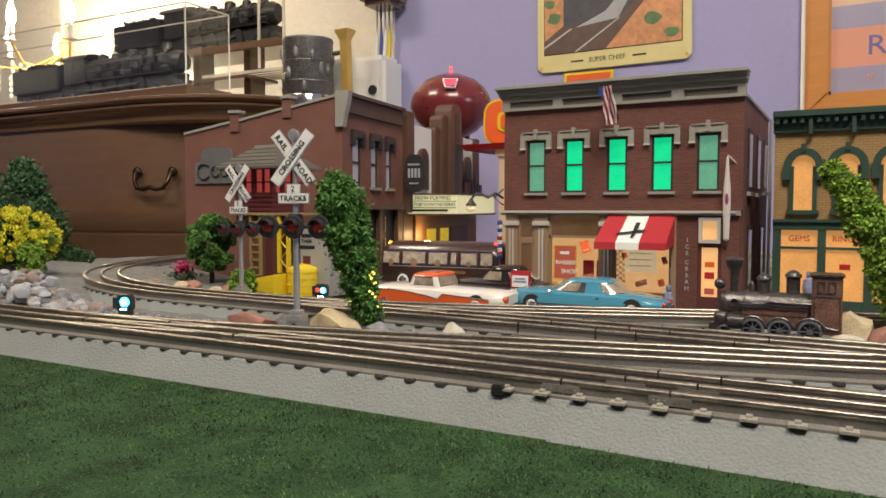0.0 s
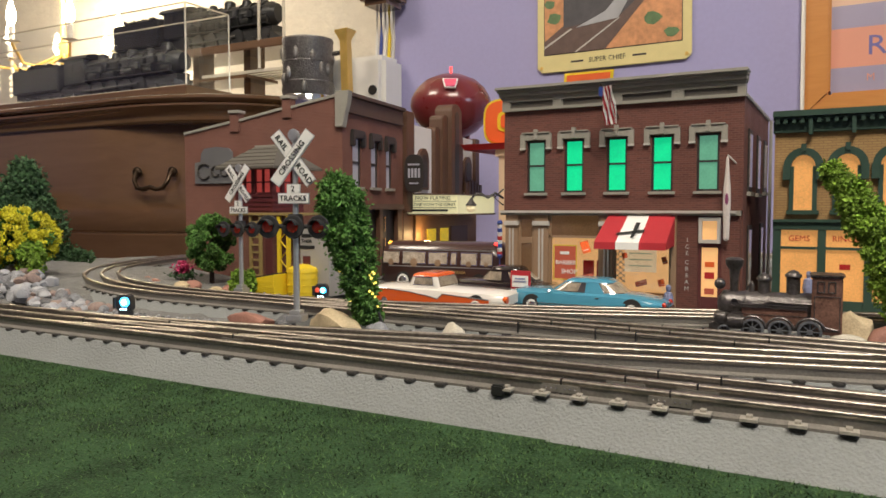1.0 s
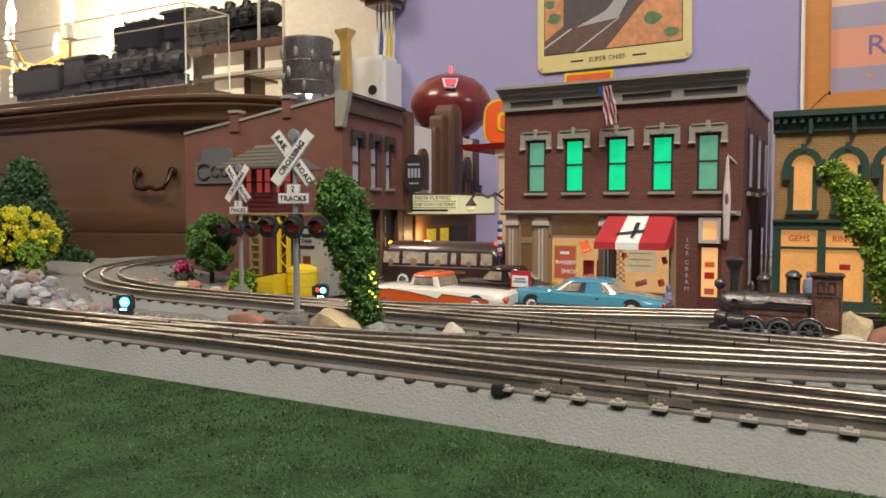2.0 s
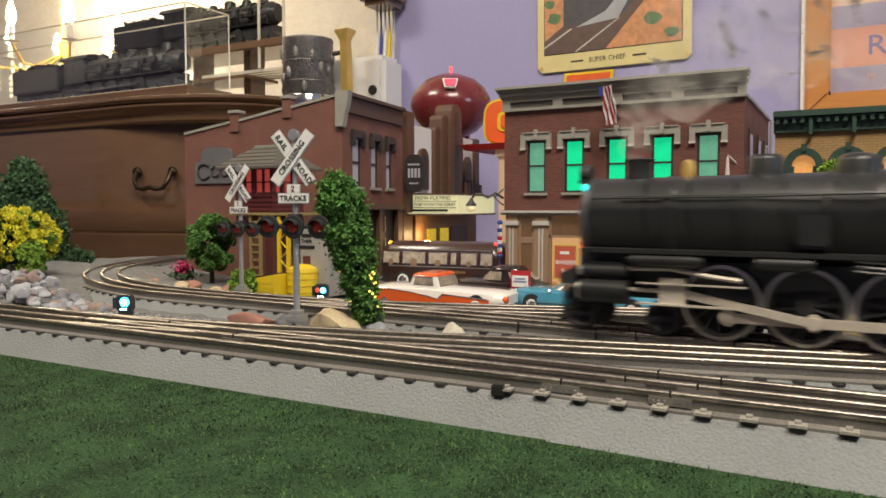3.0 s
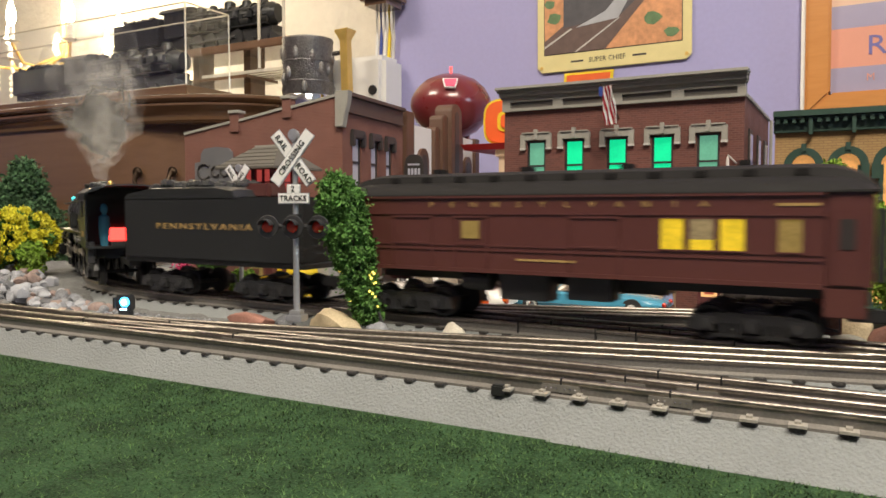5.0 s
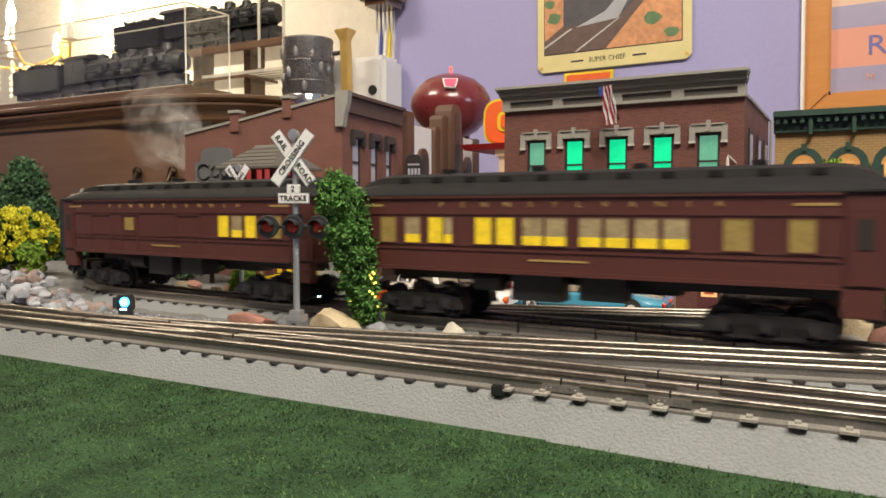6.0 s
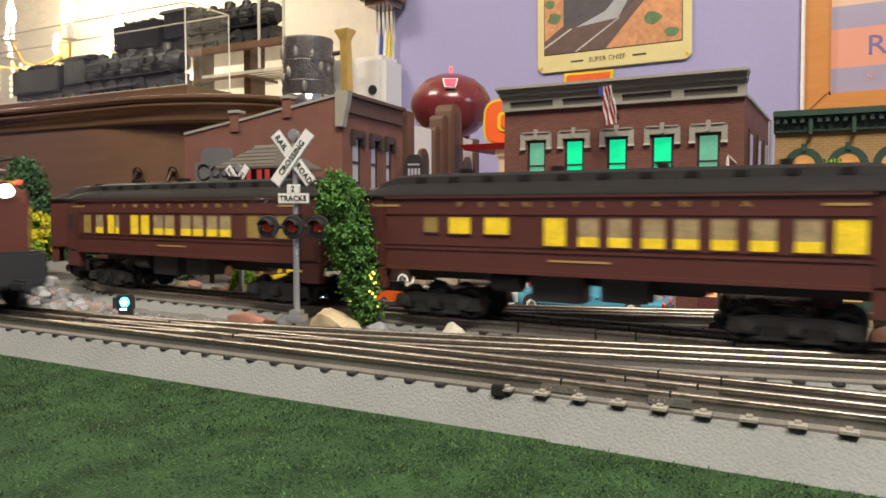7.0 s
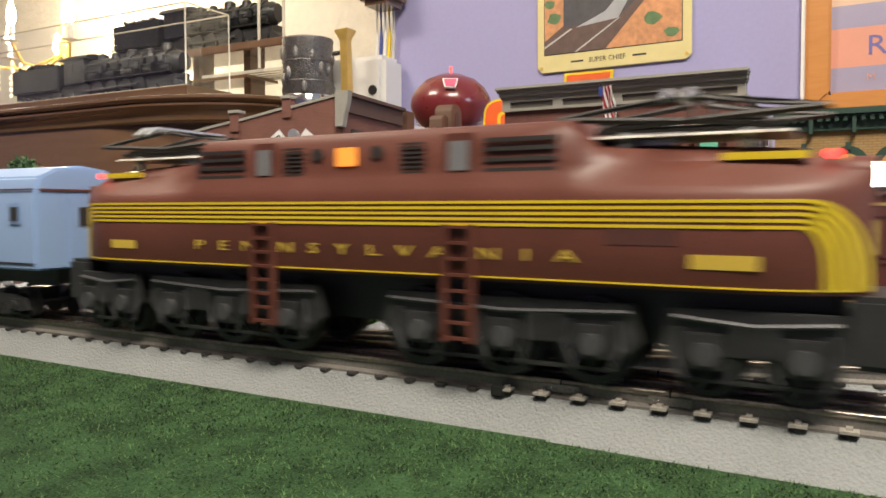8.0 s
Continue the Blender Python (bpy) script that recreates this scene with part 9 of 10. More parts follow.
for k, (p, s, mt, lab) in enumerate((
        ((-0.2745, 0.3655, 0.0125), (0.0225, 0.0125, 0.0112), "tanrock", "large tan rock with worn edges between the tracks"),
        ((-0.1955, 0.3675, 0.0115), (0.0108, 0.0070, 0.0095), "palerock", "small cream rock between the tracks"),
        ((-0.3390, 0.3640, 0.0105), (0.0205, 0.0095, 0.0090), "redrock", "low reddish rock between the tracks"),
        ((-0.3130, 0.3640, 0.0105), (0.0075, 0.0065, 0.0075), "stone", "small grey rock beside the signal"),
        ((-0.2460, 0.3700, 0.0105), (0.0085, 0.0060, 0.0080), "stone", "small blue-grey rock under the tree"),
        ((0.0040, 0.4750, 0.0115), (0.0120, 0.0080, 0.0155), "tanrock", "upright tan rock beside the bronze engine"),
        ((0.0010, 0.4530, 0.0090), (0.0140, 0.0085, 0.0080), "palerock", "flat pale rock beside the track"),
        ((0.0180, 0.4600, 0.0100), (0.0110, 0.0085, 0.0120), "redrock", "rounded reddish rock beside the track"))):
    rock("rock", lab, p, s, mt, 11 + k)


def stone_bank():
    rng = random.Random(8)
    bank = [(-0.4885, 0.353), (-0.530, 0.362), (-0.57, 0.372), (-0.61, 0.385), (-0.65, 0.405), (-0.70, 0.43), (-0.75, 0.46)]
    n = 0
    for i in range(270):
        k = rng.uniform(0, len(bank) - 1.001)
        a, b = bank[int(k)], bank[int(k) + 1]
        f = k - int(k)
        back = rng.uniform(-0.018, 0.032) if k < 2 else rng.uniform(-0.030, 0.045)
        x, y = a[0] + (b[0] - a[0]) * f + rng.uniform(-0.01, 0.01), a[1] + (b[1] - a[1]) * f + back
        fx = x - CURVE_X
        if y > 0.372 + (fx * fx / 0.76 if fx < 0 else 0) or y < 0.330:
            continue
        s = rng.uniform(0.0032, 0.0078)
        up = 0.008 + 0.018 * min(1, k / 3.5) * rng.uniform(0.2, 1)
        rock("stone", "angular blue-grey landscaping stone in a heap by the curve" if n % 5 else "brownish landscaping stone in a heap by the curve", (x, y, up), (s * 1.25, s, s * 0.85), "stone" if n % 5 else "redstone", 100 + i, "stones of the rocky bank", 12)
        n += 1
    for i in range(34):
        a = rng.uniform(0.1, 1.1)
        r = 0.38 + (rng.uniform(-0.085, -0.050) if i % 2 else rng.uniform(0.055, 0.080))
        x, y = CURVE_X - r * math.sin(a), 0.80 - r * math.cos(a)
        s = rng.uniform(0.004, 0.009)
        rock("stone", "rounded stone lying beside the curved track", (x, y, 0.010), (s * 1.3, s, s * 0.8), ("stone", "tanrock", "stone", "redrock")[i % 4], 400 + i, "stones beside the curve")


M["redstone"] = mat("brownish_stone", (0.27, 0.20, 0.175), 0.8, vary=0.4, coarse=90, fine=700, bump=0.5)
stone_bank()


def pebbles():
    rng = random.Random(21)
    verts, faces = [], []
    def lump(x, y, z, s):
        k = len(verts)
        for dx, dy, dz in ((1, 0, 0), (-1, 0, 0), (0, 1, 0), (0, -1, 0), (0, 0, 0.8), (0, 0, -0.8)):
            j = s * rng.uniform(0.7, 1.3)
            verts.append((x + dx * j, y + dy * j, z + dz * j))
        for f in ((0, 2, 4), (2, 1, 4), (1, 3, 4), (3, 0, 4), (2, 0, 5), (1, 2, 5), (3, 1, 5), (0, 3, 5)):
            faces.append(tuple(k + q for q in f))
    for _ in range(2600):
        x = rng.uniform(-0.26, 0.08)
        lo, hi = cross_y(x) + 0.028, 0.404 - SLOPE * x - 0.026
        if hi < lo:
            continue
        y = rng.uniform(lo, hi)
        lump(x, y, 0.0085 + rng.uniform(0, 0.002), rng.uniform(0.0007, 0.0026))
    for _ in range(2600):
        x = rng.uniform(-0.52, 0.1)
        y = 0.404 - SLOPE * x + rng.uniform(0.035, 0.075)
        if abs(y - spur_y(x)) < 0.022 and x > -0.36:
            continue
        lump(x, y, 0.0085 + rng.uniform(0, 0.002), rng.uniform(0.0008, 0.0030))
    for _ in range(1500):
        x = rng.uniform(-0.50, -0.26)
        y = rng.uniform(0.325, 0.372)
        lump(x, y, 0.008, rng.uniform(0.0006, 0.0018))
    me = bpy.data.meshes.new("gravel")
    me.from_pydata(verts, [], faces)
    me.materials.append(M["pebble"])
    tagged(new("gravel", me), "loose grey and blue gravel between the tracks", "gravel", kind="stuff")


pebbles()


def foliage(name, n, inside, size, material, parent, seed, label=""):
    """Many small bent leaves scattered where inside() puts them: it returns a place and an outward way."""
    rng = random.Random(seed)
    verts, faces = [], []
    for _ in range(n):
        c, out = inside(rng)
        c, out = Vector(c), Vector(out).normalized()
        a = Vector((rng.gauss(0, 1), rng.gauss(0, 1), rng.gauss(0, 1))).normalized()
        side = out.cross(a).normalized()
        tip = (out * rng.uniform(0.4, 1.2) + a * 0.7).normalized()
        s = size * rng.uniform(0.6, 1.4)
        k = len(verts)
        verts += [tuple(c - side * s * 0.45), tuple(c + side * s * 0.45), tuple(c + tip * s * 0.8 + side * s * 0.25 + out * s * 0.1), tuple(c + tip * s * 1.1 - side * s * 0.2)]
        faces += [(k, k + 1, k + 2), (k, k + 2, k + 3)]
    me = bpy.data.meshes.new(name)
    me.from_pydata(verts, [], faces)
    me.materials.append(M[material])
    ob = new(name, me)
    ob.parent = parent
    if label:
        ob["label"] = label
    return ob


def tree(name, label, m, height, radius, seed, material, n, size, lean=(0, 0), shape="cypress", category="tree", trunk=0.12):
    t = thing(name, label, category, "trees of the layout", m=m)
    rng0 = random.Random(seed + 7)
    bm = bmesh.new()
    pts = [(lean[0] * k, lean[1] * k, height * 0.92 * k) for k in (0, 0.25, 0.5, 0.75, 1.0)]
    for a, b, r0, r1 in zip(pts, pts[1:], (0.05, 0.04, 0.03, 0.02), (0.04, 0.03, 0.02, 0.008)):
        rod(bm, a, b, r0 * radius * 2.2, r1 * radius * 2.2, 8)
    part("trunk", bm, M["bark"], t)
    clumps = []
    for k in range({"ball": 60, "poplar": 520}.get(shape, 190)):
        h = trunk + (1 - trunk) * rng0.random()
        if shape == "cypress":
            r = radius * (0.55 + 0.55 * math.sin(math.pi * min(1, (1 - h) * 1.25 + 0.05)) ** 0.8) * (1 if h < 0.82 else (1 - h) / 0.18 * 0.8 + 0.2)
        elif shape == "poplar":
            r = radius * float(np.interp(h, (0.0, 0.1, 0.35, 0.6, 0.85, 0.95, 1.0), (0.3, 0.45, 0.68, 1.0, 0.92, 0.62, 0.25)))
        elif shape == "cone":
            r = radius * (1.02 - h) ** 0.8
        elif shape == "flame":
            r = radius * (1.05 - h) ** 0.85
        else:
            q = (h - trunk) / (1 - trunk) * 2 - 1
            r = radius * math.sqrt(max(0.05, 1 - q * q * 0.85))
        a = rng0.uniform(0, 6.283)
        f = rng0.uniform(0.45, 1.08 if shape == "poplar" else 1.0)
        hb = h ** 0.65 if shape == "poplar" else h
        clumps.append((Vector((lean[0] * hb + r * f * math.cos(a), lean[1] * hb + r * f * math.sin(a), height * h)), radius * (rng0.uniform(0.09, 0.24) if shape == "poplar" else rng0.uniform(0.15, 0.27))))
        if k % 9 == 0 and k < 200:
            bm = bmesh.new()
            c = clumps[-1][0]
            rod(bm, (lean[0] * h * 0.9, lean[1] * h * 0.9, max(0.0, c.z - radius * 0.6)), tuple(c), radius * 0.03, radius * 0.012, 5)
            part("limb", bm, M["bark"], t)
    def inside(rng):
        c, r = rng.choice(clumps)
        d = Vector((rng.gauss(0, 1), rng.gauss(0, 1), rng.gauss(0, 1))).normalized()
        mid = Vector((lean[0] * c.z / height, lean[1] * c.z / height, c.z))
        return c + d * r * (abs(rng.gauss(0, 0.85)) if shape == "poplar" else rng.uniform(0.6, 1.05)), d + (c - mid).normalized() * 0.6
    foliage("crown", n, inside, size, material, t, seed)
    return t


front_tree = tree("cypress_tree", "slim dark green artificial cypress wound with fairy lights", pose(-0.2500, 0.3780, 0.0085), 0.0965, 0.0140, 31, "leaf", 36000, 0.0015, lean=(-0.024, -0.010), shape="poplar", trunk=0.08)
tree("cypress_tree", "bright green leaning artificial cypress beside the bronze engine", pose(0.0520, 0.500, 0.010), 0.0985, 0.0255, 32, "leaf2", 40000, 0.0016, lean=(-0.062, 0.0), shape="flame", trunk=0.06)
tree("spruce_tree", "dull green spruce behind the yellow bush", pose(-0.955, 0.600, 0.0), 0.138, 0.066, 33, "leaf3", 30000, 0.0036, shape="cone", trunk=0.05)
tree("small_tree", "small round green tree with a forked trunk by the brick wall", pose(-0.577, 0.560, 0.008), 0.068, 0.0245, 34, "leaf", 15000, 0.0022, shape="ball", trunk=0.26)
tree("flowering_bush", "round bush covered in yellow flowers", pose(-0.733, 0.452, 0.018), 0.060, 0.033, 35, "leaf", 9000, 0.0026, shape="ball", category="bush", trunk=0.22)
tree("small_bush", "small yellow-green round bush on the stones", pose(-0.690, 0.440, 0.020), 0.030, 0.0135, 36, "leaf2", 2600, 0.0024, shape="ball", category="bush", trunk=0.1)
tree("small_bush", "low green bush beside the crossing signal", pose(-0.474, 0.497, 0.008), 0.020, 0.0120, 37, "leaf2", 2200, 0.0024, shape="ball", category="bush", trunk=0.1)
tree("small_bush", "low dark weed beside the curved track", pose(-0.90, 0.640, 0.006), 0.022, 0.018, 38, "leaf3", 900, 0.0036, shape="ball", category="bush", trunk=0.05)


def blooms():
    t = thing("yellow_blossom", "bright yellow blossoms covering the round bush", "flowers", m=pose(-0.733, 0.452, 0.018))
    rng = random.Random(44)
    heads = []
    for _ in range(230):
        d = Vector((rng.gauss(0, 1), rng.gauss(0, 1) - 0.3, rng.gauss(0, 1) + 0.35)).normalized()
        heads.append((Vector((d.x * 0.036, d.y * 0.036, 0.037 + d.z * 0.028)), d))
    def inside(r):
        c, d = r.choice(heads)
        return c + Vector((r.gauss(0, 0.0017), r.gauss(0, 0.0017), r.gauss(0, 0.0017))), d
    foliage("petals", 17000, inside, 0.0019, "bloom", t, 45)
    u = thing("pink_flower", "small pink flowers by the stones", "flowers", m=pose(-0.602, 0.545, 0.012))
    foliage("petals", 220, lambda r: (Vector((r.gauss(0, 0.0045), r.gauss(0, 0.004), 0.011 + r.gauss(0, 0.003))), Vector((0, 0, 1))), 0.0028, "pink", u, 46)
    foliage("stems", 160, lambda r: (Vector((r.gauss(0, 0.007), r.gauss(0, 0.005), 0.004 + r.gauss(0, 0.002))), Vector((0, 0, 1))), 0.0032, "leaf3", u, 47)
    rng = random.Random(50)
    for k in range(18):
        bm = bmesh.new()
        h = rng.uniform(0.16, 0.40)
        a = rng.choice((0.2, 0.0, 3.5)) + rng.gauss(0, 0.3)
        r = 0.0155 * (0.40 + 0.75 * h)
        ball(bm, (-0.024 * h ** 0.65 + r * math.cos(a), -0.010 * h ** 0.65 + r * math.sin(a), 0.0965 * h), 0.00065, u=8, v=6)
        part("fairy_light", bm, M["fairy"], front_tree, "tiny warm fairy light")
    for k in range(2):
        bm = bmesh.new()
        tube(bm, [(0.002, -0.004, 0.014), (0.006 + 0.002 * k, -0.007, 0.006), (0.009 + 0.003 * k, -0.010, 0.001)], 0.0008, 6)
        part("lamp_wire", bm, M["ink"], front_tree, "black lamp wire")


blooms()

# ================= the room behind the layout =================


def dresser():
    t = thing("dresser", "large glossy dark mahogany dresser with bowed front and drop handles", "dresser")
    x0, y0, y1 = -2.75, 1.30, 1.66
    def plan(o, xc, x1, yk, z):
        """Outline of the dresser: a straight front that sweeps round to the side; o pushes it outwards."""
        ring = [(x0 - o, y1, z), (x0 - o, y0 - o, z)]
        for k in range(25):
            a = math.pi / 2 * k / 24
            ring.append((xc + (x1 - xc + o) * math.sin(a), yk - (yk - y0 + o) * math.cos(a), z))
        return ring + [(x1 + o, y1, z)]
    body = (-1.80, -1.31, 1.58)
    bm = bmesh.new()
    loft(bm, [plan(o, *body, z) for z, o in ((-0.75, 0.0), (0.010, 0.0), (0.016, 0.004), (0.020, 0.004), (0.022, -0.004), (0.026, -0.004))])
    part("carcass", bm, M["mahogany"], t, "polished dark mahogany", smooth=True)
    bm = bmesh.new()
    loft(bm, [plan(o, *body, z) for z, o in ((0.026, 0.0), (0.030, 0.004), (0.08, 0.010), (0.15, 0.013), (0.22, 0.010), (0.28, 0.002), (0.302, -0.004))])
    d = part("drawer", bm, M["mahogany"], t, "bowed glossy drawer front", smooth=True)
    for cx, cy, turn in ((-1.548, 1.316, 16), (-2.45, 1.287, 0)):
        h = new("handle")
        h.parent = d
        h.matrix_basis = pose(cx, cy, 0, 0, 0, turn)
        h["label"] = "dark bronze curved drop handle"
        bm = bmesh.new()
        tube(bm, [(-0.048, -0.004, 0.178), (-0.047, -0.018, 0.155), (-0.036, -0.022, 0.137), (-0.018, -0.023, 0.134), (0, -0.024, 0.139), (0.018, -0.023, 0.134), (0.036, -0.022, 0.137), (0.047, -0.018, 0.155), (0.048, -0.004, 0.178)], 0.0058, 10)
        part("bail", bm, M["handle"], h, smooth=True)
        for q in (-1, 1):
            bm = bmesh.new()
            ball(bm, (q * 0.050, -0.001, 0.178), 0.013, 0.008, 0.013)
            part("rosette", bm, M["handle"], h, smooth=True)
    top = (-1.62, -1.262, 1.52)
    bm = bmesh.new()
    loft(bm, [plan(o, *top, z) for z, o in ((0.298, -0.004), (0.304, 0.008), (0.312, 0.010), (0.314, 0.004), (0.320, 0.006), (0.328, 0.016), (0.334, 0.030), (0.337, 0.034), (0.342, 0.034), (0.344, 0.028), (0.348, 0.040), (0.353, 0.046), (0.359, 0.046), (0.362, 0.042))])
    part("top_moulding", bm, M["mahogany"], t, "stepped polished top moulding", smooth=True)
    return t


M["handle"] = mat("aged_bronze", (0.05, 0.032, 0.02), 0.35, 0.8, vary=0.3)
dresser()


def display_case():
    t = thing("display_case", "clear acrylic display case on a dark wooden base", "display case")
    x0, x1, y0, y1, z0, z1 = -2.50, -1.452, 1.335, 1.482, 0.392, 0.594
    bm = bmesh.new()
    box(bm, x0 - 0.02, x1 + 0.012, y0 - 0.012, y1 + 0.012, 0.362, 0.383)
    part("base", bm, M["mahogany"], t, bevel=0.003)
    bm = bmesh.new()
    box(bm, x0 - 0.008, x1 + 0.006, y0 - 0.006, y1 + 0.006, 0.383, 0.392)
    part("base_top", bm, M["mahogany"], t, bevel=0.002)
    for a, b, c, d, e, f in ((x0, x1, y0, y0 + 0.003, z0, z1), (x1 - 0.003, x1, y0 + 0.003, y1, z0, z1)):
        bm = bmesh.new()
        box(bm, a, b, c, d, e, f)
        ob = part("acrylic_panel", bm, M["clear"], t)
        ob.visible_shadow = False
    for p, q in (((x0, y0, z1), (x1, y0, z1)), ((x1, y0, z0), (x1, y0, z1)), ((x1, y0, z1), (x1, y1, z1)), ((x1, y1, z0), (x1, y1, z1)), ((x0, y0, z0), (x0, y0, z1)), ((x0, y0, z0), (x1, y0, z0)), ((x0, y1, z1), (x1, y1, z1))):
        bm = bmesh.new()
        tube(bm, [p, q], 0.0022, 6)
        part("polished_edge", bm, M["edge"], t)
    return t


display_case()


def shelf_engine(m, label, length=0.5):
    """A black display engine, its boiler hung with pumps, pipes, sand boxes and rods."""
    t = thing("model_engine", label, "model train", "black model engines on display", m=m)
    rng = random.Random(int(length * 1000))
    L = length / 2
    turn = Euler((0, radians(90), 0)).to_matrix()
    bm = bmesh.new()
    lathe(bm, [(0.020, -L * 0.98), (0.024, -L * 0.95), (0.027, -L * 0.93), (0.027, -L * 0.55), (0.0285, -L * 0.54), (0.0285, -L * 0.2), (0.0305, -L * 0.18), (0.031, L * 0.06)], (0, 0, 0.070), 20, turn)
    part("boiler", bm, M["engine"], t, smooth=True)
    for k in range(7):
        bm = bmesh.new()
        lathe(bm, [(0.027, -0.002), (0.0312, -0.002), (0.0312, 0.002), (0.027, 0.002)], (-L * 0.85 + L * 0.13 * k, 0, 0.070), 20, turn)
        part("boiler_band", bm, M["engine"], t)
    bm = bmesh.new()
    loft(bm, [[(x, -0.034, z) for x, z in q] for q in ([(L * 0.04, 0.040), (L * 0.30, 0.040), (L * 0.30, 0.104), (L * 0.04, 0.104)],)] + [[(x, 0.034, z) for x, z in ((L * 0.04, 0.040), (L * 0.30, 0.040), (L * 0.30, 0.104), (L * 0.04, 0.104))]])
    cab = part("cab", bm, M["engine"], t, bevel=0.002)
    bm = bmesh.new()
    prism_x(bm, [(-0.037, 0.102), (-0.026, 0.112), (0, 0.116), (0.026, 0.112), (0.037, 0.102)], L * 0.02, L * 0.36)
    part("cab_roof", bm, M["engine"], cab)
    for q in (0.10, 0.21):
        bm = bmesh.new()
        box(bm, L * q - 0.010, L * q + 0.010, -0.0352, -0.034, 0.072, 0.094)
        part("cab_window", bm, M["sash"], cab)
    bm = bmesh.new()
    box(bm, L * 0.38, L, -0.034, 0.034, 0.030, 0.092)
    tank_body = part("tender_body", bm, M["engine"], t, bevel=0.003)
    bm = bmesh.new()
    for k in range(60):
        ball(bm, (rng.uniform(L * 0.44, L * 0.94), rng.uniform(-0.026, 0.026), 0.092 + rng.uniform(0, 0.008)), 0.008, 0.007, 0.006, u=6, v=4)
    tagged(part("coal_load", bm, M["roofblack"], tank_body), kind="stuff")
    for q, r, top in ((-0.82, 0.011, 0.118), (-0.62, 0.013, 0.110), (-0.42, 0.016, 0.113), (-0.22, 0.012, 0.110), (-0.07, 0.014, 0.112)):
        bm = bmesh.new()
        lathe(bm, [(r * 1.15, 0.092), (r, 0.098), (r, top - 0.004), (r * 0.7, top), (0.0005, top + 0.001)], (L * q, 0, 0), 14)
        part("dome", bm, M["engine"], t, smooth=True)
    for k in range(14):
        x = -L * 0.90 + L * 0.068 * k + rng.uniform(-0.004, 0.004)
        z = rng.uniform(0.050, 0.080)
        bm = bmesh.new()
        if k % 3:
            box(bm, x - rng.uniform(0.004, 0.012), x + rng.uniform(0.004, 0.012), -0.0375, -0.024, z - 0.008, z + 0.008)
            part("pump", bm, M["smokebox"] if k % 2 else M["engine"], t, bevel=0.002)
        else:
            rod(bm, (x - 0.016, -0.033, 0.054), (x + 0.016, -0.033, 0.054), 0.008, seg=12)
            part("air_tank", bm, M["engine"], t, bevel=0.002)
    for z in (0.083, 0.066):
        bm = bmesh.new()
        tube(bm, [(-L * 0.92, -0.030, z), (-L * 0.4, -0.0325, z + 0.002), (L * 0.03, -0.034, z)], 0.0015, 6)
        part("pipe", bm, M["smokebox"], t)
    for k in range(12):
        x = -L * 0.90 + k * L * 0.16
        r = 0.011 if (k < 2 or k > 6) else 0.021
        bm = bmesh.new()
        lathe(bm, [(r * 0.3, -0.006), (r * 0.35, -0.003), (r * 0.75, -0.003), (r * 0.8, -0.006), (r, -0.006), (r, 0.004), (r * 0.3, 0.004)], (x, -0.024, r), 20, Euler((radians(90), 0, 0)).to_matrix())
        part("wheel", bm, M["black"], t)
    bm = bmesh.new()
    box(bm, -L * 0.96, L, -0.020, 0.020, 0.016, 0.040)
    part("frame", bm, M["black"], t)
    bm = bmesh.new()
    box(bm, -L * 0.92, L * 0.04, -0.036, 0.036, 0.044, 0.047)
    part("running_board", bm, M["engine"], t)
    bm = bmesh.new()
    tube(bm, [(-L * 0.58, -0.034, 0.024), (L * 0.06, -0.034, 0.020)], 0.003, 6)
    part("side_rod", bm, M["smokebox"], t)
    bm = bmesh.new()
    loft(bm, [[(-L * 0.96, -0.030, 0.030), (-L * 0.96, 0.030, 0.030), (-L * 0.96, 0.030, 0.010), (-L * 0.96, -0.030, 0.010)], [(-L, -0.006, 0.018), (-L, 0.006, 0.018), (-L, 0.006, 0.006), (-L, -0.006, 0.006)]])
    part("pilot", bm, M["black"], t)


shelf_engine(pose(-1.880, 1.41, 0.392) @ Matrix.Diagonal((-1, 1, 1.12, 1)), "black model steam engine inside the acrylic case", 0.70)
shelf_engine(pose(-1.700, 1.605, 0.535) @ Matrix.Diagonal((-1, 1, 1.22, 1)), "black model steam engine on the upper shelf", 0.64)


def upper_shelf():
    t = thing("display_shelf", "dark brown wall shelf with slatted underside", "shelf")
    bm = bmesh.new()
    box(bm, -2.10, -1.300, 1.53, 1.68, 0.512, 0.535)
    part("board", bm, M["mahogany"], t, bevel=0.003)
    for k in range(5):
        bm = bmesh.new()
        box(bm, -1.62, -1.290, 1.545 + 0.026 * k, 1.556 + 0.026 * k, 0.452, 0.460)
        part("slat", bm, M["edge"], t)
    for x in (-1.395, -1.31):
        bm = bmesh.new()
        tube(bm, [(x, 1.535, 0.46), (x, 1.535, 0.85)], 0.0042, 8)
        part("upright", bm, M["edge"], t, "polished upright rod")
    for x in (-1.70, -1.50):
        bm = bmesh.new()
        box(bm, x - 0.012, x + 0.012, 1.60, 1.66, 0.362, 0.512)
        part("bracket", bm, M["mahogany"], t)
    bm = bmesh.new()
    box(bm, -1.72, -1.44, 1.535, 1.66, 0.440, 0.448)
    part("lower_board", bm, M["mahogany"], t)


upper_shelf()


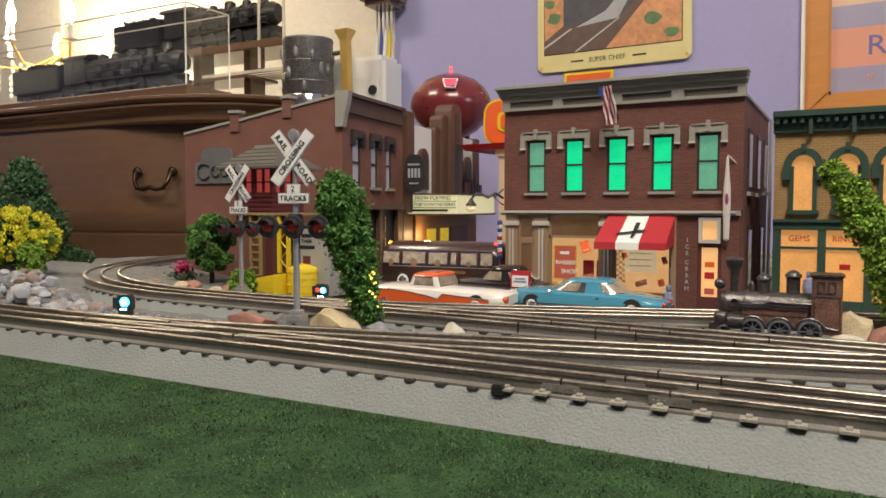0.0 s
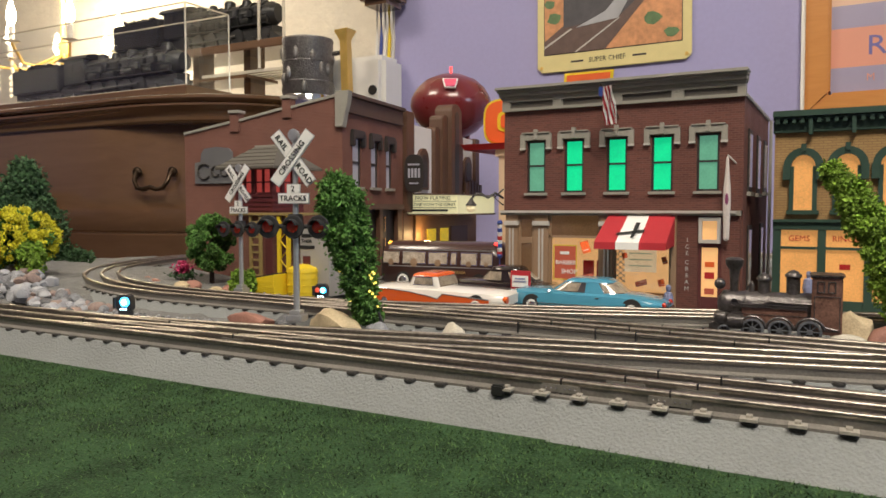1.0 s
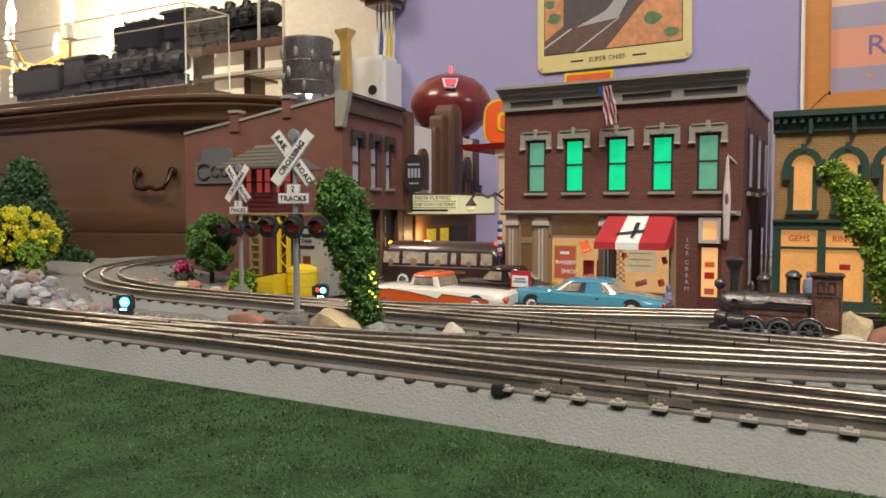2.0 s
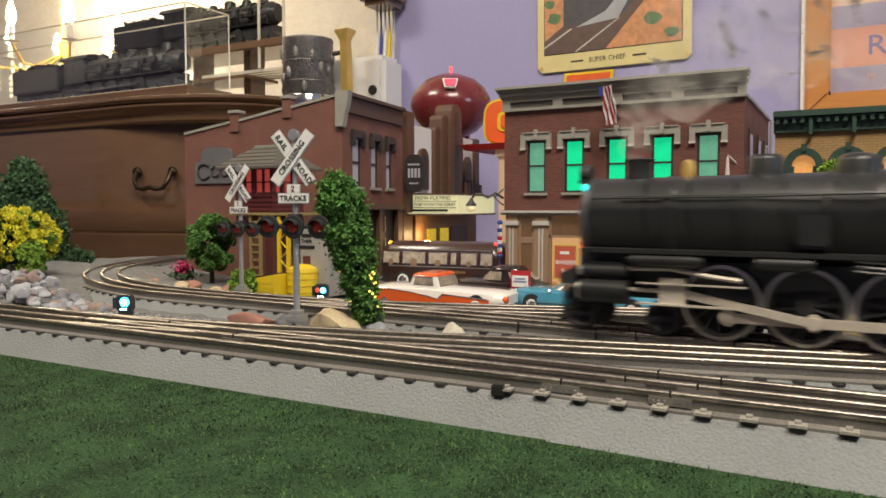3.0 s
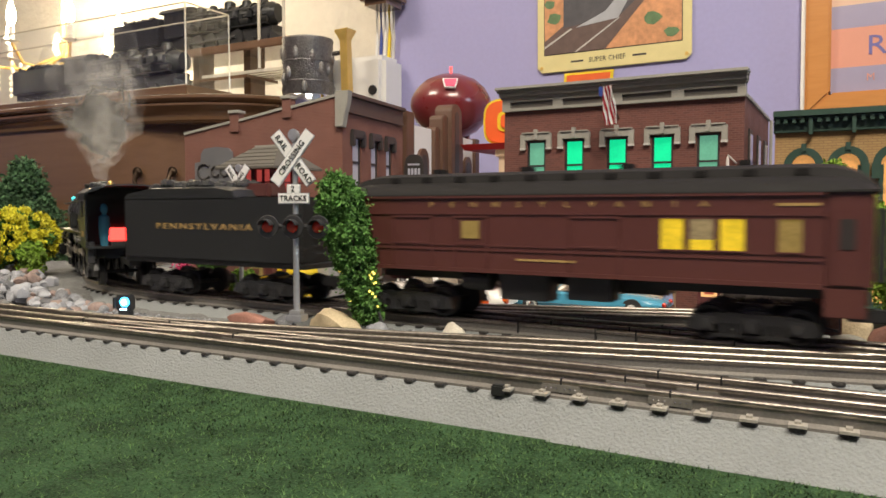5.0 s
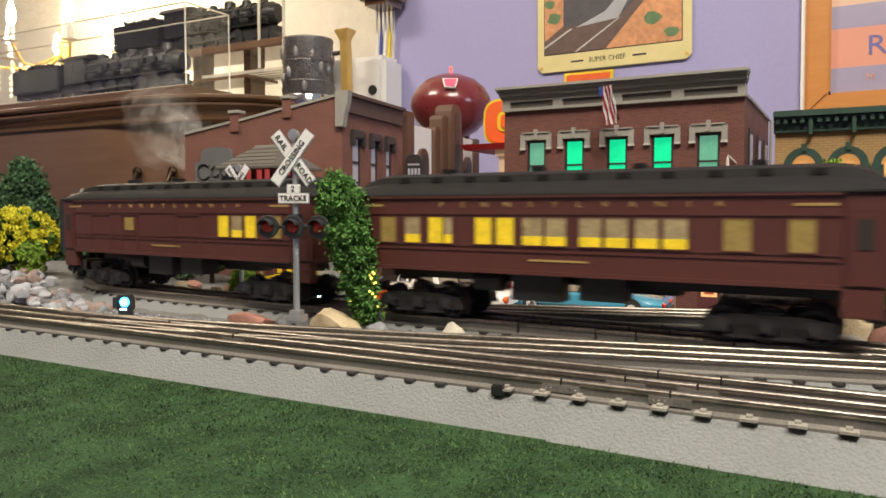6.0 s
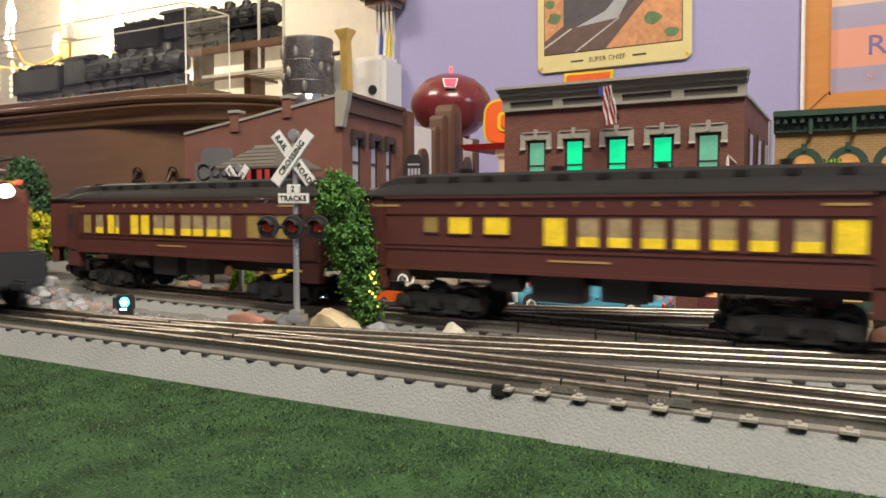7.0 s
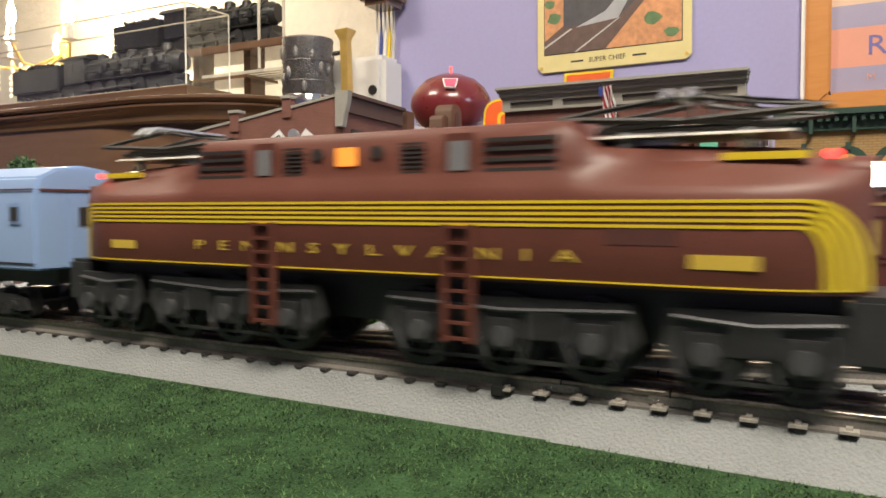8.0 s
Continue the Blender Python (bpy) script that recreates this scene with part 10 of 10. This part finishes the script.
def drum():
    t = thing("tankard", "dark pewter drum with raised relief and shiny base band", "tankard", m=pose(-1.043, 1.30, 0.300) @ Matrix.Diagonal((0.83, 0.83, 0.95, 1)))
    bm = bmesh.new()
    lathe(bm, [(0.0005, 0.0), (0.062, 0.0), (0.064, 0.004), (0.064, 0.030), (0.0655, 0.032), (0.0655, 0.150), (0.067, 0.153), (0.066, 0.158), (0.060, 0.158), (0.059, 0.15), (0.0005, 0.15)], seg=40)
    part("drum_body", bm, M["pewter"], t, smooth=True)
    bm = bmesh.new()
    lathe(bm, [(0.0648, 0.003), (0.0660, 0.004), (0.0660, 0.028), (0.0648, 0.030)], seg=40)
    part("base_band", bm, M["chrome"], t, smooth=True)
    for z in (0.060, 0.105):
        bm = bmesh.new()
        lathe(bm, [(0.0650, -0.002), (0.0672, -0.001), (0.0672, 0.001), (0.0650, 0.002)], (0, 0, z), 40)
        part("hoop", bm, M["pewter"], t)
    for k in range(18):
        bm = bmesh.new()
        a = 2 * math.pi * k / 18
        ball(bm, (0.0640 * math.cos(a), 0.0640 * math.sin(a), 0.085 + 0.042 * math.sin(k * 2.4)), 0.0085, 0.0085, 0.016, u=10, v=6)
        part("relief_boss", bm, M["pewter"], t)
    bm = bmesh.new()
    box(bm, -0.060, 0.062, -0.04, 0.06, -0.30, -0.000)
    tagged(part("pedestal", bm, M["mahogany"], m=pose(-1.060, 1.30, 0.300)), "plain dark wooden pedestal behind the brick building", "pedestal")
    b = thing("brass_horn", "tall square brass flared post", "ornament", m=pose(-0.938, 1.30, 0.30, 0, -2, 0) @ Matrix.Diagonal((0.75, 0.75, 0.98, 1)))
    bm = bmesh.new()
    loft(bm, [[(s * x, s2 * x, z) for s, s2 in ((-1, -1), (1, -1), (1, 1), (-1, 1))] for x, z in ((0.0125, -0.300), (0.0120, 0.140), (0.0130, 0.144), (0.0220, 0.160), (0.0220, 0.164))])
    part("post", bm, M["brass"], b, bevel=0.001)
    bm = bmesh.new()
    tube(bm, [(-0.045, 0, 0.118), (-0.012, 0, 0.118)], 0.005, 8)
    part("arm", bm, M["sash"], b)


drum()


def wall_boxes():
    t = thing("white_cabinet", "white metal box with a round hole on the wall", "cabinet")
    bm = bmesh.new()
    box(bm, -1.14, -0.888, 1.36, 1.447, 0.05, 0.418)
    part("box", bm, M["white"], t, bevel=0.012)
    # black disc on the closed box stands in for shade inside the hole
    bm = bmesh.new()
    rod(bm, (-0.9145, 1.357, 0.342), (-0.9145, 1.363, 0.342), 0.0105, seg=20)
    part("round_hole", bm, M["ink"], t)
    u = thing("wall_bracket", "dark brown wooden wall bracket", "bracket")
    bm = bmesh.new()
    box(bm, -0.955, -0.875, 1.36, 1.447, 0.527, 0.600)
    part("block", bm, M["mahogany"], u, bevel=0.012)
    c = thing("wall_cables", "bundle of white blue and yellow cables in the corner", "cable")
    for k, mt in enumerate(("white", "bluepaint", "white", "yellowpaint", "palegrey")):
        bm = bmesh.new()
        x = -0.955 + 0.011 * k
        tube(bm, [(x, 1.435, 0.41), (x + 0.002, 1.437, 0.47), (x + 0.001, 1.436, 0.535)], 0.004, 8)
        part("cable", bm, M[mt], c)


wall_boxes()


def tin_sign():
    m = pose(-0.4155, 1.446, 0.3605, 0, -0.6, 0)
    t = thing("tin_sign", "cream bordered tin sign with a desert railway picture", "sign", m=m)
    w, h = 0.1515, 0.40
    bm = bmesh.new()
    prism_y(bm, [(-w + 0.01, 0), (w - 0.01, 0), (w, 0.01), (w, h), (-w, h), (-w, 0.01)], -0.003, 0.0)
    plate = part("plate", bm, M["signcream"], t, bevel=0.001)
    a, b, z0 = -w + 0.016, w - 0.018, 0.036
    bm = bmesh.new()
    box(bm, a, b, -0.0042, -0.003, z0, h - 0.02)
    pic = part("picture", bm, M["desert"], t, "orange desert scene")
    bm = bmesh.new()
    box(bm, a - 0.0015, b + 0.0015, -0.0036, -0.003, z0 - 0.0015, h - 0.018)
    part("picture_line", bm, M["ink"], t)
    def flat(name, pts, mt, lift, label=""):
        bm = bmesh.new()
        prism_y(bm, pts, -0.0042 - lift, -0.0042)
        part(name, bm, M[mt], pic, label)
    flat("track_bed", [(a, z0), (a + 0.125, z0), (a + 0.215, 0.135), (a + 0.09, 0.125), (a, 0.062)], "bedbrown", 0.0004)
    flat("engine_side", [(a + 0.040, 0.085), (a + 0.155, 0.098), (a + 0.20, 0.135), (a + 0.20, 0.24), (a + 0.04, 0.24)], "posterdark", 0.0006)
    flat("engine_skirt", [(a + 0.065, 0.083), (a + 0.15, 0.092), (a + 0.185, 0.150), (a + 0.165, 0.150), (a + 0.125, 0.108)], "silver", 0.0009)
    flat("rail_line", [(a, 0.052), (a + 0.055, 0.083), (a + 0.058, 0.081), (a, 0.0475)], "palegrey", 0.0008)
    flat("rail_line", [(a + 0.062, z0), (a + 0.150, 0.092), (a + 0.154, 0.092), (a + 0.068, z0)], "palegrey", 0.0008)
    rng = random.Random(6)
    for cx, cz, r in ((0.215, 0.083, 0.018), (0.25, 0.053, 0.014), (0.02, 0.105, 0.016), (0.225, 0.15, 0.012), (0.012, 0.135, 0.012)):
        pts = [(a + cx + r * rng.uniform(0.7, 1.2) * math.cos(q), cz + r * 0.7 * rng.uniform(0.7, 1.2) * math.sin(q)) for q in [2 * math.pi * k / 9 for k in range(9)]]
        flat("sagebrush", pts, "sage", 0.0005)
    lettering("letters", "SUPER CHIEF", 0.0135, M["ink"], t, pose(-0.008, -0.0033, 0.0175) @ FRONT, width=0.95)
    for x in (-0.068, 0.055):
        bm = bmesh.new()
        box(bm, x - 0.013, x + 0.013, -0.0034, -0.003, 0.0160, 0.0195)
        part("letter_bar", bm, M["sash"], t)
    for x in (-w + 0.009, w - 0.009):
        bm = bmesh.new()
        rod(bm, (x, -0.0040, 0.010), (x, -0.003, 0.010), 0.0035, seg=12)
        part("nail", bm, M["brass"], t)


M["desert"] = mat("desert_print", (0.58, 0.27, 0.12), 0.5, vary=0.35, coarse=25, fine=120, bump=0)
M["bedbrown"] = mat("brown_print", (0.12, 0.075, 0.06), 0.5, vary=0.4, coarse=60, bump=0)
M["posterdark"] = mat("dark_print", (0.075, 0.07, 0.075), 0.5, vary=0.4, coarse=40, bump=0)
M["sage"] = mat("sage_print", (0.11, 0.19, 0.08), 0.5, vary=0.4, coarse=80, bump=0)
tin_sign()


def wall_signs():
    t = thing("red_wall_sign", "small red and yellow slanted wall sign", "sign", m=pose(-0.462, 1.447, 0.311))
    for pts, d, mt in (([(-0.052, 0.0), (0.048, 0.0), (0.052, 0.0445), (-0.048, 0.0445)], 0.003, "yellowpaint"), ([(-0.046, 0.004), (0.042, 0.004), (0.046, 0.0395), (-0.042, 0.0395)], 0.005, "orangesign")):
        bm = bmesh.new()
        prism_y(bm, pts, -d, 0)
        part("plate", bm, M[mt], t)


wall_signs()


def framed_picture():
    t = thing("framed_poster", "oak framed poster with an orange band and large letters", "picture", m=pose(-0.0735, 1.447, 0.2405, 0, -0.5, 0))
    W, Hh, f = 0.55, 0.60, 0.039
    for pts in ([(0, 0), (W, 0), (W - f, f), (f, f)], [(0, 0), (f, f), (f, Hh - f), (0, Hh)], [(W, 0), (W, Hh), (W - f, Hh - f), (W - f, f)], [(0, Hh), (f, Hh - f), (W - f, Hh - f), (W, Hh)]):
        bm = bmesh.new()
        prism_y(bm, pts, -0.022, 0.0)
        part("frame_side", bm, M["oak"], t, bevel=0.004)
    bm = bmesh.new()
    box(bm, -0.007, 0.0, -0.012, 0.0, 0, Hh)
    part("frame_edge", bm, M["signwhite"], t)
    for z0, z1, mt in ((f, 0.081, "posterlav"), (0.081, 0.146, "posterorange"), (0.146, 0.184, "posterlav"), (0.184, Hh - f, "posterpeach")):
        bm = bmesh.new()
        box(bm, f, W - f, -0.008, -0.004, z0, z1)
        part("poster_band", bm, M[mt], t)
    lettering("letter", "R", 0.046, M["posterblue2"], t, pose(0.106, -0.0085, 0.113) @ FRONT, width=1.1)
    for k in range(3):
        lettering("letter", ("M", "A", "I")[k] if k < 2 else "I", 0.017, M["posterorange"], t, pose(0.098 + 0.030 * k, -0.0085, 0.062) @ FRONT)


M["posterlav"] = mat("grey_lavender_print", (0.35, 0.31, 0.42), 0.35, vary=0.08, coarse=12, bump=0)
M["posterorange"] = mat("salmon_print", (0.72, 0.32, 0.22), 0.35, vary=0.06, coarse=12, bump=0)
M["posterpeach"] = mat("peach_print", (0.72, 0.48, 0.34), 0.35, vary=0.06, coarse=12, bump=0)
M["posterblue2"] = mat("indigo_print", (0.17, 0.15, 0.36), 0.35, vary=0.06, bump=0)
framed_picture()


def chandelier():
    t = thing("chandelier", "glass chandelier with glowing candle bulbs and crystal drops", "chandelier", m=pose(-2.58, 1.79, 0.62))
    bm = bmesh.new()
    lathe(bm, [(0.004, -0.02), (0.016, 0.0), (0.010, 0.03), (0.020, 0.06), (0.008, 0.10), (0.008, 1.13)], seg=14)
    part("stem", bm, M["brass"], t, smooth=True)
    rng = random.Random(9)
    for k in range(8):
        a = 2 * math.pi * k / 8 + 0.25
        r = 0.30 if k % 2 else 0.24
        c, s = math.cos(a), math.sin(a)
        bm = bmesh.new()
        tube(bm, [(0, 0, 0.04), (c * r * 0.4, s * r * 0.4, -0.03), (c * r * 0.8, s * r * 0.8, -0.03), (c * r, s * r, 0.03)], 0.005, 8)
        part("arm", bm, M["brass"], t, smooth=True)
        bm = bmesh.new()
        lathe(bm, [(0.0005, 0.03), (0.028, 0.035), (0.009, 0.04), (0.009, 0.085), (0.0005, 0.085)], (c * r, s * r, 0), 14)
        part("candle_cup", bm, M["white"], t)
        bm = bmesh.new()
        lathe(bm, [(0.006, 0.085), (0.016, 0.11), (0.014, 0.135), (0.006, 0.165), (0.0005, 0.178)], (c * r, s * r, 0), 14)
        part("bulb", bm, M["bulb"], t, "glowing flame-shaped bulb", smooth=True)
        for j in range(4):
            bm = bmesh.new()
            x, y = c * r * (0.55 + 0.15 * j), s * r * (0.55 + 0.15 * j)
            for q in range(4):
                ball(bm, (x, y, -0.04 - 0.022 * q), 0.0065, 0.0065, 0.009, u=6, v=4)
            part("crystal_string", bm, M["crystal"], t)


# glow put into the drops in place of sparkle from the bulbs
M["crystal"] = mat("crystal", (0.9, 0.85, 0.75), 0.08, vary=0.1, bump=0, glow=(1.0, 0.8, 0.5), power=0.6)
chandelier()


def ceiling_fitting(x, y):
    t = thing("ceiling_light", "plain white ceiling light panel", "ceiling light", "ceiling lights", m=pose(x, y, 1.75))
    bm = bmesh.new()
    box(bm, -0.48, 0.48, -0.28, 0.28, -0.04, 0.0)
    part("frame", bm, M["white"], t, bevel=0.006)


ceiling_fitting(0.35, -0.35)
# unseen second panel, added to go with the left fill lamp
ceiling_fitting(-1.5, 0.0)


def window_right():
    t = thing("window_1", "white framed window in the end wall", "window", kind="structure")
    for y0, y1, z0, z1 in ((-0.2, -0.15, 0.3, 1.25), (0.75, 0.8, 0.3, 1.25), (-0.15, 0.75, 0.3, 0.35), (-0.15, 0.75, 1.2, 1.25), (0.28, 0.32, 0.35, 1.2)):
        bm = bmesh.new()
        box(bm, 3.22, 3.27, y0, y1, z0, z1)
        part("window_frame", bm, M["white"], t, bevel=0.004)


window_right()

motions()
